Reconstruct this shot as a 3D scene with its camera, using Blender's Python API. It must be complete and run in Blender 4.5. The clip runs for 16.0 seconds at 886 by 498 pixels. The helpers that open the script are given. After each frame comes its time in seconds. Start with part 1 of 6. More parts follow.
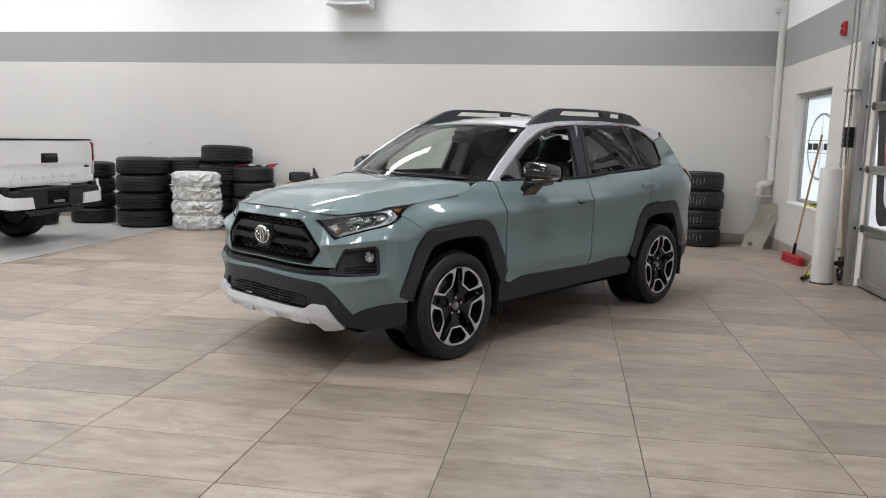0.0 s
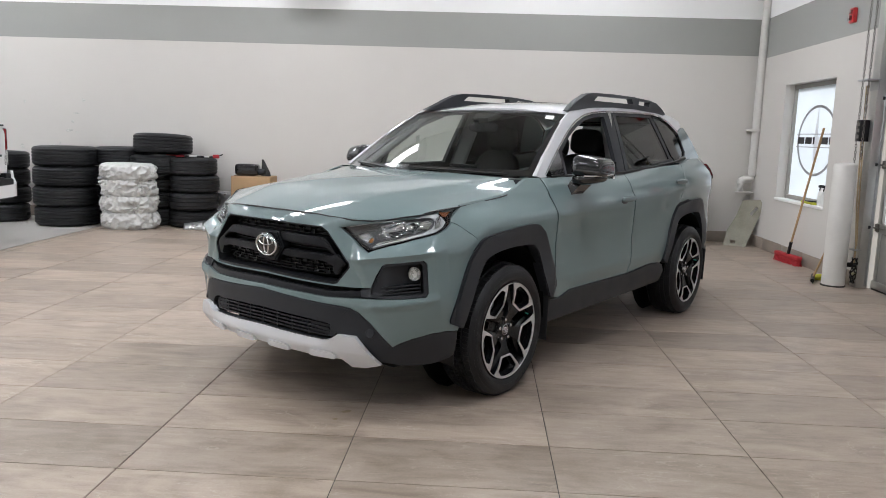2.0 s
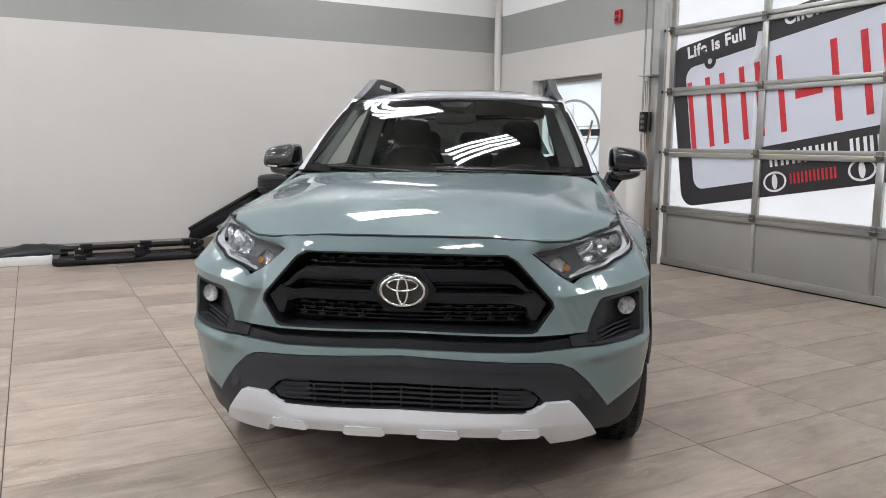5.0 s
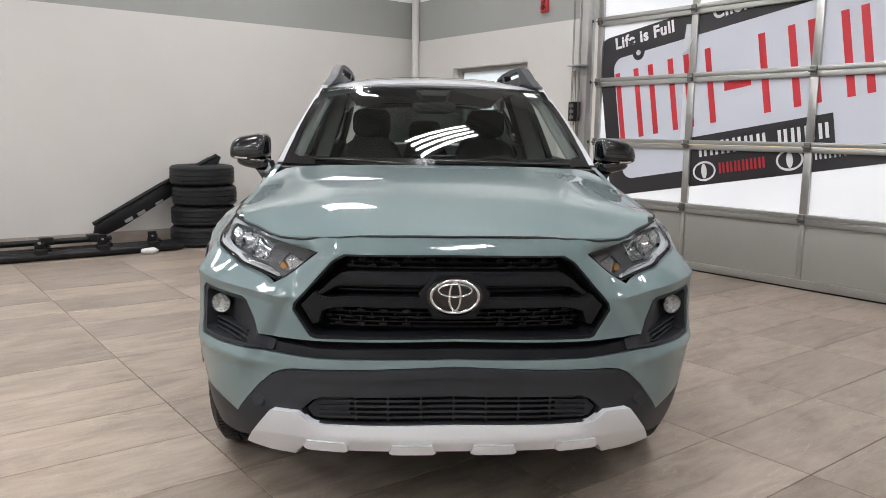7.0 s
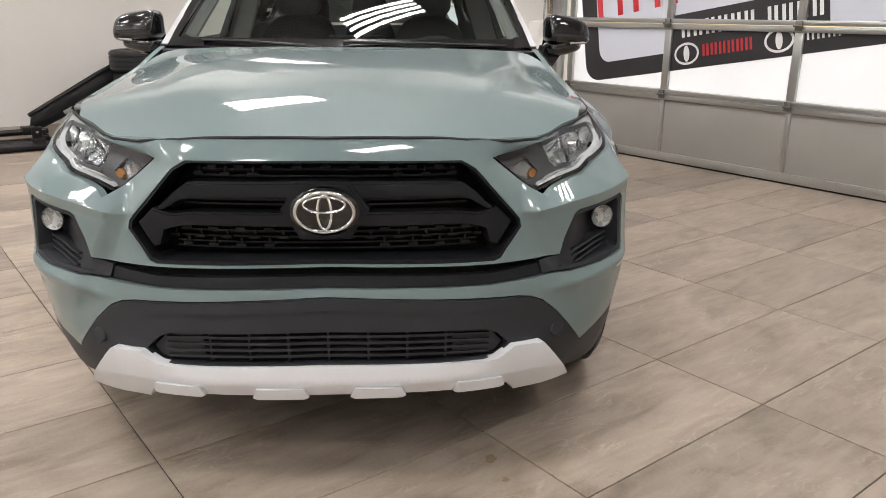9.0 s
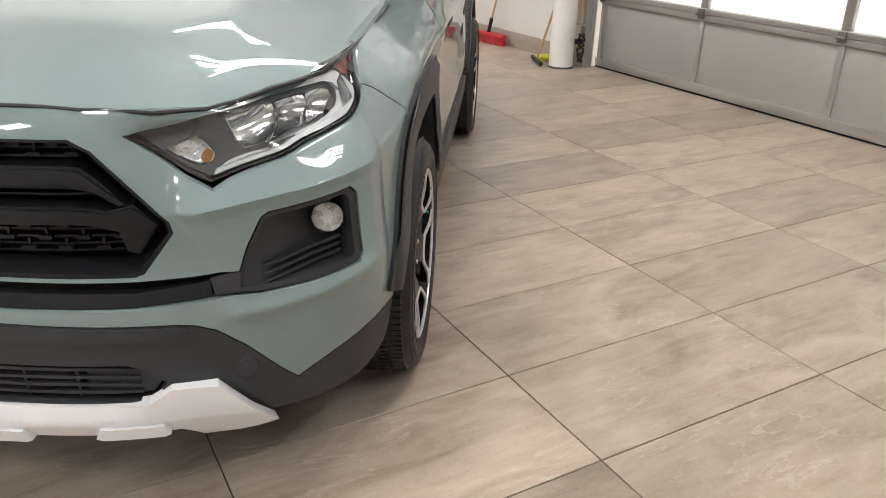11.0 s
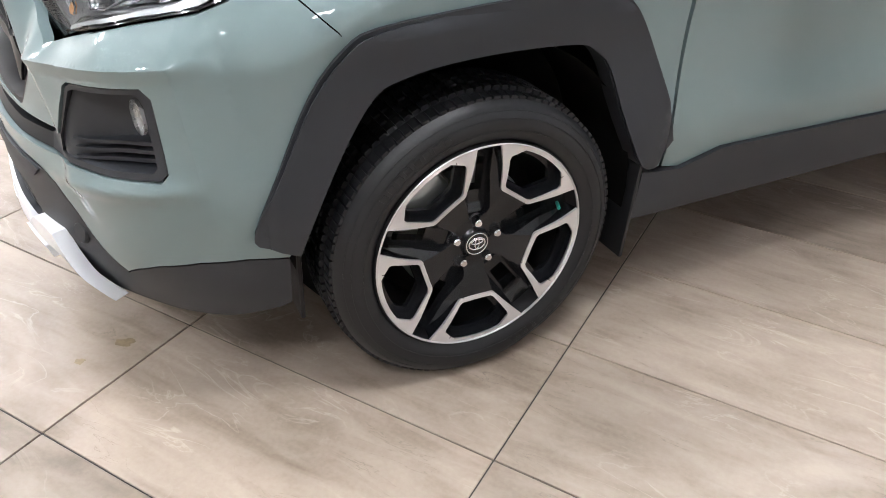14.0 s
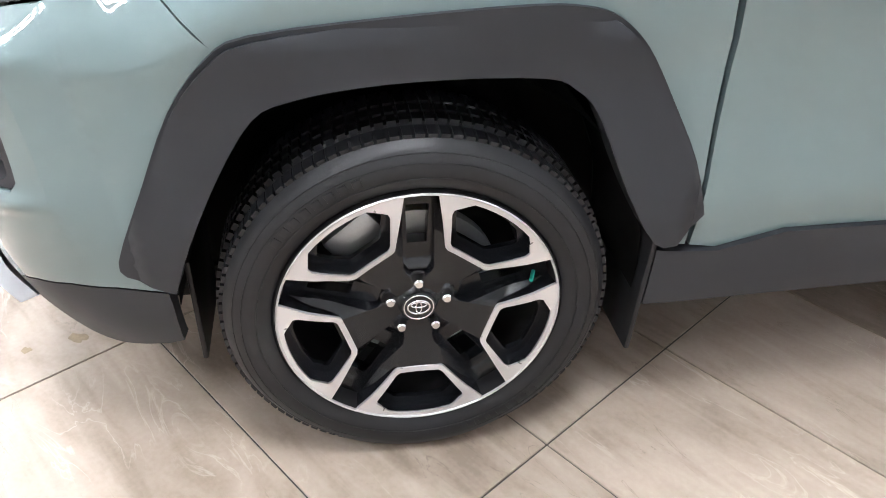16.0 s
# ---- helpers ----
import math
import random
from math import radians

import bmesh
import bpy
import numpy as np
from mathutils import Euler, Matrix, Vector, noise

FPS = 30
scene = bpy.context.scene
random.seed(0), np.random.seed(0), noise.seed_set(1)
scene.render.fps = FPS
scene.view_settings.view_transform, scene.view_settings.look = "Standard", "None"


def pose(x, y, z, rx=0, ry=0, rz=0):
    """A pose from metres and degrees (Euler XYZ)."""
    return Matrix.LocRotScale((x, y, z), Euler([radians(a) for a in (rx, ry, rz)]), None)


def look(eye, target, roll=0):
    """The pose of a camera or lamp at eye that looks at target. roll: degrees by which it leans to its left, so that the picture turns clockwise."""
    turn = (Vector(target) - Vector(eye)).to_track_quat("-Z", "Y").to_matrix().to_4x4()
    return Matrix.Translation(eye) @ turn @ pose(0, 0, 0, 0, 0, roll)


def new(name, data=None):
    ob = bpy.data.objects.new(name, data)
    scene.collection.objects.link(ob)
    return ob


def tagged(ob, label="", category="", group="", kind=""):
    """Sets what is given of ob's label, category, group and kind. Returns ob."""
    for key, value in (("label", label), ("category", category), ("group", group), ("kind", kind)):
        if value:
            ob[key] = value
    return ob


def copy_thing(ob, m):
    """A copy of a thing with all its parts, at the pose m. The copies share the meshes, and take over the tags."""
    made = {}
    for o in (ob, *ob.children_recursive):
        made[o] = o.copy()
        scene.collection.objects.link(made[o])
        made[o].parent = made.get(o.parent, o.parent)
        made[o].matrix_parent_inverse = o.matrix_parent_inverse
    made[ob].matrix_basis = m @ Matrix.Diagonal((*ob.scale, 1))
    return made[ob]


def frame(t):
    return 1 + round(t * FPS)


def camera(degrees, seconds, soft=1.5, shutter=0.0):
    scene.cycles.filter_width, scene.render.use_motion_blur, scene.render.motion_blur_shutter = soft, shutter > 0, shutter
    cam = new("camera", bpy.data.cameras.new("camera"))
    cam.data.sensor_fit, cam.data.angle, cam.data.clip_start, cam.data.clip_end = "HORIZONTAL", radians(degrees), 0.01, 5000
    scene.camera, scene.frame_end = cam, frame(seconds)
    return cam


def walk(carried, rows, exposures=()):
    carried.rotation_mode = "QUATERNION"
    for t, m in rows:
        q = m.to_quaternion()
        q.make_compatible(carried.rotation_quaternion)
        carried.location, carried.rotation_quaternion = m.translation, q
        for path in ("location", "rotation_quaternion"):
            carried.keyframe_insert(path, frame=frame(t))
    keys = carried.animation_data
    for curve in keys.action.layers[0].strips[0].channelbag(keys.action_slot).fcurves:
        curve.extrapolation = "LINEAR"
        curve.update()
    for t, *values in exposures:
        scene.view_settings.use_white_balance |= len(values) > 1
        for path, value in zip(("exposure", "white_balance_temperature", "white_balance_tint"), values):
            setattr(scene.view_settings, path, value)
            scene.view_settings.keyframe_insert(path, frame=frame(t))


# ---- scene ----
cam = camera(60.29, 16.0, .9)
PATH = [
    (0, (1.400, -4.601, 1.434), (1.081, -2.647, 1.149), 1.27),
    (0.5, (1.389, -4.565, 1.400), (1.080, -2.610, 1.111), 1.37),
    (1, (1.294, -4.338, 1.385), (1.017, -2.379, 1.088), 1.56),
    (1.5, (1.020, -4.028, 1.394), (0.810, -2.062, 1.094), 1.73),
    (2, (0.546, -3.755, 1.387), (0.449, -1.780, 1.088), 1.84),
    (2.5, (0.138, -3.508, 1.338), (0.188, -1.530, 1.045), 1.73),
    (3, (-0.302, -3.273, 1.326), (-0.072, -1.308, 1.034), 1.76),
    (3.5, (-0.740, -3.102, 1.339), (-0.306, -1.170, 1.053), 1.52),
    (4, (-1.103, -2.834, 1.305), (-0.474, -0.958, 1.015), 1.51),
    (4.2, (-1.230, -2.713, 1.310), (-0.528, -0.862, 1.024), 1.18),
    (6.3, (-1.920, -1.857, 1.281), (-0.761, -0.252, 0.996), 0.72),
    (6.5, (-1.938, -1.831, 1.292), (-0.762, -0.239, 1.002), 0.70),
    (7, (-1.985, -1.809, 1.313), (-0.784, -0.239, 1.008), 0.83),
    (7.5, (-1.980, -1.818, 1.316), (-0.776, -0.257, 0.975), 0.63),
    (8, (-1.916, -1.751, 1.318), (-0.718, -0.202, 0.906), 0.56),
    (8.5, (-1.688, -1.690, 1.322), (-0.506, -0.157, 0.822), 0.48),
    (9, (-1.444, -1.640, 1.286), (-0.272, -0.130, 0.696), 0.60),
    (9.5, (-1.175, -1.532, 1.323), (-0.022, -0.034, 0.669), 0.53),
    (10, (-0.894, -1.591, 1.292), (0.242, -0.100, 0.597), 0.54),
    (10.2, (-0.784, -1.640, 1.306), (0.338, -0.144, 0.597), 0.64),
    (12.3, (0.480, -1.590, 1.341), (0.689, 0.132, 0.345), 1.72),
    (12.5, (0.568, -1.558, 1.310), (0.662, 0.174, 0.315), 1.79),
    (13, (0.862, -1.368, 1.321), (0.627, 0.329, 0.287), 1.97),
    (13.5, (1.068, -1.215, 1.286), (0.517, 0.383, 0.218), 2.27),
    (14, (1.320, -1.073, 1.292), (0.532, 0.406, 0.200), 2.25),
    (14.5, (1.413, -0.818, 1.264), (0.471, 0.556, 0.159), 2.06),
    (15, (1.415, -0.612, 1.253), (0.309, 0.602, 0.111), 2.44),
    (15.5, (1.480, -0.506, 1.255), (0.266, 0.572, 0.087), 1.94),
    (16, (1.513, -0.481, 1.245), (0.337, 0.671, 0.109), 1.58),
]
walk(cam, [(t, look(eye, target, roll)) for t, eye, target, roll in PATH],
     [(0, -.03, 6300, 8), (4.2, .01, 6280, 9), (7, .04, 6460, 9), (8, .08, 6560, 9), (9, .19, 6850, 10), (10.2, .41, 7040, 10), (12.3, .78, 6640, 10), (13.5, .98, 6400, 9), (14.5, 1.06, 6280, 9), (15, 1.22, 6200, 9), (15.5, 1.34, 6220, 9), (16, 1.50, 6220, 9)])

# ---- world, lamps, exposure ----
W0 = bpy.data.worlds.new("sky")
scene.world = W0
W0.use_nodes = True
nt = W0.node_tree
sky = nt.nodes.new("ShaderNodeTexSky")
sky.sky_type, sky.sun_disc, sky.sun_elevation, sky.sun_rotation = "NISHITA", False, radians(28), radians(106)
nt.nodes["Background"].inputs[1].default_value = 0.15
nt.links.new(sky.outputs[0], nt.nodes["Background"].inputs[0])
sun_data = bpy.data.lights.new("sun", "SUN")
sun_data.energy, sun_data.angle, sun_data.color = 5.0, radians(1), (1, .96, .9)
sun = new("sun", sun_data)
sun.matrix_world = look((34, -10, 19), (0, 0, 0))

CEIL = 5.6            # underside of the roof deck
FIX_Z = 4.78          # height of the hung light fixtures
# The x = -9.3 column is an unseen addition that brightens the left bay.
FIXTURES = [(x, y) for x in (-9.3, -6.2, -2.3, 1.6) for y in (-3.5, -.4, 2.7, 5.4)]
for fx, fy in FIXTURES:
    data = bpy.data.lights.new("fixture_light", "AREA")
    data.shape, data.size, data.size_y, data.energy, data.color = "RECTANGLE", 1.25, .56, 127, (1.0, .985, 1.02)
    lamp = new("fixture_light", data)
    lamp.matrix_world = pose(fx, fy, FIX_Z + .004)


# ---- materials ----
def mat(name, base, rough=.5, metal=0.0, vary=.12, scale=6.0, grain=120.0, bump=.15, coat=0.0, dist=.002, spec=.5, stretch=(1, 1, 1), coords="Object", island=0.0, rough_vary=.12, ior=1.5):
    """A surface with two scales of change: broad patches and fine grain, in colour, gloss and relief."""
    m = bpy.data.materials.new(name)
    m.use_nodes = True
    t = m.node_tree
    b = t.nodes["Principled BSDF"]
    co = t.nodes.new("ShaderNodeTexCoord")
    mp = t.nodes.new("ShaderNodeMapping")
    mp.inputs["Scale"].default_value = stretch
    t.links.new(co.outputs[coords], mp.inputs[0])
    broad, fine = t.nodes.new("ShaderNodeTexNoise"), t.nodes.new("ShaderNodeTexNoise")
    broad.inputs["Scale"].default_value, broad.inputs["Detail"].default_value = scale, 5
    fine.inputs["Scale"].default_value, fine.inputs["Detail"].default_value = grain, 3
    for n in (broad, fine):
        t.links.new(mp.outputs[0], n.inputs[0])
    add = t.nodes.new("ShaderNodeMath")
    add.operation = "MULTIPLY_ADD"
    add.inputs[1].default_value = .35
    t.links.new(fine.outputs[0], add.inputs[0])
    t.links.new(broad.outputs[0], add.inputs[2])
    ramp = t.nodes.new("ShaderNodeMapRange")
    ramp.inputs[1].default_value, ramp.inputs[2].default_value = .35, 1.0
    ramp.inputs[3].default_value, ramp.inputs[4].default_value = 1 - vary, 1 + vary
    t.links.new(add.outputs[0], ramp.inputs[0])
    hue = t.nodes.new("ShaderNodeHueSaturation")
    hue.inputs["Color"].default_value = (*base, 1)
    t.links.new(ramp.outputs[0], hue.inputs["Value"])
    t.links.new(hue.outputs[0], b.inputs["Base Color"])
    rr = t.nodes.new("ShaderNodeMapRange")
    rr.inputs[1].default_value, rr.inputs[2].default_value = .3, .75
    rr.inputs[3].default_value, rr.inputs[4].default_value = max(rough * (1 - rough_vary), .02), min(rough * (1 + rough_vary), 1)
    t.links.new(broad.outputs[0], rr.inputs[0])
    t.links.new(rr.outputs[0], b.inputs["Roughness"])
    b.inputs["Metallic"].default_value = metal
    b.inputs["Specular IOR Level"].default_value = spec
    if coat:
        b.inputs["Coat Weight"].default_value, b.inputs["Coat Roughness"].default_value = coat, .014
        b.inputs["Coat IOR"].default_value = ior
    if bump:
        bp = t.nodes.new("ShaderNodeBump")
        bp.inputs["Strength"].default_value, bp.inputs["Distance"].default_value = bump, dist
        t.links.new(add.outputs[0], bp.inputs["Height"])
        t.links.new(bp.outputs[0], b.inputs["Normal"])
    return m


def glass(name, tint, rough=.0, through_=.9):
    m = bpy.data.materials.new(name)
    m.use_nodes = True
    t = m.node_tree
    t.nodes.remove(t.nodes["Principled BSDF"])
    out = t.nodes["Material Output"]
    tr, gl, mix, fr = (t.nodes.new(n) for n in ("ShaderNodeBsdfTransparent", "ShaderNodeBsdfGlossy", "ShaderNodeMixShader", "ShaderNodeFresnel"))
    tr.inputs[0].default_value = (*tint, 1)
    gl.inputs["Roughness"].default_value = rough
    fr.inputs[0].default_value = 1.52
    t.links.new(fr.outputs[0], mix.inputs[0])
    t.links.new(tr.outputs[0], mix.inputs[1])
    t.links.new(gl.outputs[0], mix.inputs[2])
    t.links.new(mix.outputs[0], out.inputs[0])
    return m


def film(name, colour, pass_=.55):
    """Printed vinyl film stuck on glass, which lets daylight through."""
    m = bpy.data.materials.new(name)
    m.use_nodes = True
    t = m.node_tree
    b = t.nodes["Principled BSDF"]
    b.inputs["Base Color"].default_value = (*colour, 1)
    b.inputs["Roughness"].default_value = .45
    tl, mix, no, mr = (t.nodes.new(n) for n in ("ShaderNodeBsdfTranslucent", "ShaderNodeMixShader", "ShaderNodeTexNoise", "ShaderNodeMapRange"))
    no.inputs["Scale"].default_value = 2.2
    co = t.nodes.new("ShaderNodeTexCoord")
    t.links.new(co.outputs["Object"], no.inputs[0])
    t.links.new(no.outputs[0], mr.inputs[0])
    mr.inputs[1].default_value, mr.inputs[2].default_value, mr.inputs[3].default_value, mr.inputs[4].default_value = .3, .7, pass_ - .04, pass_ + .04
    tl.inputs[0].default_value = (*colour, 1)
    t.links.new(mr.outputs[0], mix.inputs[0])
    t.links.new(b.outputs[0], mix.inputs[1])
    t.links.new(tl.outputs[0], mix.inputs[2])
    t.links.new(mix.outputs[0], t.nodes["Material Output"].inputs[0])
    return m


def stone_tile():
    """Porcelain tile printed as layered limestone: long streaks, pale veins, a little different on each tile."""
    m = bpy.data.materials.new("porcelain_tile")
    m.use_nodes = True
    t = m.node_tree
    b = t.nodes["Principled BSDF"]
    co, info = t.nodes.new("ShaderNodeTexCoord"), t.nodes.new("ShaderNodeObjectInfo")
    shift = t.nodes.new("ShaderNodeVectorMath")
    shift.operation = "SCALE"
    t.links.new(info.outputs["Random"], shift.inputs["Scale"])
    shift.inputs[0].default_value = (37, 53, 11)
    off = t.nodes.new("ShaderNodeVectorMath")
    t.links.new(co.outputs["Object"], off.inputs[0])
    t.links.new(shift.outputs[0], off.inputs[1])
    rot = t.nodes.new("ShaderNodeMapping")
    rot.inputs["Rotation"].default_value = (0, 0, radians(-24))
    rot.inputs["Scale"].default_value = (1.3, 2.5, 1)
    t.links.new(off.outputs[0], rot.inputs[0])
    streak, vein, grain = (t.nodes.new("ShaderNodeTexNoise") for _ in range(3))
    streak.inputs["Scale"].default_value, streak.inputs["Detail"].default_value, streak.inputs["Distortion"].default_value = 1.9, 8, 1.1
    vein.inputs["Scale"].default_value, vein.inputs["Detail"].default_value, vein.inputs["Distortion"].default_value = 2.6, 6, 1.8
    grain.inputs["Scale"].default_value, grain.inputs["Detail"].default_value = 90, 2
    t.links.new(rot.outputs[0], streak.inputs[0])
    rot2 = t.nodes.new("ShaderNodeMapping")
    rot2.inputs["Rotation"].default_value = (0, 0, radians(24))
    rot2.inputs["Scale"].default_value = (1.0, 3.0, 1)
    t.links.new(off.outputs[0], rot2.inputs[0])
    t.links.new(rot2.outputs[0], vein.inputs[0])
    t.links.new(off.outputs[0], grain.inputs[0])
    ramp = t.nodes.new("ShaderNodeValToRGB")
    e = ramp.color_ramp.elements
    e[0].position, e[0].color = .33, (.208, .166, .128, 1)
    e[1].position, e[1].color = .68, (.405, .340, .281, 1)
    mid = e.new(.5)
    mid.color = (.321, .262, .211, 1)
    rot3 = t.nodes.new("ShaderNodeMapping")
    rot3.inputs["Rotation"].default_value = (0, 0, radians(-33))
    rot3.inputs["Scale"].default_value = (1.1, 6.0, 1)
    t.links.new(off.outputs[0], rot3.inputs[0])
    fibre = t.nodes.new("ShaderNodeTexNoise")
    fibre.inputs["Scale"].default_value, fibre.inputs["Detail"].default_value, fibre.inputs["Distortion"].default_value = 3.4, 7, .9
    t.links.new(rot3.outputs[0], fibre.inputs[0])
    both_ = t.nodes.new("ShaderNodeMix")
    both_.inputs[0].default_value = .34
    t.links.new(streak.outputs[0], both_.inputs[2])
    t.links.new(fibre.outputs[0], both_.inputs[3])
    speck = t.nodes.new("ShaderNodeMath")
    speck.operation = "MULTIPLY_ADD"
    speck.inputs[1].default_value = .12
    t.links.new(grain.outputs[0], speck.inputs[0])
    shifted = t.nodes.new("ShaderNodeMath")
    shifted.operation = "SUBTRACT"
    shifted.inputs[1].default_value = .06
    t.links.new(both_.outputs[0], shifted.inputs[0])
    t.links.new(shifted.outputs[0], speck.inputs[2])
    t.links.new(speck.outputs[0], ramp.inputs[0])
    edge = t.nodes.new("ShaderNodeMath")
    edge.operation = "SUBTRACT"
    edge.inputs[1].default_value = .5
    t.links.new(vein.outputs[0], edge.inputs[0])
    ab = t.nodes.new("ShaderNodeMath")
    ab.operation = "ABSOLUTE"
    t.links.new(edge.outputs[0], ab.inputs[0])
    line = t.nodes.new("ShaderNodeMapRange")
    line.inputs[1].default_value, line.inputs[2].default_value, line.inputs[3].default_value, line.inputs[4].default_value = 0, .013, .42, 0
    t.links.new(ab.outputs[0], line.inputs[0])
    mask = t.nodes.new("ShaderNodeTexNoise")
    mask.inputs["Scale"].default_value = 3.1
    t.links.new(off.outputs[0], mask.inputs[0])
    mk = t.nodes.new("ShaderNodeMapRange")
    mk.inputs[1].default_value, mk.inputs[2].default_value = .47, .60
    t.links.new(mask.outputs[0], mk.inputs[0])
    mul = t.nodes.new("ShaderNodeMath")
    mul.operation = "MULTIPLY"
    t.links.new(line.outputs[0], mul.inputs[0])
    t.links.new(mk.outputs[0], mul.inputs[1])
    mix = t.nodes.new("ShaderNodeMix")
    mix.data_type = "RGBA"
    mix.inputs[7].default_value = (.52, .46, .39, 1)
    t.links.new(mul.outputs[0], mix.inputs[0])
    t.links.new(ramp.outputs[0], mix.inputs[6])
    # thin dark cracks where the pale veins are few
    off_mid, size_, crack, less, dark = (t.nodes.new(n) for n in ("ShaderNodeMath", "ShaderNodeMath", "ShaderNodeMapRange", "ShaderNodeMapRange", "ShaderNodeMath"))
    off_mid.operation, size_.operation, dark.operation = "SUBTRACT", "ABSOLUTE", "MULTIPLY"
    off_mid.inputs[1].default_value = .47
    t.links.new(fibre.outputs[0], off_mid.inputs[0])
    t.links.new(off_mid.outputs[0], size_.inputs[0])
    crack.inputs[1].default_value, crack.inputs[2].default_value, crack.inputs[3].default_value, crack.inputs[4].default_value = 0, .006, .55, 0
    t.links.new(size_.outputs[0], crack.inputs[0])
    less.inputs[1].default_value, less.inputs[2].default_value, less.inputs[3].default_value, less.inputs[4].default_value = .38, .46, 1, 0
    t.links.new(mask.outputs[0], less.inputs[0])
    t.links.new(crack.outputs[0], dark.inputs[0])
    t.links.new(less.outputs[0], dark.inputs[1])
    cracked = t.nodes.new("ShaderNodeMix")
    cracked.data_type = "RGBA"
    cracked.inputs[7].default_value = (.14, .115, .09, 1)
    t.links.new(dark.outputs[0], cracked.inputs[0])
    t.links.new(mix.outputs[2], cracked.inputs[6])
    tone = t.nodes.new("ShaderNodeMapRange")
    tone.inputs[3].default_value, tone.inputs[4].default_value = .83, 1.13
    t.links.new(info.outputs["Random"], tone.inputs[0])
    hue = t.nodes.new("ShaderNodeHueSaturation")
    t.links.new(cracked.outputs[2], hue.inputs["Color"])
    t.links.new(tone.outputs[0], hue.inputs["Value"])
    t.links.new(hue.outputs[0], b.inputs["Base Color"])
    rr = t.nodes.new("ShaderNodeMapRange")
    rr.inputs[1].default_value, rr.inputs[2].default_value, rr.inputs[3].default_value, rr.inputs[4].default_value = .3, .7, .34, .47
    t.links.new(streak.outputs[0], rr.inputs[0])
    t.links.new(rr.outputs[0], b.inputs["Roughness"])
    bp = t.nodes.new("ShaderNodeBump")
    b.inputs["Specular IOR Level"].default_value = .38
    bp.inputs["Strength"].default_value, bp.inputs["Distance"].default_value = .12, .002
    t.links.new(streak.outputs[0], bp.inputs["Height"])
    t.links.new(bp.outputs[0], b.inputs["Normal"])
    return m


def car_paint(name, base):
    return mat(name, base, rough=.5, metal=.05, vary=.02, scale=3, grain=900, bump=0, coat=1.0, spec=.25, rough_vary=.05, ior=1.55)


def wrap_bag():
    m = mat("white_plastic_bag", (.55, .55, .535), rough=.40, vary=.10, scale=14, grain=60, bump=.3, dist=.008)
    return m


TILE = stone_tile()
GROUT = mat("grout", (.045, .04, .036), rough=.9, vary=.3, scale=8)
CONCRETE = mat("sealed_concrete", (.42, .41, .385), rough=.42, vary=.10, scale=1.6, grain=70, bump=.2)
WALL_PALE = mat("wall_paint_pale", (.60, .58, .548), rough=.72, vary=.025, scale=1.4, grain=160, bump=.12, dist=.001)
WALL_WHITE = mat("wall_paint_white", (.86, .865, .855), rough=.7, vary=.02, scale=1.4, grain=160, bump=.12, dist=.001)
WALL_STRIPE = mat("wall_paint_grey_band", (.31, .315, .297), rough=.68, vary=.03, scale=1.6, grain=160, bump=.12, dist=.001)
BASE_TILE = mat("base_tile", (.30, .255, .215), rough=.4, vary=.12, scale=5, stretch=(1, 1, 5))
DECK = mat("roof_deck_paint", (.45, .45, .44), rough=.7, vary=.05, scale=2)
STEEL_PAINT = mat("joist_paint", (.30, .31, .31), rough=.6, vary=.1, scale=5)
ALU = mat("mill_aluminium", (.50, .50, .48), rough=.38, metal=.85, vary=.06, scale=7, grain=300, bump=.05, stretch=(1, .1, 1))
ALU_PANEL = mat("painted_door_panel", (.31, .30, .275), rough=.45, vary=.05, scale=3, grain=200, bump=.06)
GALV = mat("galvanised_steel", (.42, .43, .43), rough=.42, metal=.8, vary=.15, scale=20, grain=200, bump=.05)
BLACK_RUBBER = mat("tyre_rubber", (.0115, .0122, .0138), spec=.36, rough=.46, vary=.25, scale=14, grain=200, bump=.2, dist=.001)
GRILLE_BLACK = mat("black_grille_plastic", (.0085, .0095, .0112), spec=.22, rough=.45, vary=.12, scale=6, grain=700, bump=.15, dist=.0006)
BLACK_PLASTIC = mat("textured_black_plastic", (.0225, .0250, .0295), spec=.36, rough=.50, vary=.12, scale=6, grain=700, bump=.25, dist=.0006)
GLOSS_BLACK = mat("gloss_black_plastic", (.006, .006, .007), rough=.12, vary=.1, bump=0, coat=.6)
WHEEL_BLACK = mat("black_wheel_paint", (.0068, .0076, .0092), rough=.22, spec=.45, vary=.1, bump=0)
SATIN_BLACK = mat("satin_black_metal", (.008, .008, .009), spec=.3, rough=.38, vary=.15, scale=9, grain=300, bump=.08)
# Near-black with the shade of hollows and undersides put into the colour.
DARK_VOID = mat("recess_shade_black", (.0035, .0035, .0035), spec=.12, rough=.8, vary=.2, scale=6)
GREEN = car_paint("grey_green_car_paint", (.146, .202, .206))
SILVER = car_paint("silver_car_paint", (.56, .57, .59))
SKID = mat("silver_bumper_paint", (.71, .73, .76), rough=.34, metal=.08, vary=.03, scale=5, grain=500, bump=.03, coat=.4)
CHROME = mat("chrome", (.72, .72, .73), rough=.07, metal=1.0, vary=.02, bump=0)
MACHINED = mat("machined_alloy", (.66, .66, .67), rough=.30, metal=.7, vary=.04, scale=10, grain=600, bump=.04)
WINDSHIELD = glass("windscreen_glass", (.56, .63, .59))
TINT = glass("privacy_glass", (.10, .115, .11))
LENS = glass("lamp_lens", (.93, .95, .95))
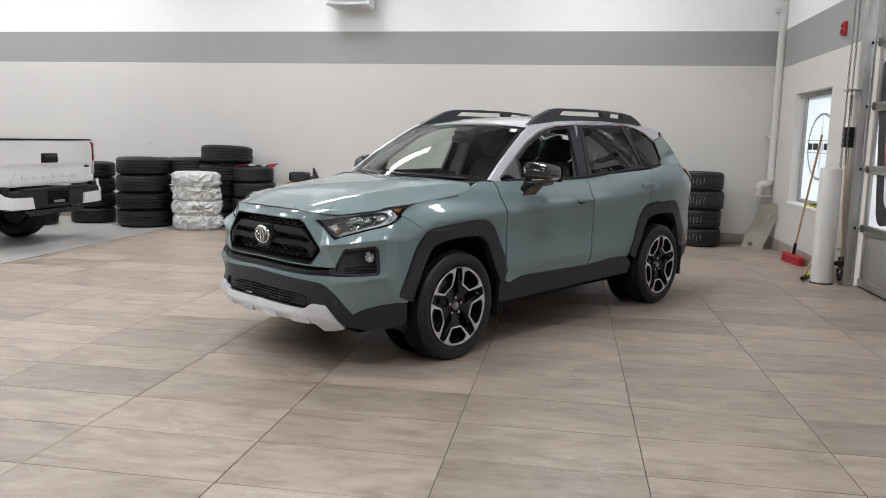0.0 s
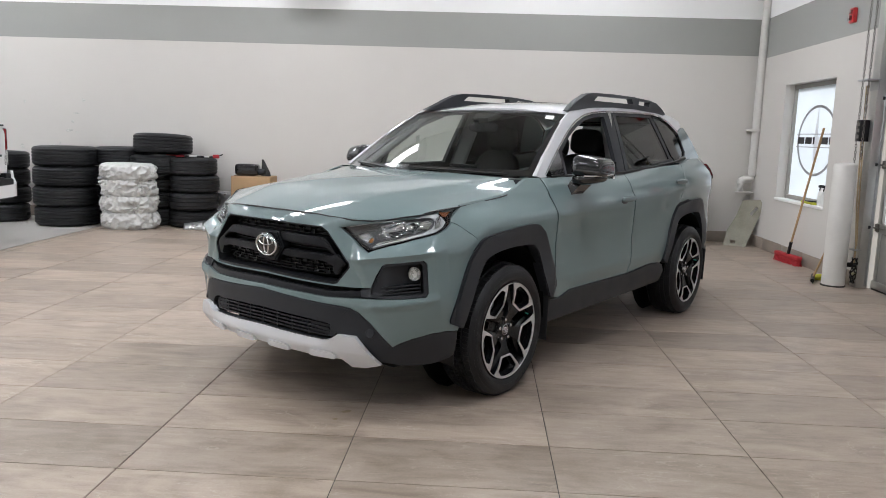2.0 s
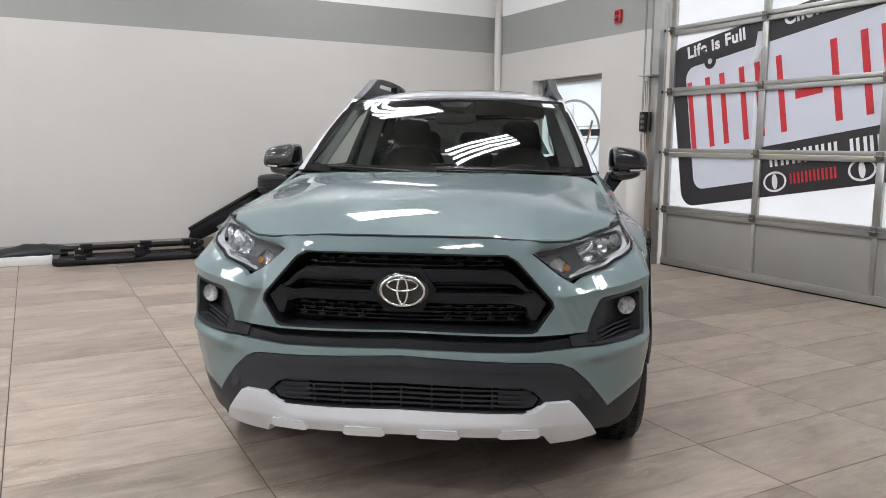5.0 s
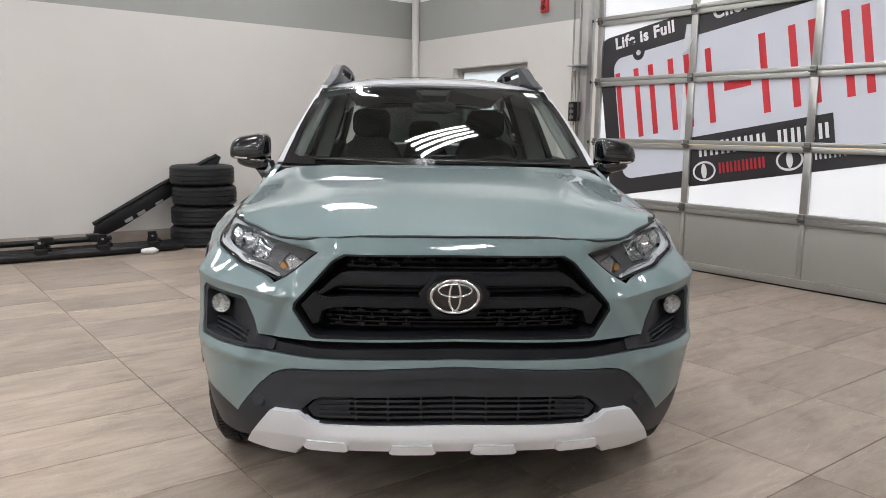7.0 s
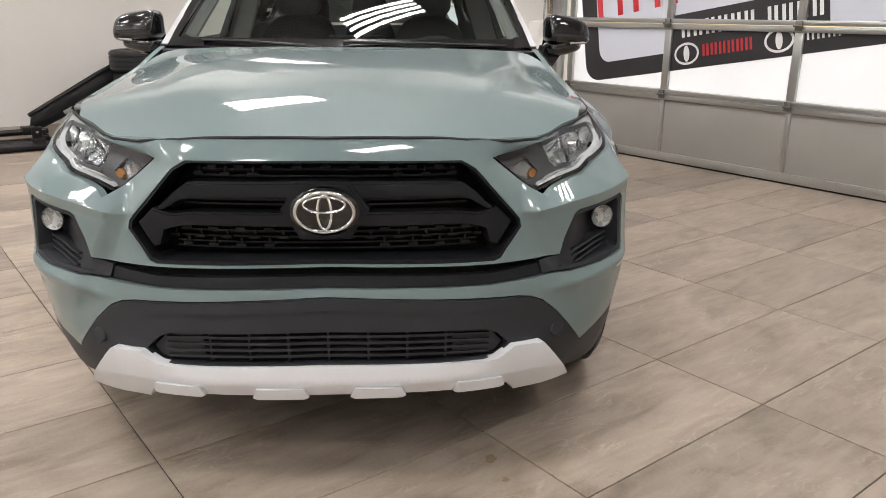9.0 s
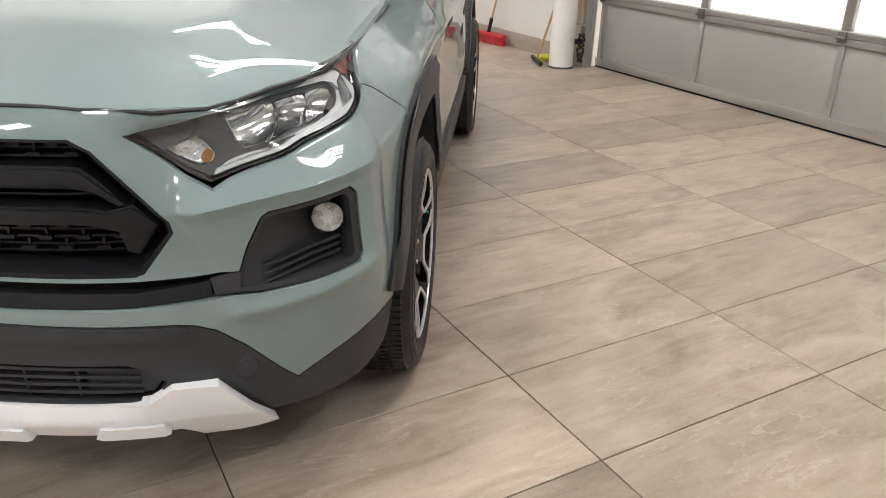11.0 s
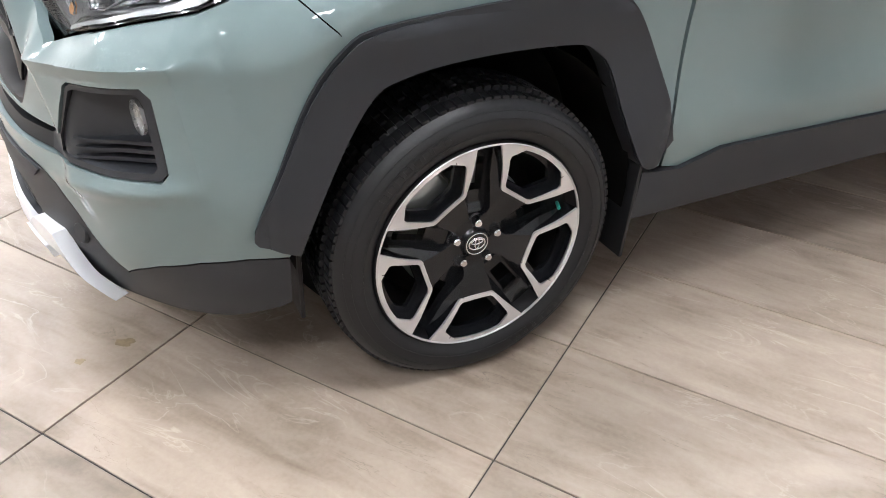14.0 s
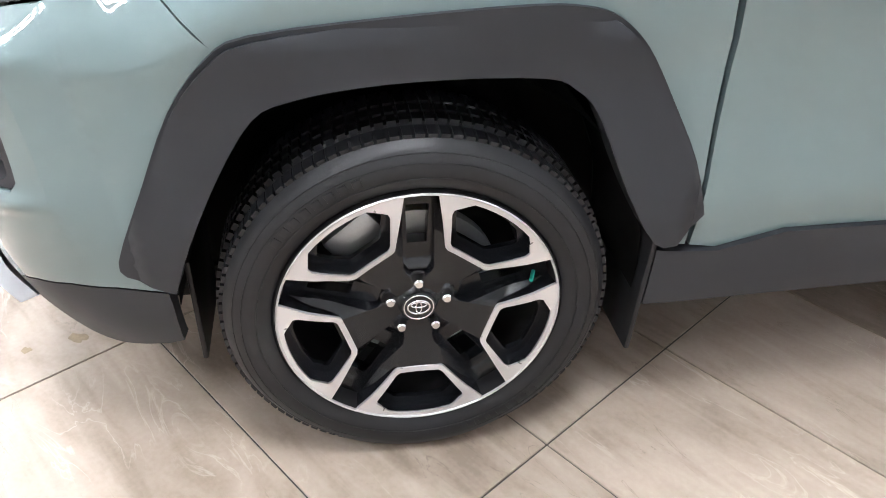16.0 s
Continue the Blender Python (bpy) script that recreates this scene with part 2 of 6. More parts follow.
REFLECTOR = mat("lamp_reflector", (.74, .75, .76), rough=.13, metal=1.0, vary=.10, scale=30, grain=90, bump=.12, dist=.003)
CUT_GLASS = mat("fluted_lamp_reflector", (.70, .71, .72), rough=.22, metal=.8, vary=.35, scale=55, grain=160, bump=.9, dist=.006)
LIGHT_GUIDE = mat("clear_light_guide", (.66, .68, .69), rough=.20, metal=.25, vary=.06, scale=40, grain=200, bump=.05, coat=.5)
LAMP_BACK = mat("lamp_housing", (.34, .342, .35), rough=.34, metal=.3, vary=.25, scale=25, grain=120, bump=.1)
LAMP_FASCIA = mat("dark_grey_lamp_fascia", (.095, .097, .102), rough=.30, metal=.1, vary=.08, scale=30, grain=200, bump=0)
FOG_BOWL = mat("fog_lamp_bowl", (0.544, 0.544, 0.537), rough=.28, metal=.5, vary=.12, scale=60, grain=200, bump=.3)
MARKER = mat("brown_amber_plastic", (.30, .10, .04), rough=.25, vary=.1)
AMBER = mat("amber_plastic", (.42, .19, .06), rough=.2, vary=.1)
RED_LENS = mat("red_lamp_plastic", (.16, .008, .010), rough=.15, vary=.1, coat=.5)
INTERIOR = mat("cabin_black_trim", (.018, .018, .019), rough=.62, vary=.15, scale=8, grain=400, bump=.2)
SEAT_CLOTH = mat("seat_cover_black", (.011, .011, .012), rough=.7, vary=.2, scale=8, grain=350, bump=.3)
HEADLINER = mat("headliner_grey", (.42, .42, .41), rough=.9, vary=.05, scale=8)
VINYL_WHITE = film("white_vinyl", (.88, .89, .91), .50)
VINYL_LETTER = film("white_letter_vinyl", (.92, .92, .92), .12)
VINYL_GREY = film("pale_grey_vinyl", (.68, .69, .74), .66)
VINYL_BLACK = film("black_vinyl", (.035, .033, .036), .18)
VINYL_RED = film("red_vinyl", (.72, .06, .075), .42)
VINYL_SILVER = film("silver_grey_vinyl", (.42, .42, .44), .3)
WHITE_PLASTIC = mat("white_plastic", (.74, .74, .72), rough=.4, vary=.05, scale=7)
BOLLARD_PAINT = mat("bollard_paint", (.66, .645, .61), rough=.5, vary=.06, scale=5, grain=150)
PIPE_PAINT = mat("pipe_paint", (.63, .62, .59), rough=.5, vary=.03)
CARD = mat("corrugated_card", (.36, .235, .125), rough=.85, vary=.08, scale=7, grain=220, bump=.25, stretch=(1, 1, 4))
CARD_INK = mat("red_box_print", (.36, .055, .035), rough=.8, vary=.1)
WOOD = mat("broom_wood", (.42, .27, .14), rough=.5, vary=.2, scale=9, stretch=(1, 1, .15))
RED_BRISTLE = mat("red_bristle", (.42, .022, .03), rough=.7, vary=.25, scale=30)
WORN_PANEL = mat("mud_stained_panel", (.30, .29, .235), rough=.75, vary=.25, scale=5, grain=60, bump=.4)
CHAIN_STEEL = mat("chain_steel", (.20, .19, .175), rough=.45, metal=.8, vary=.25, scale=40)
ROPE = mat("hemp_rope", (.40, .31, .19), rough=.9, vary=.2, scale=60)
ALARM_RED = mat("alarm_red_plastic", (.46, .02, .025), rough=.35, vary=.05)
TRUCK_WHITE = car_paint("white_truck_paint", (.74, .74, .745))
SHEET_METAL = mat("bent_aluminium_sheet", (.52, .53, .54), rough=.3, metal=.9, vary=.06, scale=6)
RAG = mat("yellow_rag", (.50, .50, .05), rough=.9, vary=.25, scale=20, bump=.6, dist=.01)
BAG = wrap_bag()
CHALK = mat("chalk_mark", (.33, .33, .33), rough=.95, vary=.3, scale=60)
ASPHALT = mat("outdoor_asphalt", (.05, .05, .05), rough=.9, vary=.2, scale=4)
SCUFF = mat("scuffed_plaster", (.55, .55, .52), rough=.9, vary=.35, scale=40, grain=150, bump=.5)
PAPER = mat("white_sticker", (.7, .72, .7), rough=.5, vary=.1)

# ---- mesh helpers ----
from mathutils import geometry


def finish(bm, name, material, smooth=35.0):
    bmesh.ops.remove_doubles(bm, verts=bm.verts, dist=1e-5)
    me = bpy.data.meshes.new(name)
    bm.to_mesh(me)
    bm.free()
    for k in (material if isinstance(material, (list, tuple)) else [material]):
        me.materials.append(k)
    if smooth:
        me.shade_smooth()
        me.set_sharp_from_angle(angle=radians(smooth))
        true = me.attributes.get("true_normal")
        if true:                                # panels carry the normals of the skin they were laid on
            n = np.zeros(len(me.loops) * 3, np.float32)
            true.data.foreach_get("vector", n)
            n = n.reshape(-1, 3)
            own = np.zeros(len(me.loops) * 3, np.float32)
            me.corner_normals.foreach_get("vector", own)
            n = np.where(np.abs(n).sum(1, keepdims=True) > .1, n, own.reshape(-1, 3))
            me.normals_split_custom_set(n.tolist())
            me.attributes.remove(me.attributes["true_normal"])
    return me


def part(name, bm, material, parent=None, label="", smooth=35.0, at=None):
    """Links a bmesh as one mesh object under a thing or a part."""
    ob = new(name, finish(bm, name, material, smooth))
    if parent is not None:
        ob.parent = parent
    if at is not None:
        ob.matrix_basis = at
    return tagged(ob, label)


def thing(name, label, category, at=None, group="", kind=""):
    ob = tagged(new(name), label, category, group, kind)
    ob.empty_display_size = .1
    if at is not None:
        ob.matrix_basis = at
    return ob


def box(x0, y0, z0, x1, y1, z1, bev=0.0, bm=None, m=None, seg=2):
    own = bmesh.new()
    bmesh.ops.create_cube(own, size=1)
    for v in own.verts:
        v.co = ((x0 + x1) / 2 + v.co.x * (x1 - x0), (y0 + y1) / 2 + v.co.y * (y1 - y0), (z0 + z1) / 2 + v.co.z * (z1 - z0))
    if bev:
        bmesh.ops.bevel(own, geom=own.edges[:], offset=bev, segments=seg, affect="EDGES", profile=.5)
    if m is not None:
        bmesh.ops.transform(own, matrix=m, verts=own.verts)
    return join(bm, own)


def join(bm, own):
    if bm is None:
        return own
    me = bpy.data.meshes.new("tmp")
    own.to_mesh(me)
    own.free()
    bm.from_mesh(me)
    bpy.data.meshes.remove(me)
    return bm


def lathe(profile, n=48, axis="z", bm=None, m=None, close=False):
    """Turns (radius, height) rows round an axis."""
    own = bmesh.new()
    rings = []
    for r, h in profile:
        ring = []
        for k in range(n):
            a = 2 * math.pi * k / n
            p = (r * math.cos(a), r * math.sin(a), h)
            ring.append(own.verts.new(p if axis == "z" else (h, p[0], p[1])))
        rings.append(ring)
    pairs = list(zip(rings, rings[1:])) + ([(rings[-1], rings[0])] if close else [])
    for a, b in pairs:
        for k in range(n):
            own.faces.new((a[k], a[(k + 1) % n], b[(k + 1) % n], b[k]))
    bmesh.ops.remove_doubles(own, verts=own.verts, dist=1e-6)
    bmesh.ops.recalc_face_normals(own, faces=own.faces)
    if m is not None:
        bmesh.ops.transform(own, matrix=m, verts=own.verts)
    return join(bm, own)


def tube(path, r, n=10, bm=None, closed=False, flat=None, caps=True):
    """A round (or flat = (width, height)) bar along points."""
    own = bmesh.new()
    pts = [Vector(p) for p in path]
    rings = []
    up = Vector((0, 0, 1))
    m = len(pts)
    for i, p in enumerate(pts):
        a = pts[i - 1] if i or closed else p
        b = pts[(i + 1) % m] if i < m - 1 or closed else p
        d = (b - a).normalized()
        side = d.cross(up)
        if side.length < .05:
            side = d.cross(Vector((0, 1, 0)))
        side.normalize()
        top = side.cross(d)
        w, h = (flat[0] / 2, flat[1] / 2) if flat else (r, r)
        rings.append([own.verts.new(p + side * w * math.cos(2 * math.pi * k / n) + top * h * math.sin(2 * math.pi * k / n)) for k in range(n)])
    for a, b in list(zip(rings, rings[1:])) + ([(rings[-1], rings[0])] if closed else []):
        for k in range(n):
            own.faces.new((a[k], a[(k + 1) % n], b[(k + 1) % n], b[k]))
    if caps and not closed:
        own.faces.new(rings[0])
        own.faces.new(rings[-1])
    bmesh.ops.recalc_face_normals(own, faces=own.faces)
    return join(bm, own)


def dense(poly, step):
    out = []
    for a, b in zip(poly, list(poly[1:]) + [poly[0]]):
        n = max(1, int(math.dist(a, b) / step + .5))
        out += [(a[0] + (b[0] - a[0]) * k / n, a[1] + (b[1] - a[1]) * k / n) for k in range(n)]
    return out


def inside(p, poly):
    x, y, hit = p[0], p[1], False
    for (ax, ay), (bx, by) in zip(poly, poly[1:] + poly[:1]):
        if (ay > y) != (by > y) and x < ax + (y - ay) / (by - ay) * (bx - ax):
            hit = not hit
    return hit


def near_edge(p, loops, gap):
    for poly in loops:
        for q in poly:
            if abs(q[0] - p[0]) < gap and abs(q[1] - p[1]) < gap:
                return True
    return False


def mirrored(poly):
    """Closes a half outline, given from the middle to the middle, with its mirror image across u = 0."""
    return list(poly) + [(-u, v) for u, v in reversed(poly) if abs(u) > 1e-6]


def sheet(poly, skin, step=.04, holes=(), lip=.012, bm=None, back=False, folds=(), crisp=0.0):
    """A panel: an outline (with holes) in a surface's own two coordinates, meshed and laid on skin(u, v, out), its edges turned in by lip."""
    own = bmesh.new()
    loops = [dense(list(poly), step)] + [dense(list(h), step) for h in holes]
    pts, edges = [], []
    for lp in loops:
        k = len(pts)
        pts += lp
        edges += [(k + i, k + (i + 1) % len(lp)) for i in range(len(lp))]
    for fold in folds:                      # lines along which the panel is creased
        for (ua, va), (ub, vb) in zip(fold, fold[1:]):
            n = max(1, int(math.hypot(ub - ua, vb - va) / step))
            k = len(pts)
            pts += [(ua + (ub - ua) * i / n, va + (vb - va) * i / n) for i in range(n + 1)]
            edges += [(k + i, k + i + 1) for i in range(n)]
    kept = pts[:]
    us, vs = [p[0] for p in loops[0]], [p[1] for p in loops[0]]
    nu, nv = int((max(us) - min(us)) / step), int((max(vs) - min(vs)) / step)
    for i in range(1, nu + 1):
        for j in range(1, nv + 1):
            p = (min(us) + (i + .5 * (j % 2)) * step, min(vs) + j * step * .9)
            if inside(p, loops[0]) and not any(inside(p, h) for h in loops[1:]) and not near_edge(p, loops, step * .45) and not (folds and any(abs(p[0] - q[0]) + abs(p[1] - q[1]) < step * .7 for q in kept)):
                pts.append(p)
    co, ed, fa, *_ = geometry.delaunay_2d_cdt([Vector(p) for p in pts], edges, [], 0, 1e-6)
    lay = own.loops.layers.float_vector.new("true_normal")
    front = [own.verts.new(skin(c.x, c.y, 0)) for c in co]
    used, laid = {}, []

    def true(u, v, e=.003):
        a, b, c, d = (Vector(skin(p, q, 0)) for p, q in ((u - e, v), (u + e, v), (u, v - e), (u, v + e)))
        n = (b - a).cross(d - c)
        return n.normalized() if n.length > 1e-9 else n

    at_vert = {i: true(c.x, c.y) for i, c in enumerate(co)}
    bent = {(round(u, 4), round(v, 4)) for u, v in kept[sum(len(lp) for lp in loops):]} if crisp else ()
    for f in fa:
        c = (sum(co[i].x for i in f) / len(f), sum(co[i].y for i in f) / len(f))
        if inside(c, loops[0]) and not any(inside(c, h) for h in loops[1:]):
            try:
                laid.append((own.faces.new([front[i] for i in f]), f, c))
            except ValueError:
                continue
            for a, b in zip(f, f[1:] + f[:1]):
                used[(min(a, b), max(a, b))] = used.get((min(a, b), max(a, b)), 0) + 1
    if lip:
        rear = {}
        for (a, b), n in used.items():
            if n == 1:
                for i in (a, b):
                    if i not in rear:
                        rear[i] = own.verts.new(skin(co[i].x, co[i].y, -lip))
                own.faces.new((front[a], front[b], rear[b], rear[a]))
        if back:
            rears = [rear[i] if i in rear else own.verts.new(skin(co[i].x, co[i].y, -lip)) for i in range(len(co))]
            for f in fa:
                c = (sum(co[i].x for i in f) / len(f), sum(co[i].y for i in f) / len(f))
                if inside(c, loops[0]) and not any(inside(c, h) for h in loops[1:]):
                    own.faces.new([rears[i] for i in reversed(f)])
    bmesh.ops.recalc_face_normals(own, faces=own.faces)
    where = {v: i for i, v in enumerate(front)}
    for face, f, c in laid:
        for lp in face.loops:
            i = where[lp.vert]
            n = at_vert[i] if not crisp or (round(co[i].x, 4), round(co[i].y, 4)) not in bent else true(co[i].x + crisp * (c[0] - co[i].x), co[i].y + crisp * (c[1] - co[i].y), .0015)
            lp[lay] = n if n.dot(face.normal) > 0 else -n
    bmesh.ops.delete(own, geom=[v for v in own.verts if not v.link_faces], context="VERTS")
    return join(bm, own)


def strip(rows, bm=None):
    """A skin through rows of points, all rows alike in number."""
    own = bmesh.new()
    vs = [[own.verts.new(p) for p in r] for r in rows]
    for a, b in zip(vs, vs[1:]):
        for i in range(len(a) - 1):
            own.faces.new((a[i], a[i + 1], b[i + 1], b[i]))
    bmesh.ops.recalc_face_normals(own, faces=own.faces)
    return join(bm, own)


def blob(cx, cy, cz, rx, ry, rz, power=.5, n=24, m_=14, bm=None):
    """A rounded box (power under 1) or an egg (1)."""
    own = bmesh.new()
    f = lambda v: math.copysign(abs(v) ** power, v)
    rows = []
    for j in range(m_ + 1):
        b = -math.pi / 2 + math.pi * j / m_
        rows.append([own.verts.new((cx + rx * f(math.cos(b)) * f(math.cos(2 * math.pi * i / n)), cy + ry * f(math.cos(b)) * f(math.sin(2 * math.pi * i / n)), cz + rz * f(math.sin(b)))) for i in range(n)])
    for a, b in zip(rows, rows[1:]):
        for i in range(n):
            own.faces.new((a[i], a[(i + 1) % n], b[(i + 1) % n], b[i]))
    bmesh.ops.remove_doubles(own, verts=own.verts, dist=1e-5)
    bmesh.ops.recalc_face_normals(own, faces=own.faces)
    return join(bm, own)


def words(text, size, extrude, spacing=1.0, bold=0.0):
    """Lettering as a mesh, from the built-in font."""
    c = bpy.data.curves.new("words", "FONT")
    c.body, c.size, c.extrude, c.space_character, c.offset = text, size, extrude, spacing, bold
    c.align_x, c.align_y = "LEFT", "BOTTOM_BASELINE"
    ob = new("words", c)
    bpy.context.view_layer.update()
    me = bpy.data.meshes.new_from_object(ob.evaluated_get(bpy.context.evaluated_depsgraph_get()))
    bpy.data.objects.remove(ob)
    bm = bmesh.new()
    bm.from_mesh(me)
    return bm

# ---- the room ----
XR, YB, XL, YF = 4.30, 7.15, -10.5, -7.6      # faces of the walls
TL, TS = .8943, .4472                         # tile length and width
SPLIT = -4.60                                 # where the tiles end and the concrete begins
STRIPE = (2.565, 3.05)
OP_Y0, OP_Y1, OP_Z = -2.15, 3.93, 4.05        # garage door opening
WIN = (4.84, 6.24, .715, 2.125)                 # small window in the same wall: y0, y1, z0, z1


def slab(name, x0, y0, z0, x1, y1, z1, material, label="", parent=None, kind="structure"):
    ob = part(name, box(x0, y0, z0, x1, y1, z1), material, parent, label, smooth=0)
    return tagged(ob, kind=kind) if kind else ob


tagged(part("ground", box(-60, -60, -.5, 80, 60, -.22), ASPHALT, smooth=0), "dark asphalt ground round the building", "ground", kind="structure")
floor = tagged(part("floor", box(SPLIT, YF, -.2, XR + .45, YB, -.004), GROUT, smooth=0), "beige stone-look porcelain tile floor", "floor", kind="structure")
slab("concrete_floor", XL, YF, -.2, SPLIT, YB, 0, CONCRETE, "pale sealed concrete floor of the next bay")
tagged(bpy.data.objects["concrete_floor"], category="floor")
part("floor_trim", box(SPLIT - .012, YF, -.01, SPLIT + .006, YB, .0035), ALU, floor, "metal edge trim", smooth=0)


def banded_wall(name, label, cut, low=STRIPE[0], lower=None):
    """A wall in three painted heights; cut(z0, z1) gives its boxes."""
    w = tagged(new(name), label, "wall", kind="structure")
    for nm, z0, z1, mt, lb in (("lower_wall", -.2, low, lower or WALL_PALE, "pale warm grey paint"), ("painted_band", low, STRIPE[1], WALL_STRIPE, "mid grey painted band"), ("upper_wall", STRIPE[1], CEIL + .2, WALL_WHITE, "white paint")):
        bm = None
        for b in cut(z0, z1):
            bm = box(*b, bm=bm)
        part(nm, bm, mt, w, lb, smooth=0)
    return w


def right_cut(z0, z1):
    t = .30
    out = []
    for ya, yb, holes in ((YF, OP_Y0, ()), (OP_Y0, OP_Y1, ((-.2, OP_Z),)), (OP_Y1, WIN[0], ()), (WIN[0], WIN[1], ((WIN[2], WIN[3]),)), (WIN[1], YB + .3, ())):
        spans = [(z0, z1)]
        for h0, h1 in holes:
            spans = [s for a, b in spans for s in ((a, min(b, h0)), (max(a, h1), b)) if s[1] - s[0] > 1e-4]
        out += [(XR, ya, a, XR + t, yb, b) for a, b in spans]
    return out


banded_wall("wall_north", "pale grey wall with a mid grey band and white top", lambda a, b: [(XL - .3, YB, a, XR, YB + .3, b)])
banded_wall("wall_east", "pale grey wall with garage door and window openings", right_cut, 2.53)
# Unseen wall; its lower part is white to bounce light onto the car.
banded_wall("wall_south", "unseen wall behind the camera, white to bounce light", lambda a, b: [(XL - .3, YF - .3, a, XR + .3, YF, b)], lower=WALL_WHITE)
# The west wall is out of view and only closes the room.
banded_wall("wall_west", "pale painted end wall", lambda a, b: [(XL - .3, YF, a, XL, YB, b)])
tagged(part("ceiling", box(XL - .3, YF - .3, CEIL, XR + .3, YB + .3, CEIL + .2), DECK, smooth=0), "pale painted roof deck", "ceiling", kind="structure")

bm = None
for jx in np.arange(-9.6, 4.2, 1.55):
    for z in (CEIL - .03, CEIL - .55):
        bm = box(jx - .045, YF, z - .03, jx + .045, YB, z + .03, bm=bm)
    y, k = YF, 0
    while y < YB - .5:
        bm = tube([(jx, y, CEIL - (.52 if k % 2 else .06)), (jx, y + .62, CEIL - (.06 if k % 2 else .52))], .014, 6, bm)
        y, k = y + .62, k + 1
tagged(part("roof_joists", bm, STEEL_PAINT), "painted open-web steel roof joists", "joist", kind="structure")


def base_run(x0, y0, x1, y1, parent, tall=.15, length=.6):
    n = max(1, int(math.hypot(x1 - x0, y1 - y0) / length))
    for k in range(n):
        a, b = k / n, (k + 1) / n
        p, q = (x0 + (x1 - x0) * a, y0 + (y1 - y0) * a), (x0 + (x1 - x0) * b, y0 + (y1 - y0) * b)
        g = .0015
        if y0 == y1:
            bm = box(p[0] + g, y0 - .011, 0, q[0] - g, y0, tall, .0015)
        else:
            bm = box(x0 - .011, p[1] + g, 0, x0, q[1] - g, tall, .0015)
        part("base_tile", bm, BASE_TILE, parent)


skirt = tagged(new("baseboard"), "grey-brown tile skirting at the foot of the walls", "baseboard", kind="structure")
base_run(XL, YB, XR, YB, skirt)
base_run(XR, OP_Y1 + .02, XR, YB - .012, skirt)

# conduit that steps out from the corner
bm = tube([(XR - .045, YB - .11, CEIL), (XR - .045, YB - .11, .95), (XR - .05, YB - .11, .915), (XR - .075, YB - .11, .895), (XR - .150, YB - .11, .893), (XR - .180, YB - .11, .875), (XR - .188, YB - .11, .84), (XR - .188, YB - .11, .725)], .052, 16)
bm = box(XR - .235, YB - .17, .712, XR - .02, YB - .06, .728, .003, bm)
pipe = thing("drain_pipe", "pale painted plastic pipe stepping out of the corner", "pipe")
part("pipe", bm, PIPE_PAINT, pipe)
for z in (1.55, 3.3, 4.6):
    part("pipe_clip", box(XR - .14, YB - .17, z, XR - .01, YB, z + .035, .004), PIPE_PAINT, pipe)

# ---- window with a vinyl sheet ----
win = tagged(new("window_1"), "small window covered by a white vinyl poster", "window", kind="structure")
y0, y1, z0, z1 = WIN
xg = XR + .14
for nm, b in (("frame_side", (xg - .03, y0, z0, xg + .05, y0 + .05, z1)), ("frame_side", (xg - .03, y1 - .05, z0, xg + .05, y1, z1)), ("frame_top", (xg - .03, y0 + .05, z1 - .05, xg + .05, y1 - .05, z1)), ("frame_bottom", (xg - .03, y0 + .05, z0, xg + .05, y1 - .05, z0 + .05))):
    part(nm, box(*b, .004), ALU_PANEL, win)
part("window_sill", box(XR - .012, y0 - .01, z0 - .03, xg - .03, y1 + .01, z0 + .002, .004), WALL_WHITE, win)
part("pane", box(xg + .002, y0 + .05, z0 + .05, xg + .008, y1 - .05, z1 - .05), film("pale_blue_vinyl", (.84, .88, .92), .66), win, smooth=0)
# printed emblem: ring, four-pointed star and a dark wordmark bar
cy_, cz_ = 5.53, 1.443
part("printed_ring", lathe([(.415, 0), (.415, .002), (.385, .002), (.385, 0)], 64, "x", close=True, m=Matrix.Translation((xg - .003, cy_, cz_)) @ Matrix.Diagonal((1, 1.28, 1, 1))), VINYL_SILVER, win)
star = [(math.cos(a) * r, math.sin(a) * r) for a, r in ((math.pi * k / 4, (.385, .07)[k % 2]) for k in range(8))]
part("printed_star", sheet(star, lambda u, v, o: (xg - .004 - o, cy_ + u, cz_ + v), .1, lip=.002), film("pale_star_vinyl", (.72, .73, .75), .45), win)
for k in range(5):
    yb_ = cy_ + .50 - k * .215
    part("printed_bar", box(xg - .008, yb_ - (.035 if k == 2 else .175), cz_ - .040, xg - .004, yb_, cz_ + .040), VINYL_BLACK, win, smooth=0)
bm = box(xg - .0075, cy_ - .60, cz_ + .072, xg - .0045, cy_ + .55, cz_ + .082)
part("printed_bar", box(xg - .0075, cy_ - .60, cz_ - .082, xg - .0045, cy_ + .55, cz_ - .072, bm=bm), VINYL_SILVER, win, smooth=0)

# ---- sectional garage door ----
door = tagged(new("door_1"), "closed aluminium sectional garage door covered by printed vinyl", "garage door", kind="structure")
XD = 4.455
RAILS = [.61, 1.222, 1.857, 2.49, 3.12, 3.75]
MULL = [2.70, 1.50, .30, -.90]
EDGE0, EDGE1 = OP_Y1 - .03, OP_Y0 + .03
part("bottom_panel", box(XD - .012, EDGE1, .07, XD + .03, EDGE0, .575, .003), ALU_PANEL, door)
part("bottom_rail", box(XD - .03, EDGE1, .012, XD + .035, EDGE0, .085, .004), ALU, door)
part("weather_seal", box(XD - .02, EDGE1, 0, XD + .02, EDGE0, .014, .003), BLACK_RUBBER, door)
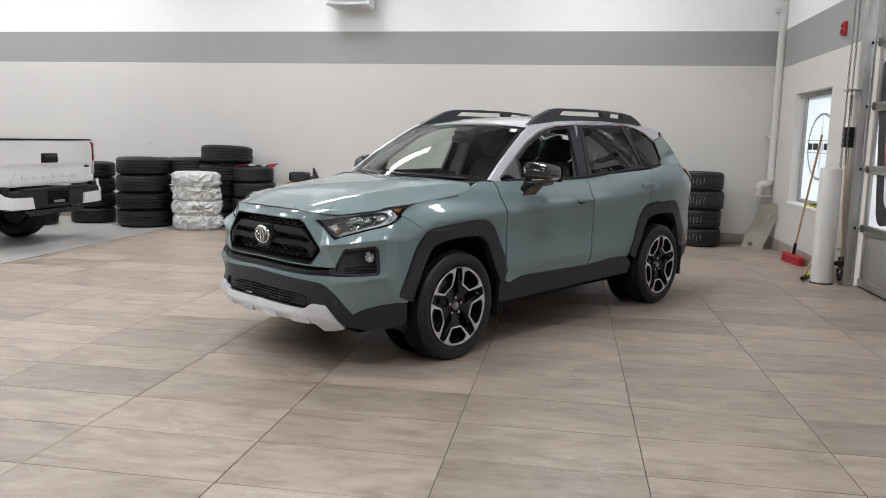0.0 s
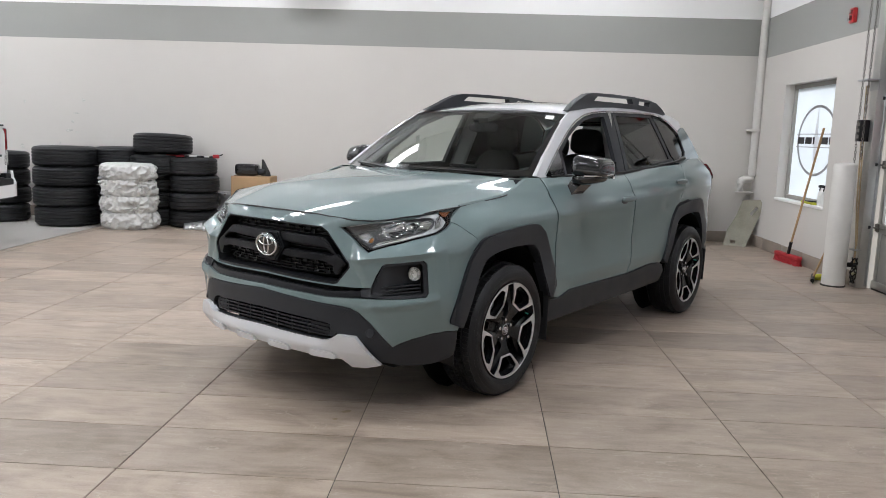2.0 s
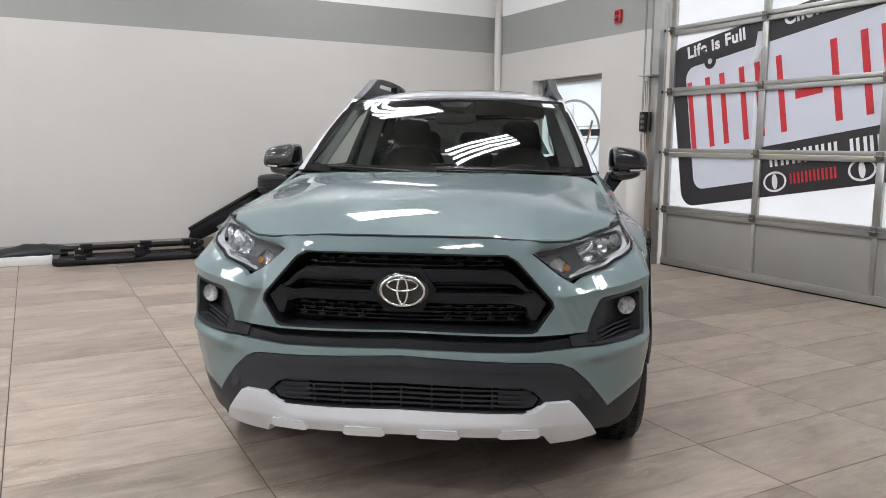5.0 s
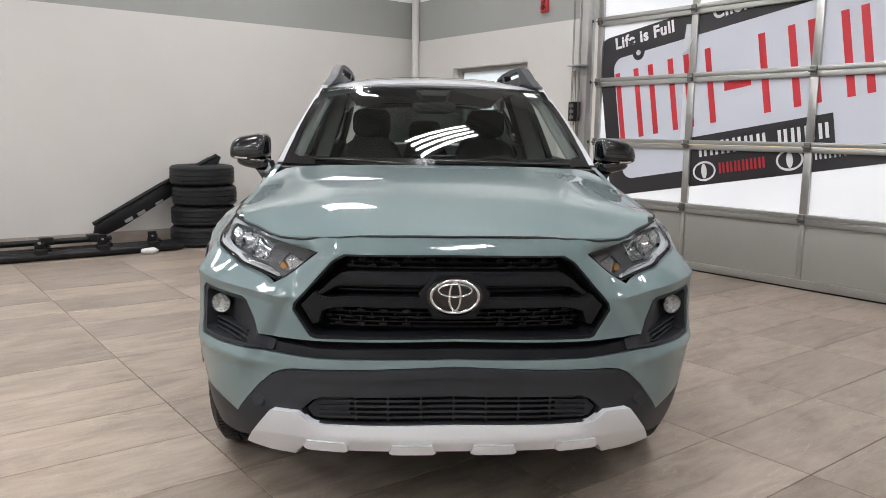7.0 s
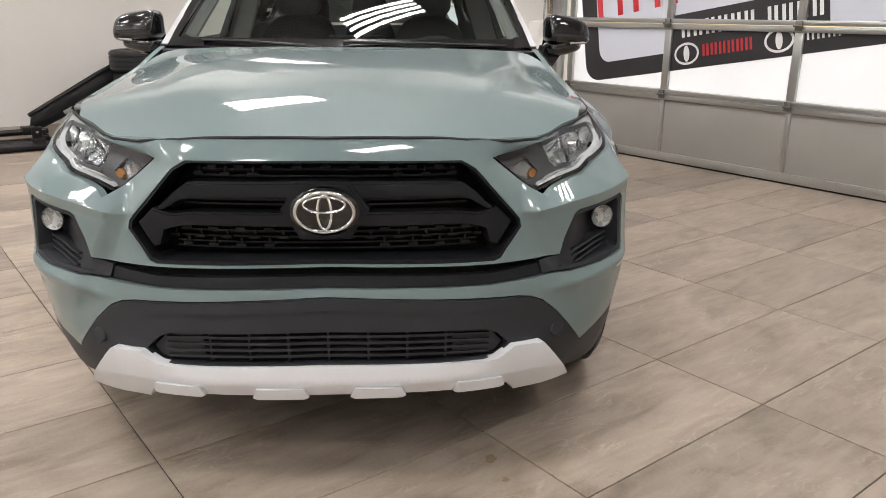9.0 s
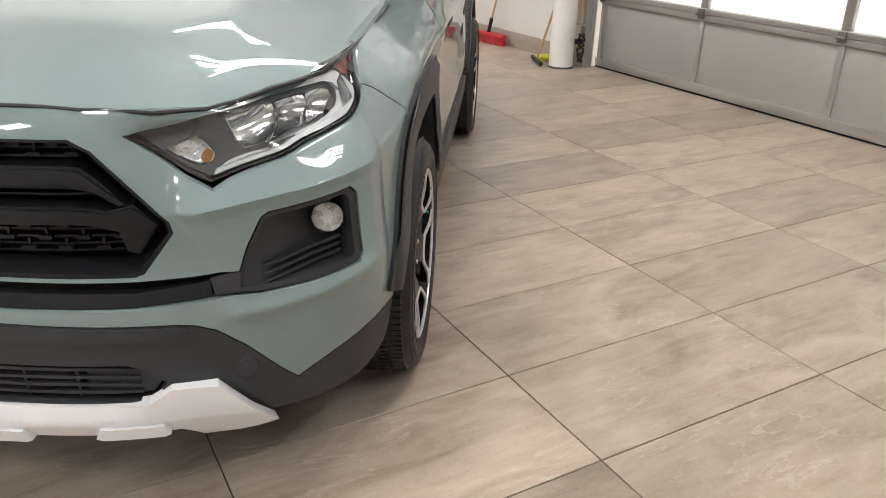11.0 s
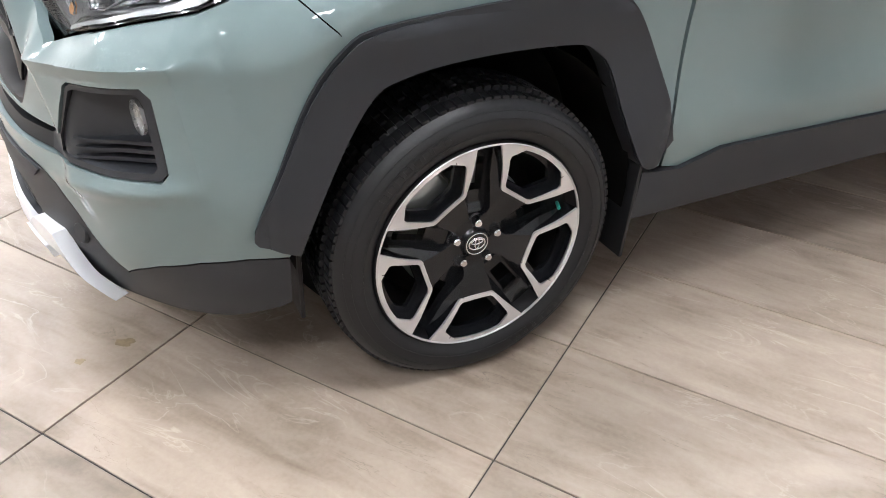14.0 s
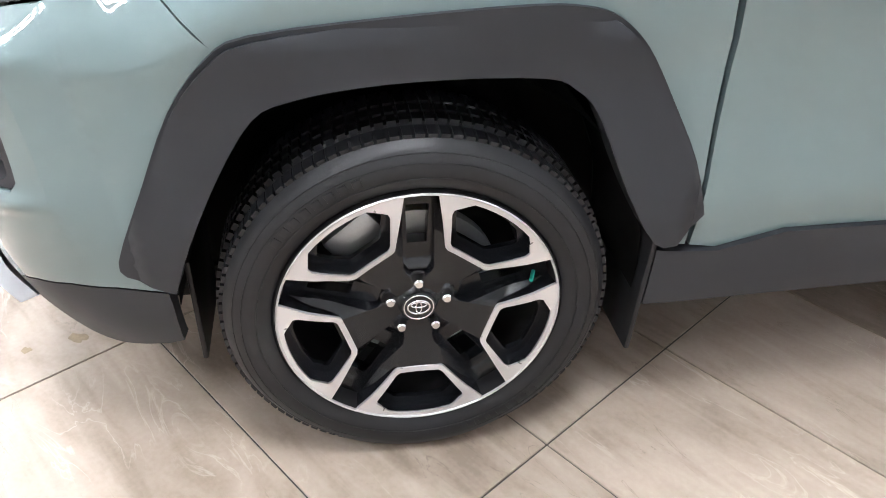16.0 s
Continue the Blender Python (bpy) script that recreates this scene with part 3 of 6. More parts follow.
for yy in (EDGE0 - .05, *MULL, EDGE1 + .05):
    part("panel_rib", box(XD - .026, yy - .022, .085, XD - .010, yy + .022, .56, .004), ALU, door)
for z in RAILS:
    part("rail", box(XD - .035, EDGE1, z - .048, XD + .03, EDGE0, z - .003, .004), ALU, door)
    part("rail", box(XD - .045, EDGE1, z + .003, XD + .03, EDGE0, z + .042, .004), ALU, door)
    for yy in (EDGE0 - .045, *MULL):
        hg = part("hinge", box(XD - .060, yy - .028, z - .035, XD - .040, yy + .028, z + .04, .004), CHAIN_STEEL, door)
        part("hinge_pin", tube([(XD - .066, yy - .034, z), (XD - .066, yy + .034, z)], .009, 8), CHAIN_STEEL, hg)
levels = list(zip(RAILS, RAILS[1:] + [OP_Z + .02]))
for za, zb in levels:
    for yy in (EDGE0 - .04, *MULL, EDGE1 + .04):
        part("stile", box(XD - .028, yy - .035, za + .042, XD + .025, yy + .035, zb - .048, .003), ALU, door)
    ys = [EDGE0 - .075] + [v for m_ in MULL for v in (m_ + .035, m_ - .035)] + [EDGE1 + .075]
    for ya, yb_ in zip(ys[::2], ys[1::2]):
        part("pane", box(XD, yb_, za + .042, XD + .005, ya, zb - .048), VINYL_WHITE, door, smooth=0)
# jamb, track and header
part("jamb", box(XR - .012, OP_Y1 - .02, 0, XR + .10, OP_Y1 + .11, OP_Z, .004), ALU, door)
part("track", tube([(XD - .075, OP_Y1 + .005, .02), (XD - .075, OP_Y1 + .005, OP_Z)], .03, 10, flat=(.05, .07)), GALV, door)
part("header", box(XR - .01, OP_Y0, OP_Z - .05, XR + .1, OP_Y1, OP_Z + .1, .004), ALU, door)
for z in RAILS[:5]:
    part("roller", lathe([(0, -.02), (.026, -.02), (.026, .02), (0, .02)], 14, "x", m=Matrix.Translation((XD - .09, EDGE0 + .03, z))), BLACK_PLASTIC, door)


# printed art: a tilted plate with a dark border, on the panes of the lower sections only
TILT_ = radians(9.5)


def art(name, outline, material, lift, step=.2, holes=()):
    """A flat print in the door's plane: outline in (along, up) metres, along running from the near jamb; cut at rails and stiles."""
    bm = None
    ys = [EDGE0 - .075] + [v for m_ in MULL for v in (m_ + .035, m_ - .035)] + [EDGE1 + .075]
    full = sheet(outline, lambda u, v, o: (XD - lift - o, EDGE0 - u, v), step, holes, lip=0)
    for za, zb in levels[:4]:
        for ya, yb_ in zip(ys[::2], ys[1::2]):
            piece = full.copy()
            for co_, no_ in (((0, ya, 0), (0, 1, 0)), ((0, yb_, 0), (0, -1, 0)), ((0, 0, zb - .048), (0, 0, 1)), ((0, 0, za + .042), (0, 0, -1))):
                bmesh.ops.bisect_plane(piece, geom=piece.verts[:] + piece.edges[:] + piece.faces[:], plane_co=co_, plane_no=no_, clear_outer=True)
            if piece.faces:
                bm = join(bm, piece)
            else:
                piece.free()
    full.free()
    return part(name, bm, material, door, smooth=0) if bm else None


def tilted(u, v, pts):
    c, s = math.cos(TILT_), math.sin(TILT_)
    return [(u + a * c - b * s, v + a * s + b * c) for a, b in pts]


def round_rect(w, h, r, n=6):
    out = []
    for cx, cy2, a0 in ((w - r, h - r, 0), (r, h - r, 90), (r, r, 180), (w - r, r, 270)):
        out += [(cx + r * math.cos(radians(a0 + 90 * k / n)), cy2 + r * math.sin(radians(a0 + 90 * k / n))) for k in range(n + 1)]
    return out


PU, PV = .262, .65                     # lower corner of the plate, along and up
plate = tilted(PU, PV, round_rect(5.2, 1.66, .16))
inner = tilted(PU, PV, [(a + .185, b + .16) for a, b in round_rect(4.85, 1.26, .12)])
art("printed_border", plate, VINYL_BLACK, .004, holes=[inner])
art("printed_plate", inner, VINYL_GREY, .003)
art("printed_border", tilted(PU, PV, [(1.0, .0), (2.42, 0), (2.42, .47), (1.05, .47), (1.0, .42)]), VINYL_BLACK, .006)


def bars(u, v, w, h, n, stroke, gap, material, slant=0.0, lift=.008, name="printed_bar"):
    for k in range(n):
        a = u + k * (w + gap)
        for b in (0, w - stroke):
            art(name, tilted(PU, PV, [(a + b, v), (a + b + stroke, v), (a + b + stroke + slant, v + h), (a + b + slant, v + h)]), material, lift)


# tall red uprights in place of the plate's characters
for u in (.20, .62, 1.04):
    bars(u, .57, .30, .70, 1, .062, 0, VINYL_RED)
art("printed_bar", tilted(PU, PV, [(1.45, .84), (1.72, .84), (1.72, .92), (1.45, .92)]), VINYL_RED, .008)
for u in (1.82, 2.27, 2.70, 3.14, 3.62):
    bars(u, .57, .34, .70, 1, .066, 0, VINYL_RED)
# dealer line: pale bars, a red bar and two ring emblems
bars(1.13, .27, .085, .13, 6, .03, .035, VINYL_LETTER)
bars(1.93, .27, .085, .13, 4, .03, .035, VINYL_LETTER)
bars(1.33, .09, .06, .10, 6, .022, .02, VINYL_RED)


def ellipse(u, v, a, b, n=36):
    return [(u + a * math.cos(2 * math.pi * k / n), v + b * math.sin(2 * math.pi * k / n)) for k in range(n)]


for u in (1.17, 2.02):
    art("printed_ring", tilted(PU, PV, ellipse(u, .13, .125, .095)), VINYL_LETTER, .008, .05, [tilted(PU, PV, ellipse(u, .13, .105, .075))])
    art("printed_star", tilted(PU, PV, ellipse(u, .13, .03, .07)), VINYL_LETTER, .009, .05)
bars(2.2, .10, .06, .06, 4, .018, .02, VINYL_LETTER)


def line_of_words(text, u, v, size):
    bm = words(text, size, .001, 1.12, .006)
    c, s = math.cos(TILT_), math.sin(TILT_)
    a, b = tilted(PU, PV, [(u, v)])[0]
    m = Matrix(((0, 0, -1, XD - .010), (-c, s, 0, EDGE0 - a), (s, c, 0, b), (0, 0, 0, 1)))
    bmesh.ops.transform(bm, matrix=m, verts=bm.verts)
    part("lettering", bm, VINYL_LETTER, door, smooth=0)


line_of_words("Life is Full", .235, 1.520, .158)
line_of_words("Choices,", 1.40, 1.520, .158)
art("printed_stud", tilted(PU, PV, ellipse(.52, 1.42, .075, .075)), VINYL_BLACK, .007, .05)
art("printed_stud", tilted(PU, PV, ellipse(.52, 1.42, .028, .028)), VINYL_WHITE, .009, .05)
# a corner of the film that has come loose and hangs forward
peel = part("peeled_film", strip([[(XD - .010 - .05 * k * k / 16, 2.80 - .035 * j + .004 * k, 2.36 - .075 * k + .03 * j * (k / 4)) for j in range(4)] for k in range(5)]), VINYL_WHITE, door, "loose corner of white vinyl")
part("bare_glass", box(XD - .0065, 2.735, 1.27, XD - .0055, 2.80, 2.35), film("bright_bare_pane", (.93, .94, .95), .62), door, smooth=0)

# ---- ceiling light fixtures ----
fix = None
for fx, fy in FIXTURES:
    m = pose(fx, fy, FIX_Z)
    if fix is None:
        fix = thing("ceiling_light", "hung high-bay light fixture with four bright strips", "ceiling light", m, "ceiling lights")
        part("housing", box(-.65, -.30, .02, .65, .30, .07, .01), WHITE_PLASTIC, fix)
        # Blades added below the lamp mask it, so that it reflects as four strips.
        for k in range(5):
            part("blade", box(-.64, -.285 + .1425 * k - .036, -.008, .64, -.285 + .1425 * k + .036, .0, .001), WHITE_PLASTIC, fix)
        for sx in (-.635, .635):
            part("end_plate", box(sx - .01, -.30, -.008, sx + .01, .30, .02, .002), WHITE_PLASTIC, fix)
        for sx in (-.5, .5):
            part("hanger", tube([(sx, 0, .07), (sx, 0, CEIL - FIX_Z)], .006, 6), GALV, fix)
    else:
        copy_thing(fix, m)

# ---- the car's skin, in its own metres: x across, y to the rear, front axle at y = 0 ----
# plan outline of the body at its widest, front centre to rear centre
RING = [(0, -.935), (.16, -.930), (.32, -.913), (.46, -.878), (.58, -.828), (.695, -.760), (.795, -.668), (.862, -.57), (.893, -.46), (.903, -.30), (.905, 0), (.903, .4), (.898, .9), (.896, 1.4), (.896, 1.9), (.896, 2.4), (.890, 2.85), (.865, 3.2), (.81, 3.42), (.70, 3.56), (.40, 3.64), (0, 3.665)]
def cat(pts, n):
    """Smooth curve through points, n steps a span."""
    out = []
    m = len(pts)
    for i in range(m - 1):
        p0, p1, p2, p3 = pts[max(i - 1, 0)], pts[i], pts[i + 1], pts[min(i + 2, m - 1)]
        for k in range(n):
            t = k / n
            out.append(tuple(.5 * (2 * b + (c - a) * t + (2 * a - 5 * b + 4 * c - d) * t * t + (3 * b - a - 3 * c + d) * t ** 3) for a, b, c, d in zip(p0, p1, p2, p3)))
    return out + [tuple(pts[-1])]
PLAN = cat(RING, 12)
ARC = [0.0]
for a, b in zip(PLAN, PLAN[1:]):
    ARC.append(ARC[-1] + math.dist(a, b))
def lerp(t, rows):
    """Smooth step-free interpolation in rows of (t, value)."""
    if t <= rows[0][0]: return rows[0][1]
    for (a, u), (b, v) in zip(rows, rows[1:]):
        if t <= b: return u + (v - u) * (t - a) / (b - a)
    return rows[-1][1]
def smooth(a, b, t):
    t = min(max((t - a) / (b - a), 0), 1)
    return t * t * (3 - 2 * t)
def plan(s):
    s = min(max(s, 0), ARC[-1])
    lo, hi = 0, len(ARC) - 1
    while hi - lo > 1:
        m = (lo + hi) // 2
        if ARC[m] <= s: lo = m
        else: hi = m
    f = (s - ARC[lo]) / (ARC[hi] - ARC[lo])
    (x0, y0), (x1, y1) = PLAN[lo], PLAN[hi]
    return x0 + f * (x1 - x0), y0 + f * (y1 - y0)
def normal(s):
    a, b = plan(s - .03), plan(s + .03)
    if s < .03: a = (-plan(.03 - s)[0], plan(.03 - s)[1])
    dx, dy = b[0] - a[0], b[1] - a[1]
    n = math.hypot(dx, dy)
    return dy / n, -dx / n
FRONT = cat([(.16, -.12), (.24, -.06), (.31, -.03), (.40, -.005), (.50, -.003), (.59, -.008), (.66, -.028), (.75, -.034), (.84, -.040), (.92, -.058), (.96, -.078), (1.0, -.105), (1.04, -.16), (1.2, -.5)], 14)
SIDE = cat([(.16, -.10), (.24, -.055), (.32, -.025), (.42, -.016), (.55, -.006), (.68, -.012), (.80, -.012), (.90, -.002), (.96, 0), (1.02, -.014), (1.08, -.045), (1.13, -.09), (1.18, -.16), (1.3, -.4)], 14)
LEAN = cat([(.40, 0), (.50, .012), (.66, .056), (.80, .122), (.90, .127), (1.01, .119), (1.15, .119), (1.26, .115), (1.36, .110), (1.46, .101), (1.56, .093), (1.66, .086), (1.76, .077), (1.90, .05), (2.05, .022), (2.3, 0), (2.6, 0)], 12)   # how far the top of the corner leans in
S_F = ARC[4 * 12]      # where the front begins to turn
S_S = ARC[8 * 12]      # where the side begins
def tusk_z(s):
    """Height of the crease under the headlight."""
    return .788 + .135 * (min(max(s, .55), 1.0) - .59)
LAMP_LOW = cat([(.30, .965), (.40, .958), (.48, .935), (.55, .890), (.63, .848), (.70, .850), (.836, .884), (.996, .917), (1.114, .952), (1.2, .98)], 12)   # where the headlight's surface begins
def depth(s, z, lamp_=False):
    k = smooth(S_F, S_S, s)
    zs = z - .09 * smooth(3.1, 4.4, s)
    rear = smooth(1.15, 1.5, s)
    corner = smooth(.72, .88, s) * (1 - smooth(1.12, 1.32, s))
    top = smooth(.88 + .06 * rear - .07 * corner, 1.04 + .02 * rear, z) * lerp(s, LEAN)
    side = k * (1 - smooth(4.4, 4.9, s))
    zc = tusk_z(s)
    edge = .952 + .14 * max(zc - z, 0)
    inner = .590 + .5 * max(zc - z, 0)
    wide = smooth(inner - .055, inner + .005, s) * min(1, max(0, 1 - (s - edge) / .085))
    back = -.042 * smooth(.36, .56, s) * (1 - smooth(.60, 1.16, s)) * (1 - smooth(.905, .968, z))
    if z < zc and not lamp_:
        tusk = .030 * wide * (1 - .28 * min(1, (zc - z) / .026)) * smooth(.42, .66, z)
    else:
        rise_ = 1 if lamp_ else min(1, (z - zc) / max(lerp(s, LAMP_LOW) - zc, .02))
        tusk = .030 * wide * (1 - rise_) + back * rise_
    bulge = .014 * smooth(.66, .84, s) * (1 - smooth(.86, 1.08, s)) * smooth(.30, .46, z) * (1 - smooth(.86, .97, z))
    tuck = -.012 * (1 - smooth(.25, .46, z)) * smooth(.62, .86, s) * (1 - smooth(1.14, 1.3, s))
    ledge = .011 * math.exp(-((z - .560 - .14 * (s - .62)) / .020) ** 2) * smooth(.58, .68, s) * (1 - smooth(.90, 1.02, s))
    rise = .955 + .045 * (s - 2.0)
    crease = .009 * (math.exp(-((z - rise) / .012) ** 2) if z > rise else math.exp(-((z - rise) / .05) ** 2)) * smooth(1.9, 2.3, s) * side
    sill = (.005 * math.exp(-((z - .545) / .035) ** 2) - .004 * math.exp(-((z - .70) / .07) ** 2)) * smooth(2.0, 2.4, s) * (1 - smooth(3.5, 3.75, s))
    return (1 - k) * lerp(z, FRONT) + k * lerp(zs, SIDE) - top + tusk + bulge + tuck + ledge + crease + sill
def wrap(s, z, out=0.0, lamp_=False):
    """A point of the body's skin: s metres round from the front's middle, at the height z, out metres off the skin."""
    x, y = plan(abs(s))
    nx, ny = normal(abs(s))
    d = depth(abs(s), z, lamp_) + out
    return (math.copysign(1, s) * (x + nx * d), y + ny * d, z)
def s_of_y(y):
    for i in range(1, len(PLAN)):
        if PLAN[i][1] >= y:
            a, b = PLAN[i - 1], PLAN[i]
            return ARC[i - 1] + (y - a[1]) / (b[1] - a[1]) * (ARC[i] - ARC[i - 1])
    return ARC[-1]
def glass_x(y, z):
    z = z - .05 * smooth(1.6, 2.9, y)
    return .785 - .365 * (z - 1.13) - .12 * max(z - 1.13, 0) ** 2 - .03 * smooth(1.6, 3.0, y) - .10 * max(y - 2.75, 0) ** 1.5 - .02 * max(1.1 - y, 0)

# ---- the car ----
CAR = pose(-.031, .758, 0, 0, 0, -34.39)
car = thing("sport_utility_car", "grey-green compact sport utility car with silver roof and black cladding", "car", CAR)
R_T, AXLE = .364, .353         # tyre radius, and height of the loaded axle


def skin(side):
    return lambda u, v, o: (lambda p: (side * p[0], p[1], p[2]))(wrap(u, v, o))


def lamp_skin(side):
    return lambda u, v, o: (lambda p: (side * p[0], p[1], p[2]))(wrap(u, v, o, True))


def cabin(side, lift=0.0):
    return lambda y, z, o: (side * (glass_x(y, z) + o + lift), y, z)


def raised(f, lift):
    return lambda u, v, o: f(u, v, o + lift)


both = skin(1)
ARCH_OUT = [(1.068, .472), (1.062, .505), (1.122, .637), (1.184, .765), (1.25, .846), (1.315, .880), (1.52, .902), (1.72, .914), (1.80, .910), (1.848, .897), (1.888, .868), (1.925, .825), (1.975, .745), (2.034, .64), (2.072, .53)]
ARCH_IN = [(2.03, .470), (1.985, .478), (1.915, .590), (1.845, .735), (1.80, .782), (1.75, .803), (1.60, .808), (1.46, .800), (1.36, .782), (1.305, .755), (1.245, .665), (1.185, .545), (1.145, .442)]
ARCH_FACE = [(1.57 + (u - 1.57) * .992, .45 + (v - .45) * .985) for u, v in ARCH_OUT]


def cladding_skin(sk):
    """The arch's broad face, chamfered along its outer edge."""
    def at(u, v, o):
        du, dv = u - 1.57, v - .42
        r = max(abs(du) / (.505 - .16 * max(dv - .22, 0) / .26), dv / .492)
        return sk(u, v, o + .021 - .016 * smooth(.90, .985, r))
    return at


SHIFT = 2.69
S0_REAR = s_of_y(2.69) - s_of_y(0)
HL = [(.468, .928), (.534, .941), (.620, .957), (.709, .970), (.824, .982), (.917, .995), (.985, 1.007), (1.03, 1.013), (1.10, 1.019), (1.17, 1.024), (1.245, 1.028), (1.18, 1.000), (1.143, .978), (1.114, .955), (1.061, .932), (.996, .912), (.917, .897), (.836, .880), (.758, .861), (.695, .844), (.660, .833), (.626, .822), (.580, .848), (.536, .881)]
LAMP_EDGE = [(u + (.85 - u) * .018, v + (.925 + .16 * (u - .85) - v) * .055) for u, v in HL]
LAMP_RING = [(.480, .930), (.532, .941), (.644, .960), (.763, .972), (.897, .983), (.992, .994), (1.055, .999), (1.083, .981), (1.093, .960), (1.055, .939), (.999, .918), (.922, .902), (.837, .886), (.756, .867), (.691, .850), (.636, .834)]
LAMP_RING_IN = [(.490, .927), (.534, .933), (.644, .952), (.763, .964), (.895, .975), (.978, .983), (1.011, .978), (1.024, .961), (1.012, .948), (.990, .933), (.942, .916), (.912, .908), (.832, .892), (.757, .874), (.692, .857), (.644, .843)]
HEX = [(0, .931), (.365, .927), (.405, .905), (.535, .765), (.540, .742), (.475, .663), (.455, .657), (0, .669)]
SLOT = [(0, .662), (.455, .650), (.600, .650), (.655, .657), (.674, .706), (.706, .764), (.722, .774), (.900, .797), (.918, .780), (.928, .640), (.915, .622), (.80, .612), (.60, .600), (.445, .595), (0, .606)]

FOLDS = [[(.592, tusk_z(.592)), (.95, tusk_z(.95))], [(.952, .833), (.958, .80), (.970, .71), (.982, .62)], [(.64, tusk_z(.64) - .030), (.95, tusk_z(.95) - .030)]]
# front bumper cover, with grille and lamp openings
cover = mirrored([(0, .981), (.35, .978), (.54, .972), (.66, .967), (.685, .964), (.620, .953), (.534, .937), (.463, .926), (.532, .878), (.577, .844), (.626, .817), (.662, .829), (.697, .839), (.760, .856), (.837, .875), (.918, .892), (.997, .907), (1.062, .927), (1.116, .950), (1.122, .961), (1.165, .945), (1.20, .915), (1.243, .876), (1.275, .846), (1.212, .757), (1.154, .630), (1.096, .515), (1.10, .480), (1.14, .464), (1.126, .430), (1.04, .440), (.95, .438), (.86, .418), (.80, .394), (.766, .374), (.735, .405), (.655, .490), (.60, .535), (.56, .552), (.52, .559), (0, .587)])
part("bumper_cover", sheet(cover, both, .0115, [mirrored(HEX), mirrored(SLOT)], .022, folds=[f for q in FOLDS for f in (q, [(-u, v) for u, v in q])], crisp=.3), GREEN, car, "grey-green painted front bumper")
# lower black bumper
LOWG = [(0, .492), (.415, .478), (.455, .462), (.492, .428), (.47, .395), (.44, .388), (0, .402)]
lower = mirrored([(0, .585), (.52, .556), (.56, .549), (.60, .532), (.655, .487), (.735, .402), (.766, .370), (.80, .390), (.86, .414), (.95, .434), (1.04, .436), (1.124, .426), (1.126, .40), (1.125, .300), (1.10, .290), (.98, .272), (.84, .268), (.70, .290), (0, .305)])
part("lower_bumper", sheet(lower, both, .022, [mirrored(LOWG)], .03), BLACK_PLASTIC, car, "textured black lower bumper")
part("bumper_lip", sheet(mirrored([(0, .583), (.515, .553), (.545, .546), (.52, .525), (0, .552)]), raised(both, .006), .05, lip=.008), BLACK_PLASTIC, car)
def skid_skin(u, v, o):
    return both(u, v, o + .024 - .32 * max(.338 - v, 0) - .34 * max(v - .345, 0) * (1 - smooth(.38, .47, abs(u))) + .036 * smooth(.52, .76, abs(u)))


skid = part("skid_plate", sheet(mirrored([(0, .397), (.42, .385), (.455, .392), (.500, .424), (.590, .421), (.655, .345), (.712, .282), (.630, .256), (.552, .246), (.530, .270), (.505, .292), (0, .302)]), skid_skin, .018, lip=.035, folds=[[(-.60, .3415), (.60, .3415)]], crisp=.3), SKID, car, "silver painted skid plate")
for a, b in ((.055, .205), (.335, .485)):
    for sg in (1, -1):
        part("skid_tab", sheet([(sg * a, .303), (sg * (a + .012), .331), (sg * (b - .012), .329), (sg * b, .301), (sg * (b - .012), .294), (sg * (a + .012), .296)], raised(both, .031), .02, lip=.02), SKID, skid)
for sg in (1, -1):
    part("tow_cover", lathe([(0, .004), (.020, .004), (.024, 0), (.024, -.004)], 16, "z", m=Matrix.Translation(wrap(sg * .655, .437, .001)) @ (Vector((normal(.655)[0] * sg, normal(.655)[1], .2))).to_track_quat("Z", "Y").to_matrix().to_4x4()), BLACK_PLASTIC, skid.parent)

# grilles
# A near-black sheet set behind the opening stands for the shade between the bars.
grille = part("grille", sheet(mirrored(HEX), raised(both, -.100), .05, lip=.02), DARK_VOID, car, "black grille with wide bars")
HEX_IN = [(0, .925), (.360, .921), (.399, .901), (.527, .763), (.531, .744), (.470, .672), (.452, .667), (0, .679)]
part("grille_frame", sheet(mirrored(HEX), raised(both, -.003), .03, [mirrored(HEX_IN)], .085), GRILLE_BLACK, grille)


def bar_skin(u, v, o):
    """Grille bars: set back, their outer wings swept forward to the frame."""
    return both(u, v, o - .034 + .022 * smooth(.34, .50, abs(u)))


def chamfered(name, poly, parent, inset=.006):
    """A wide bar with a sloping edge above and below its flat face."""
    mid_v = sum(v for _, v in poly) / len(poly)
    part(name, sheet(mirrored(poly), bar_skin, .03, lip=.045), GRILLE_BLACK, parent)
    inner = [(u * .992, v + (inset if v < mid_v else -inset)) for u, v in poly]
    part(name, sheet(mirrored(inner), raised(bar_skin, .006), .03, lip=.006), GRILLE_BLACK, parent)


chamfered("upper_bar", [(0, .874), (.335, .871), (.372, .868), (.410, .842), (.455, .798), (.44, .797), (.395, .822), (.345, .829), (0, .831)], grille)
chamfered("lower_bar", [(0, .795), (.350, .792), (.415, .786), (.470, .800), (.512, .758), (.470, .700), (.452, .704), (.440, .742), (.395, .762), (.345, .764), (0, .765)], grille, .005)
for z, h in ((.914, .004), (.897, .004), (.881, .004), (.820, .004), (.808, .004), (.752, .004), (.737, .004), (.722, .004), (.707, .004), (.692, .004)):
    w = .40 if .79 < z < .83 else .365 if z > .87 else .43
    part("slat", sheet(mirrored([(0, z + h / 2), (w, z + h / 2), (w, z - h / 2), (0, z - h / 2)]), raised(both, -.066), .06, lip=.02), SATIN_BLACK, grille)
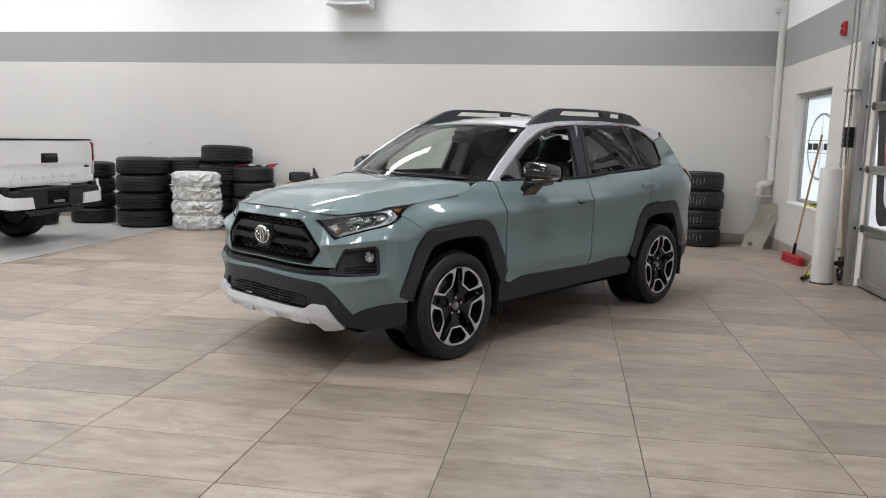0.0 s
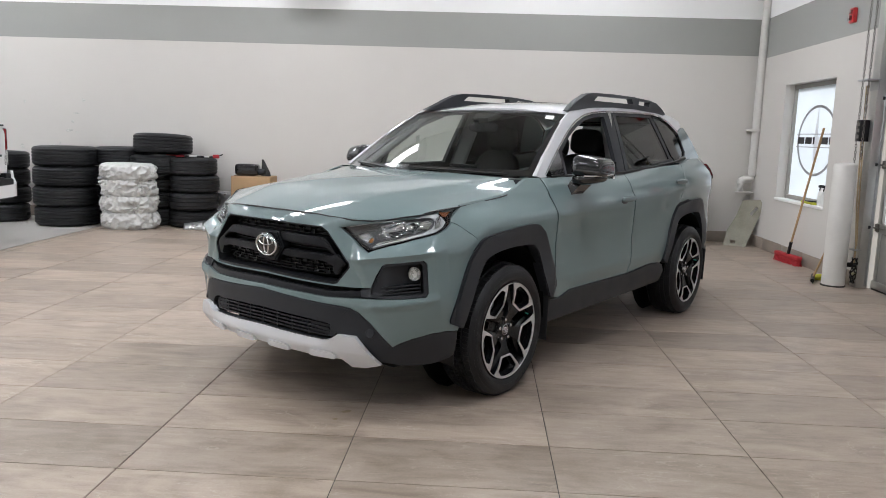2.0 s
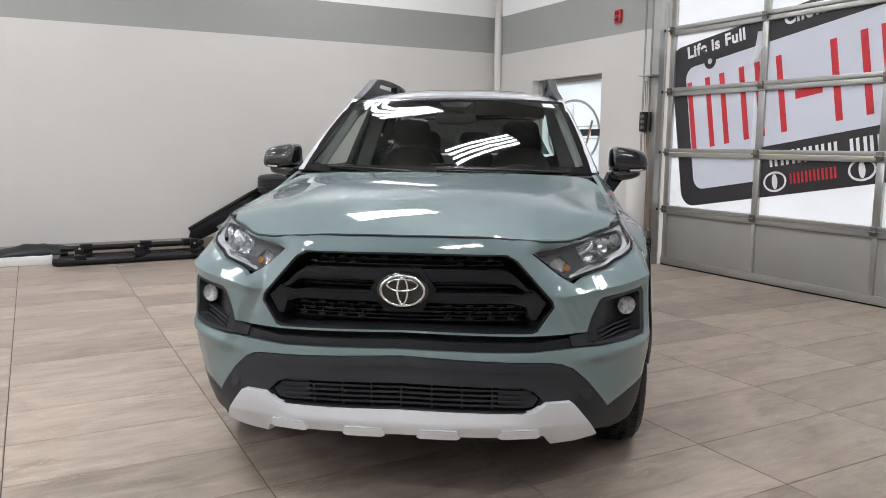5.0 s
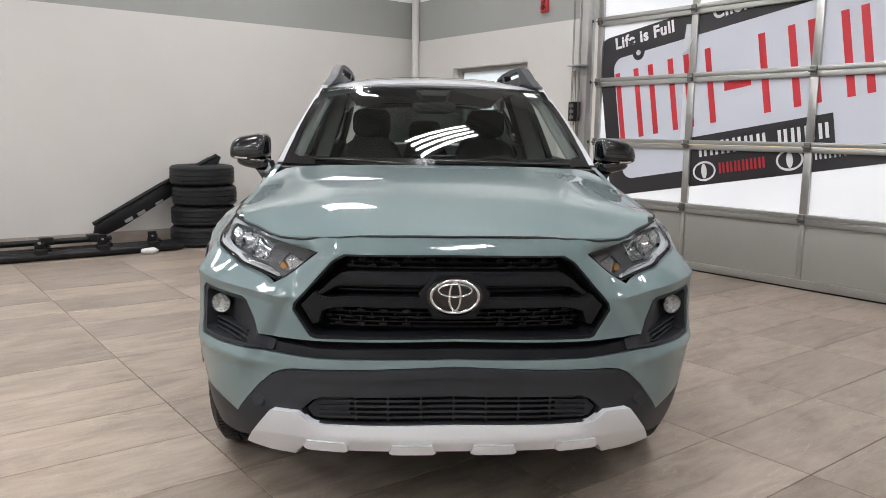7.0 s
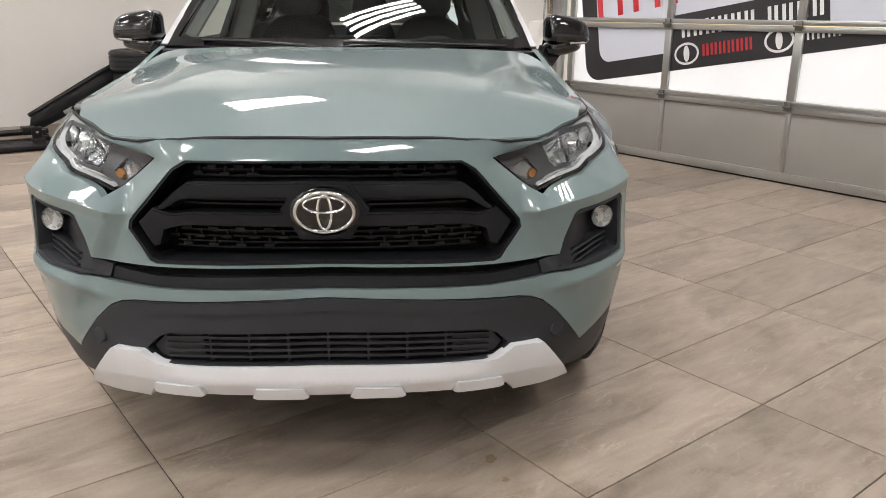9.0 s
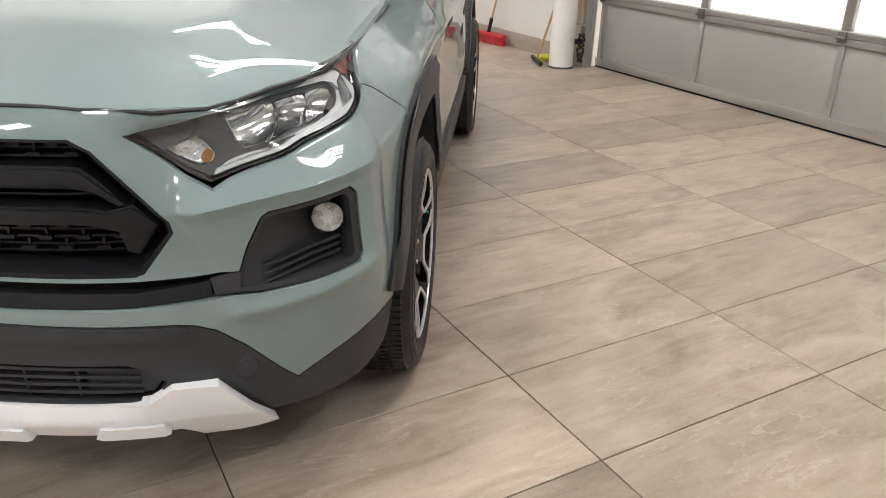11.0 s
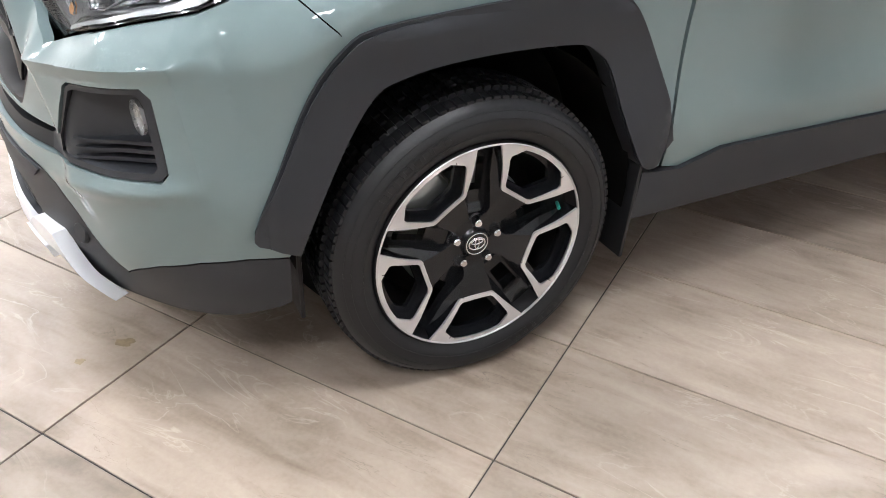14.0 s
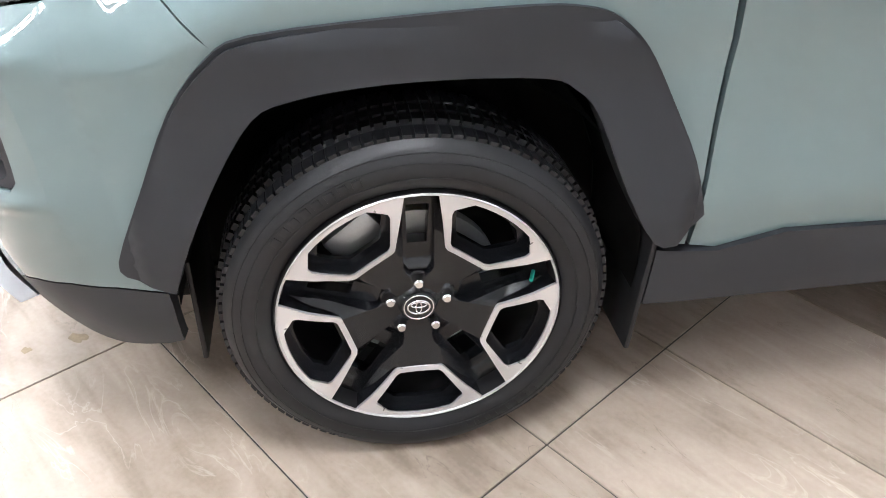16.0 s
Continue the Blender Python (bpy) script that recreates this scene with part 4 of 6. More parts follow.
for row, (z, ph, lim) in enumerate(((.906, 0, .35), (.888, .5, .37), (.746, 0, .42), (.724, .5, .44), (.702, 0, .43))):
    for k in range(-6, 7):
        u = (k + ph) * .078
        if abs(u) > lim or (abs(u) < .13 and row in (1, 2)) or (abs(u) < .10 and z < .77):
            continue
        part("mesh_dash", sheet([(u - .015, z - .0015), (u - .012, z + .003), (u + .012, z + .003), (u + .015, z - .0015), (u + .012, z - .005), (u - .012, z - .005)], raised(both, -.054), .03, lip=.016), GRILLE_BLACK, grille)
        part("mesh_link", sheet([(u - .003, z + .003), (u + .003, z + .003), (u + .003, z + .017), (u - .003, z + .017)], raised(both, -.062), .03, lip=.012), SATIN_BLACK, grille)


def oval_ring(bm, m, cx, cz, a, b, w, h, n=56):
    """A chrome ring on an oval, w wide and h proud, with a rounded section."""
    own, rings = bmesh.new(), []
    for k in range(n):
        c, d = math.cos(2 * math.pi * k / n), math.sin(2 * math.pi * k / n)
        nx_, nz_ = c / a, d / b
        q = math.hypot(nx_, nz_)
        rings.append([own.verts.new(m @ Vector((cx + a * c + nx_ / q * w / 2 * math.cos(t), cz + b * d + nz_ / q * w / 2 * math.cos(t), h * math.sin(t)))) for t in [math.pi * j / 6 for j in range(7)]])
    for p, q in zip(rings, rings[1:] + rings[:1]):
        for j in range(6):
            own.faces.new((p[j], p[j + 1], q[j + 1], q[j]))
    bmesh.ops.recalc_face_normals(own, faces=own.faces)
    return join(bm, own)


MOUNT = [(-.064, .876), (.064, .876), (.116, .805), (.064, .728), (-.064, .728), (-.116, .805)]
hex_hole = [(.088 * math.cos(2 * math.pi * k / 36), .803 + .0635 * math.sin(2 * math.pi * k / 36)) for k in range(36)]
mount = part("badge_mount", sheet(MOUNT, raised(both, -.020), .02, [hex_hole], .04), GRILLE_BLACK, grille)
part("mount_face", sheet([(u * .90, .803 + (v - .803) * .90) for u, v in MOUNT], raised(both, -.013), .02, [hex_hole], .012), GRILLE_BLACK, mount)
BADGE = Matrix.Translation((0, -.892, .803)) @ pose(0, 0, 0, 94, 0, 0)
badge = part("badge", lathe([(0, .005), (.04, .0045), (.07, .003), (.088, -.004)], 48, m=BADGE @ Matrix.Diagonal((1, .71, 1, 1))), GLOSS_BLACK, mount, "plain oval badge")
bm = oval_ring(None, BADGE, 0, 0, .0745, .0525, .0125, .0095)
bm = oval_ring(bm, BADGE, 0, .001, .0175, .0455, .0100, .0100)
bm = oval_ring(bm, BADGE, 0, .0205, .0520, .0205, .0095, .0105)
part("badge_ring", bm, CHROME, mount, "chrome oval rings", smooth=60)
# The slot's backing sheet is near-black for the shade in its depth.
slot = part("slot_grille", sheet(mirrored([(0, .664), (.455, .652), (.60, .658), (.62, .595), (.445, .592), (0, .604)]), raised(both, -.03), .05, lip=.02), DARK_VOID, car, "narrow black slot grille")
part("slot_bar", sheet(mirrored([(0, .637), (.45, .624), (.60, .634), (.60, .604), (.445, .597), (0, .608)]), raised(both, -.010), .04, lip=.02), GRILLE_BLACK, slot)
# Backing of the intake, with its shade put into the near-black colour.
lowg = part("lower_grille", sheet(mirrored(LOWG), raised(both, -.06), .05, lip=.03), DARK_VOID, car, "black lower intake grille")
for z in (.473, .455, .437, .419):
    part("slat", sheet(mirrored([(0, z + .004), (.33, z - .004), (.44, z - .012), (.44, z - .018), (.33, z - .011), (0, z - .003)]), raised(both, -.012), .05, lip=.02), BLACK_PLASTIC, lowg)
for k in range(-3, 4):
    u = .105 * k
    part("slat_post", sheet([(u - .003, .49), (u + .003, .49), (u + .003, .40), (u - .003, .40)], raised(both, -.016), .05, lip=.02), BLACK_PLASTIC, lowg)
for sg in (1, -1):
    part("intake_wing", sheet([(sg * .335, .481), (sg * .41, .474), (sg * .45, .458), (sg * .482, .428), (sg * .462, .400), (sg * .335, .404)], raised(both, -.02), .03, lip=.02), BLACK_PLASTIC, lowg)

# hood
def hood_mid(y):
    """Height of the hood along its middle."""
    return .985 + .072 * (y + .86) + .0987 * (1 - math.exp(-(y + .86) / .42))


def soft(rows, width):
    """The same table with its bends evened out."""
    at = np.arange(rows[0][0], rows[-1][0] + .005, .01)
    val = np.interp(at, [r[0] for r in rows], [r[1] for r in rows])
    n = int(4 * width / .01)
    ker = np.exp(-.5 * (np.arange(-n, n + 1) * .01 / width) ** 2)
    lo, hi = val[0] - (val[1] - val[0]) * np.arange(n, 0, -1), val[-1] + (val[-1] - val[-2]) * np.arange(1, n + 1)
    out = np.convolve(np.concatenate([lo, val, hi]), ker / ker.sum(), "valid")
    return [(float(a), float(b)) for a, b in zip(at, out)]


HOOD_E = cat([(-.86, .965), (-.76, .968), (-.70, .972), (-.60, .987), (-.50, 1.013), (-.40, 1.025), (-.30, 1.032), (-.20, 1.040), (-.10, 1.050), (0, 1.060), (.10, 1.072), (.20, 1.092), (.40, 1.150)], 14)
HOOD_E = soft(HOOD_E, .05)
HOOD_W = cat([(-.86, .35), (-.80, .455), (-.70, .58), (-.60, .655), (-.50, .745), (-.40, .767), (-.30, .770), (-.20, .773), (-.10, .778), (.10, .780), (.20, .775), (.40, .770)], 14)
HOOD_W = soft(HOOD_W, .05)


def hood_skin(x, y, o):
    c, e, w = hood_mid(y), lerp(y, HOOD_E), lerp(y, HOOD_W)
    f = abs(x) / w
    b = .455 + .25 * (y + .59)
    ridge = .013 * (1 - smooth(b - .07, b + .09, abs(x))) * smooth(-.84, -.45, y) - .004
    return (x, y, c - (c - e) * (.25 * f ** 2 + .75 * f ** 4) + ridge + o)


hood = part("hood", sheet(mirrored([(0, -.842), (.20, -.834), (.36, -.810), (.48, -.768), (.56, -.715), (.603, -.67), (.655, -.60), (.708, -.545), (.744, -.495), (.760, -.43), (.767, -.35), (.770, -.25), (.774, -.15), (.778, -.03), (.780, .06), (.779, .14), (.772, .20), (.745, .265), (.70, .31), (.55, .265), (.35, .225), (0, .205)]), hood_skin, .022, lip=.02), GREEN, car, "grey-green painted hood")
HOOD_EDGE = [(.779, .14), (.780, .06), (.778, -.03), (.774, -.15), (.770, -.25), (.767, -.35), (.760, -.43), (.744, -.495), (.708, -.545), (.655, -.60), (.603, -.67), (.56, -.715), (.48, -.768), (.36, -.810), (.20, -.834), (0, -.842)]
# A black tube along the edge stands for the shade in the shut line.
part("hood_seal", tube([hood_skin(x * 1.004 + (.002 if x > 0 else -.002 if x < 0 else 0), y - .004 * smooth(-.3, -.6, y), -.001) for x, y in dense(HOOD_EDGE + [(-x, y) for x, y in HOOD_EDGE[-2::-1]], .03)[:-1] if y < .139], .0042, 6), BLACK_RUBBER, hood, "black line put in for the hood gap's shade")
part("cowl", sheet(mirrored([(0, .195), (.35, .215), (.55, .255), (.72, .33), (.765, .42), (.74, .50), (.60, .42), (.35, .32), (0, .28)]), lambda x, y, o: (x, y, 1.142 + o), .05, lip=.03), BLACK_PLASTIC, car)


# windscreen
def screen_skin(u, v, o):
    a = Vector((.735 * u, .215 + .235 * u * u, 1.148 + .006 * u * u))
    b = Vector((.605 * u, 1.10 - .055 * u * u, 1.563 - .030 * u * u))
    n = Vector((.25 * u, -.42, .87)).normalized()
    return tuple(a.lerp(b, v) + n * (.036 * math.sin(math.pi * v) * (1 - .5 * u * u) + o))


SQ = [(-1, 0), (1, 0), (1, 1), (-1, 1)]
ws = part("windscreen", sheet(SQ, screen_skin, .04, lip=0), WINDSHIELD, car, "clear sloping windscreen")
ws.visible_shadow = False
part("screen_border", sheet(SQ, raised(screen_skin, .002), .06, [[(-.955, .075), (.955, .075), (.945, .955), (-.945, .955)]], 0), GLOSS_BLACK, ws)
part("camera_cover", sheet([(-.16, .955), (.16, .955), (.10, .84), (-.10, .84)], raised(screen_skin, -.012), .05, lip=.03), INTERIOR, ws)
part("sticker", sheet([(.80, .87), (.90, .87), (.89, .935), (.79, .935)], raised(screen_skin, .004), .05, lip=.001), PAPER, ws, "small white sticker")
for x0, x1, f in ((.62, -.02, 0), (-.10, -.58, 1)):
    w = part("wiper", tube([screen_skin(x0 / .735, .0, .012), screen_skin((x0 + x1) / 1.47, .018, .018), screen_skin(x1 / .735, .034, .014)], .006, 8), SATIN_BLACK, car)
    part("wiper_blade", tube([screen_skin(x0 / .735 - .05, .022, .008), screen_skin(x1 / .735, .046, .008)], .005, 6), BLACK_RUBBER, w)

# roof
ROOF_C = cat([(1.02, 1.552), (1.12, 1.582), (1.30, 1.612), (1.60, 1.638), (2.0, 1.648), (2.5, 1.636), (2.9, 1.605), (3.25, 1.56)], 14)


def roof_skin(x, y, o):
    w = glass_x(y, 1.6)
    return (x, y, lerp(y, ROOF_C) - .045 * (abs(x) / w) ** 2.5 + o)


roof = part("roof", sheet(mirrored([(0, 1.095), (.30, 1.085), (.61, 1.045), (.60, 1.5), (.585, 2.2), (.565, 2.8), (.52, 3.2), (0, 3.28)]), roof_skin, .06, lip=.03), SILVER, car, "silver painted roof")
part("sunroof", sheet(mirrored([(0, 1.56), (.38, 1.56), (.40, 1.59), (.40, 2.00), (0, 2.00)]), raised(roof_skin, .002), .08, lip=.008), GLOSS_BLACK, roof, "dark glass sunroof")
part("antenna_fin", blob(0, 2.95, 1.63, .03, .09, .045, .8), SILVER, roof)
part("rear_spoiler", sheet(mirrored([(0, 3.26), (.50, 3.18), (.53, 3.26), (.48, 3.40), (0, 3.46)]), lambda x, y, o: (x, y, 1.565 - .12 * (y - 3.2) - .05 * x * x + o), .06, lip=.03), GLOSS_BLACK, car)


def rail_outline():
    top = [(1.08, 1.556), (1.15, 1.588), (1.27, 1.640), (1.40, 1.684), (1.50, 1.699), (1.8, 1.708), (2.2, 1.708), (2.48, 1.698), (2.62, 1.682), (2.74, 1.640), (2.80, 1.598)]
    low = [(2.74, 1.590), (2.6, 1.602), (2.2, 1.615), (1.8, 1.612), (1.45, 1.595), (1.2, 1.568)]
    return top + low


for sg in (1, -1):
    place = lambda y, z, o, sg=sg: (sg * (glass_x(y, z) - .030 + .028 * smooth(1.6, 1.7, z) - .012 + o), y, z)
    part("roof_rail", sheet(rail_outline(), raised(place, .045), .04, [[(1.50, 1.645), (1.56, 1.681), (2.14, 1.690), (2.16, 1.652)], [(2.26, 1.652), (2.28, 1.689), (2.48, 1.682), (2.46, 1.645)]], .045, back=True), BLACK_PLASTIC, car, "raised black roof rail")

# sides
TRIM_TOP = [(.555, 1.168), (.68, 1.252), (.80, 1.326), (.985, 1.432), (1.13, 1.494), (1.26, 1.534), (1.41, 1.560), (1.60, 1.573), (1.85, 1.581), (2.2, 1.588), (2.46, 1.590), (2.62, 1.580), (2.78, 1.535), (2.95, 1.455)]
LAMP_CELLS = (([(.681, .936), (.744, .948), (.815, .950), (.818, .939), (.804, .911), (.766, .889), (.710, .882), (.693, .900)], .024),
              ([(.825, .950), (.908, .960), (.910, .939), (.870, .905), (.812, .897), (.782, .893), (.813, .912), (.828, .938)], .022),
              ([(.918, .961), (1.000, .969), (1.001, .951), (.955, .921), (.914, .913), (.885, .908), (.920, .938)], .016))
CORNER_CELL = [(.543, .888), (.606, .908), (.624, .893), (.642, .874), (.637, .861), (.613, .852), (.593, .860), (.567, .872)]
FASCIA_HOLES = [[(.677, .937), (.744, .951), (.820, .953), (.912, .963), (1.004, .971), (1.004, .950), (.957, .918), (.880, .903), (.810, .892), (.767, .886), (.708, .878), (.690, .900)], [(.540, .888), (.606, .911), (.627, .894), (.645, .874), (.640, .859), (.613, .849), (.591, .857), (.564, .870)]]


def in_bowl(lk, poly, deep):
    """The lamp's skin, hollowed behind an outline."""
    uc, vc = sum(p[0] for p in poly) / len(poly), sum(p[1] for p in poly) / len(poly)
    w_, h_ = max(abs(p[0] - uc) for p in poly), max(abs(p[1] - vc - .15 * (p[0] - uc)) for p in poly)
    return lambda u, v, o: lk(u, v, o - .026 - deep * max(0, 1 - .8 * ((u - uc) / w_) ** 2 - .8 * ((v - vc - .15 * (u - uc)) / h_) ** 2))



for sg in (1, -1):
    sk, cb = skin(sg), cabin(sg)
    part("fender", sheet([(1.1245, .9625), (1.1675, .9465), (1.2025, .9165), (1.246, .877), (1.265, .848), (1.32, .860), (1.52, .892), (1.735, .902), (1.80, .890), (1.84, .866), (1.94, .78), (2.012, .615), (2.028, .53), (2.028, .460), (2.057, .457), (2.060, .60), (2.050, .85), (2.028, 1.0), (2.022, 1.05), (2.040, 1.148), (1.95, 1.152), (1.88, 1.135), (1.80, 1.108), (1.76, 1.095), (1.66, 1.074), (1.56, 1.063), (1.46, 1.053), (1.36, 1.043), (1.30, 1.037), (1.256, 1.033), (1.253, 1.023), (1.183, .995), (1.147, .976), (1.129, .966)], sk, .034, lip=.02), GREEN, car)
    wa = part("wheel_arch_cladding", sheet(cat(ARCH_OUT, 3) + cat(ARCH_IN, 3), raised(sk, .010), .026, lip=.05), BLACK_PLASTIC, car, "textured black arch cladding")
    part("cladding_face", sheet(cat(ARCH_FACE, 3) + cat(ARCH_IN, 3), cladding_skin(sk), .020, lip=.004), BLACK_PLASTIC, wa)
    fd = part("front_door", sheet([(2.052, 1.150), (2.034, 1.05), (2.062, .85), (2.070, .57), (2.066, .455), (2.12, .445), (2.25, .478), (2.4, .477), (3.10, .468), (3.145, .60), (3.155, .775), (3.125, 1.04), (3.165, 1.155), (2.6, 1.150)], sk, .036, lip=.02), GREEN, car)
    rd = part("rear_door", sheet([(3.111, .468), (3.45, .490), (3.62, .487), (3.70, .470), (3.755, .505), (3.838, .722), (3.89, .818), (3.955, .890), (4.005, .912), (4.03, 1.0), (4.10, 1.12), (4.17, 1.205), (3.9, 1.195), (3.6, 1.178), (3.176, 1.156), (3.136, 1.04), (3.166, .775), (3.156, .60)], sk, .036, lip=.02), GREEN, car)
    part("quarter_panel", sheet([(4.010, .913), (4.18, .930), (4.46, .902), (4.59, .85), (4.668, .795), (4.73, .67), (4.785, .47), (5.0, .47), (5.25, .50), (5.25, 1.0), (5.15, 1.22), (4.9, 1.245), (4.5, 1.245), (4.185, 1.207), (4.11, 1.12), (4.04, 1.0)], sk, .05, lip=.02), GREEN, car)
    arch_r = [(u + S0_REAR, v + .012) for u, v in cat(ARCH_OUT, 3) + cat(ARCH_IN, 3)]
    part("wheel_arch_cladding", sheet(arch_r, raised(sk, .016), .032, lip=.05), BLACK_PLASTIC, car, "textured black arch cladding")
    part("rocker_cladding", sheet([(1.998, .456), (2.046, .448), (2.12, .443), (2.25, .476), (2.4, .475), (3.10, .466), (3.45, .488), (3.62, .485), (3.72, .462), (3.765, .41), (3.72, .33), (2.046, .318), (1.998, .320)], raised(sk, .012), .04, lip=.06), BLACK_PLASTIC, car, "textured black sill cladding")
    part("rear_bumper_side", sheet([(4.80, .46), (5.2, .49), (5.86, .50), (5.86, .30), (5.0, .28), (4.83, .33)], raised(sk, .01), .06, lip=.03), BLACK_PLASTIC, car)
    part("tail_lamp", sheet([(4.88, 1.20), (5.14, 1.205), (5.36, 1.17), (5.36, 1.06), (5.10, 1.04), (4.93, 1.12)], raised(sk, .012), .05, lip=.03), RED_LENS, car, "red tail lamp")
    # handles
    for door_ob, u, z in ((fd, 2.955, .992), (rd, 3.95, 1.078)):
        c = Vector(sk(u, z, 0))
        # Black bump stands for the shade in the body-coloured recess behind the handle.
        part("handle_cup", blob(c.x - sg * .004, c.y + .005, c.z - .014, .008, .060, .024, .8, 16, 8), SATIN_BLACK, door_ob, "black bump put in for the shade behind the handle")
        part("handle", blob(c.x + sg * .030, c.y + .01, c.z + .003, .014, .112, .018, .62, 18, 8), GREEN, door_ob)
    # glass house
    part("roof_side", sheet([(.455, 1.160), (.60, 1.268), (.80, 1.398), (.95, 1.485), (1.055, 1.540), (1.15, 1.575), (1.35, 1.602), (1.7, 1.620), (2.2, 1.628), (2.6, 1.618), (2.9, 1.590), (3.12, 1.55), (3.10, 1.50), (2.96, 1.47)] + TRIM_TOP[:-1][::-1] + [(.575, 1.152), (.50, 1.150)], cb, .04, lip=.03), SILVER, car, "silver painted pillar and roof edge")
    part("window_trim", tube([Vector(cb(y, z, .006)) for y, z in TRIM_TOP], .006, 8, flat=(.010, .016)), CHROME, car, "bright window trim")
    part("belt_trim", tube([Vector(cb(y, z, .010)) for y, z in ((.60, 1.152), (1.1, 1.150), (1.6, 1.158), (2.2, 1.188), (2.65, 1.222), (2.93, 1.250))], .008, 8, flat=(.014, .022)), SATIN_BLACK, car)
    part("corner_sail", sheet([(.555, 1.156), (.80, 1.150), (.81, 1.326), (.68, 1.247)], raised(cb, -.006), .05, lip=.01), GLOSS_BLACK, fd)
    part("window_frame", sheet([(.80, 1.148), (1.66, 1.155), (1.75, 1.574), (1.60, 1.568), (1.41, 1.555), (1.26, 1.529), (1.13, 1.489), (.985, 1.427), (.81, 1.326)], raised(cb, -.004), .05, [[(.825, 1.160), (1.545, 1.160), (1.600, 1.540), (1.41, 1.528), (1.26, 1.500), (1.13, 1.456), (.985, 1.392), (.835, 1.298)]], .03), BLACK_PLASTIC, fd, "black window frame, glass wound down")
    part("window_frame", sheet([(1.675, 1.156), (2.2, 1.186), (2.655, 1.225), (2.60, 1.30), (2.475, 1.587), (1.76, 1.571)], raised(cb, -.004), .05, [[(1.735, 1.178), (2.2, 1.205), (2.575, 1.240), (2.435, 1.562), (1.80, 1.550)]], .03), BLACK_PLASTIC, rd)
    part("pane", sheet([(1.735, 1.178), (2.2, 1.205), (2.575, 1.240), (2.435, 1.562), (1.80, 1.550)], raised(cb, -.010), .08, lip=0), TINT, rd, "dark privacy glass")
    qg = part("quarter_glass", sheet([(2.63, 1.275), (2.68, 1.240), (2.92, 1.262), (2.965, 1.30), (2.93, 1.435), (2.78, 1.515), (2.63, 1.562), (2.52, 1.566)], raised(cb, -.008), .07, lip=0), TINT, car, "dark privacy glass")
    part("quarter_glass_seal", tube([Vector(cb(y, z, -.004)) for y, z in ((2.615, 1.27), (2.67, 1.232), (2.93, 1.254), (2.98, 1.30), (2.945, 1.445), (2.79, 1.525), (2.63, 1.574), (2.50, 1.58))], .009, 8, closed=True), GLOSS_BLACK, qg)
    part("rear_pillar", sheet([(2.66, 1.218), (2.94, 1.245), (2.99, 1.295), (2.96, 1.455), (3.10, 1.50), (3.18, 1.50), (3.30, 1.40), (3.40, 1.27), (3.42, 1.22), (3.0, 1.205)], raised(cb, .004), .05, lip=.03), GREEN, car)
    # mirror
    mi = part("side_mirror", blob(sg * .952, .815, 1.206, .102, .106, .078, .47, 36, 20), GLOSS_BLACK, car, "gloss black door mirror")
    for v in mi.data.vertices:
        t_, up = (sg * v.co.x - .952) / .102, (v.co.z - 1.206) / .078
        v.co.z = 1.206 + .078 * (up * (.98 - .16 * t_) if up > 0 else up * .62) - .004 * t_
        v.co.y += .024 * t_ - .02 + .018 * max(up, 0)
        v.co.x -= sg * .014 * max(t_, 0) * max(up, 0)
    lo_ = blob(sg * .936, .812, 1.156, .086, .092, .036, .60, 30, 12)
    for v in lo_.verts:
        t_ = (sg * v.co.x - .936) / .086
        v.co.z += -.010 * (1 - t_) + .008 * max(t_, 0)
        v.co.y += .022 * t_ - .02
    part("mirror_lower", lo_, GLOSS_BLACK, mi)
    arm_ = strip([[(sg * x0, y, z) for x0, y, z in ((xa, ya, za), (xa, yb, za), (xb, yb, za), (xb, ya, za), (xa, ya, za))] for xa, xb, ya, yb, za in ((.930, .850, .735, .880, 1.150), (.915, .836, .718, .868, 1.112), (.880, .802, .696, .845, 1.066), (.852, .788, .680, .820, 1.022))])
    part("mirror_arm", arm_, GLOSS_BLACK, mi)
    part("mirror_base", blob(sg * .824, .750, 1.024, .030, .080, .020, .6), BLACK_PLASTIC, mi)
    part("indicator_strip", tube([(sg * x, y, z) for x, y, z in ((.95, .686, 1.166), (1.00, .700, 1.168), (1.035, .735, 1.171), (1.050, .79, 1.174), (1.053, .86, 1.176))], .005, 8, flat=(.006, .010)), CHROME, mi, "bright indicator strip")
    part("mirror_glass", sheet([(.865, 1.150), (1.03, 1.148), (1.035, 1.25), (.875, 1.265)], lambda x, z, o, sg=sg: (sg * x, .917 + .02 * (x - .95) / .1, z), .2, lip=0), CHROME, mi)
    # lamps
    lk = lamp_skin(sg)
    hl = part("headlight", sheet(HL, raised(lk, -.052), .03, lip=.02), LAMP_BACK, car, "clear headlight with bright light strip")
    part("lamp_wall", sheet(HL, raised(lk, -.003), .03, [LAMP_EDGE], .050), GLOSS_BLACK, hl, "black lamp rim")
    part("lamp_fascia", sheet(LAMP_RING_IN[:16] + [(.634, .834), (.626, .829), (.583, .852), (.540, .882), (.482, .927)], raised(lk, -.024), .018, FASCIA_HOLES, .016), LAMP_FASCIA, hl, "dark grey lamp fascia")
    part("light_strip", sheet(LAMP_RING + LAMP_RING_IN[::-1], raised(lk, -.010), .018, lip=.014), LIGHT_GUIDE, hl, "pale daytime light strip")
    for k in range(10):
        f = k / 9
        (u0, v0), (u1, v1) = (1.028 - .034 * f, .975 - .045 * f), (1.072 - .020 * f, .988 - .043 * f)
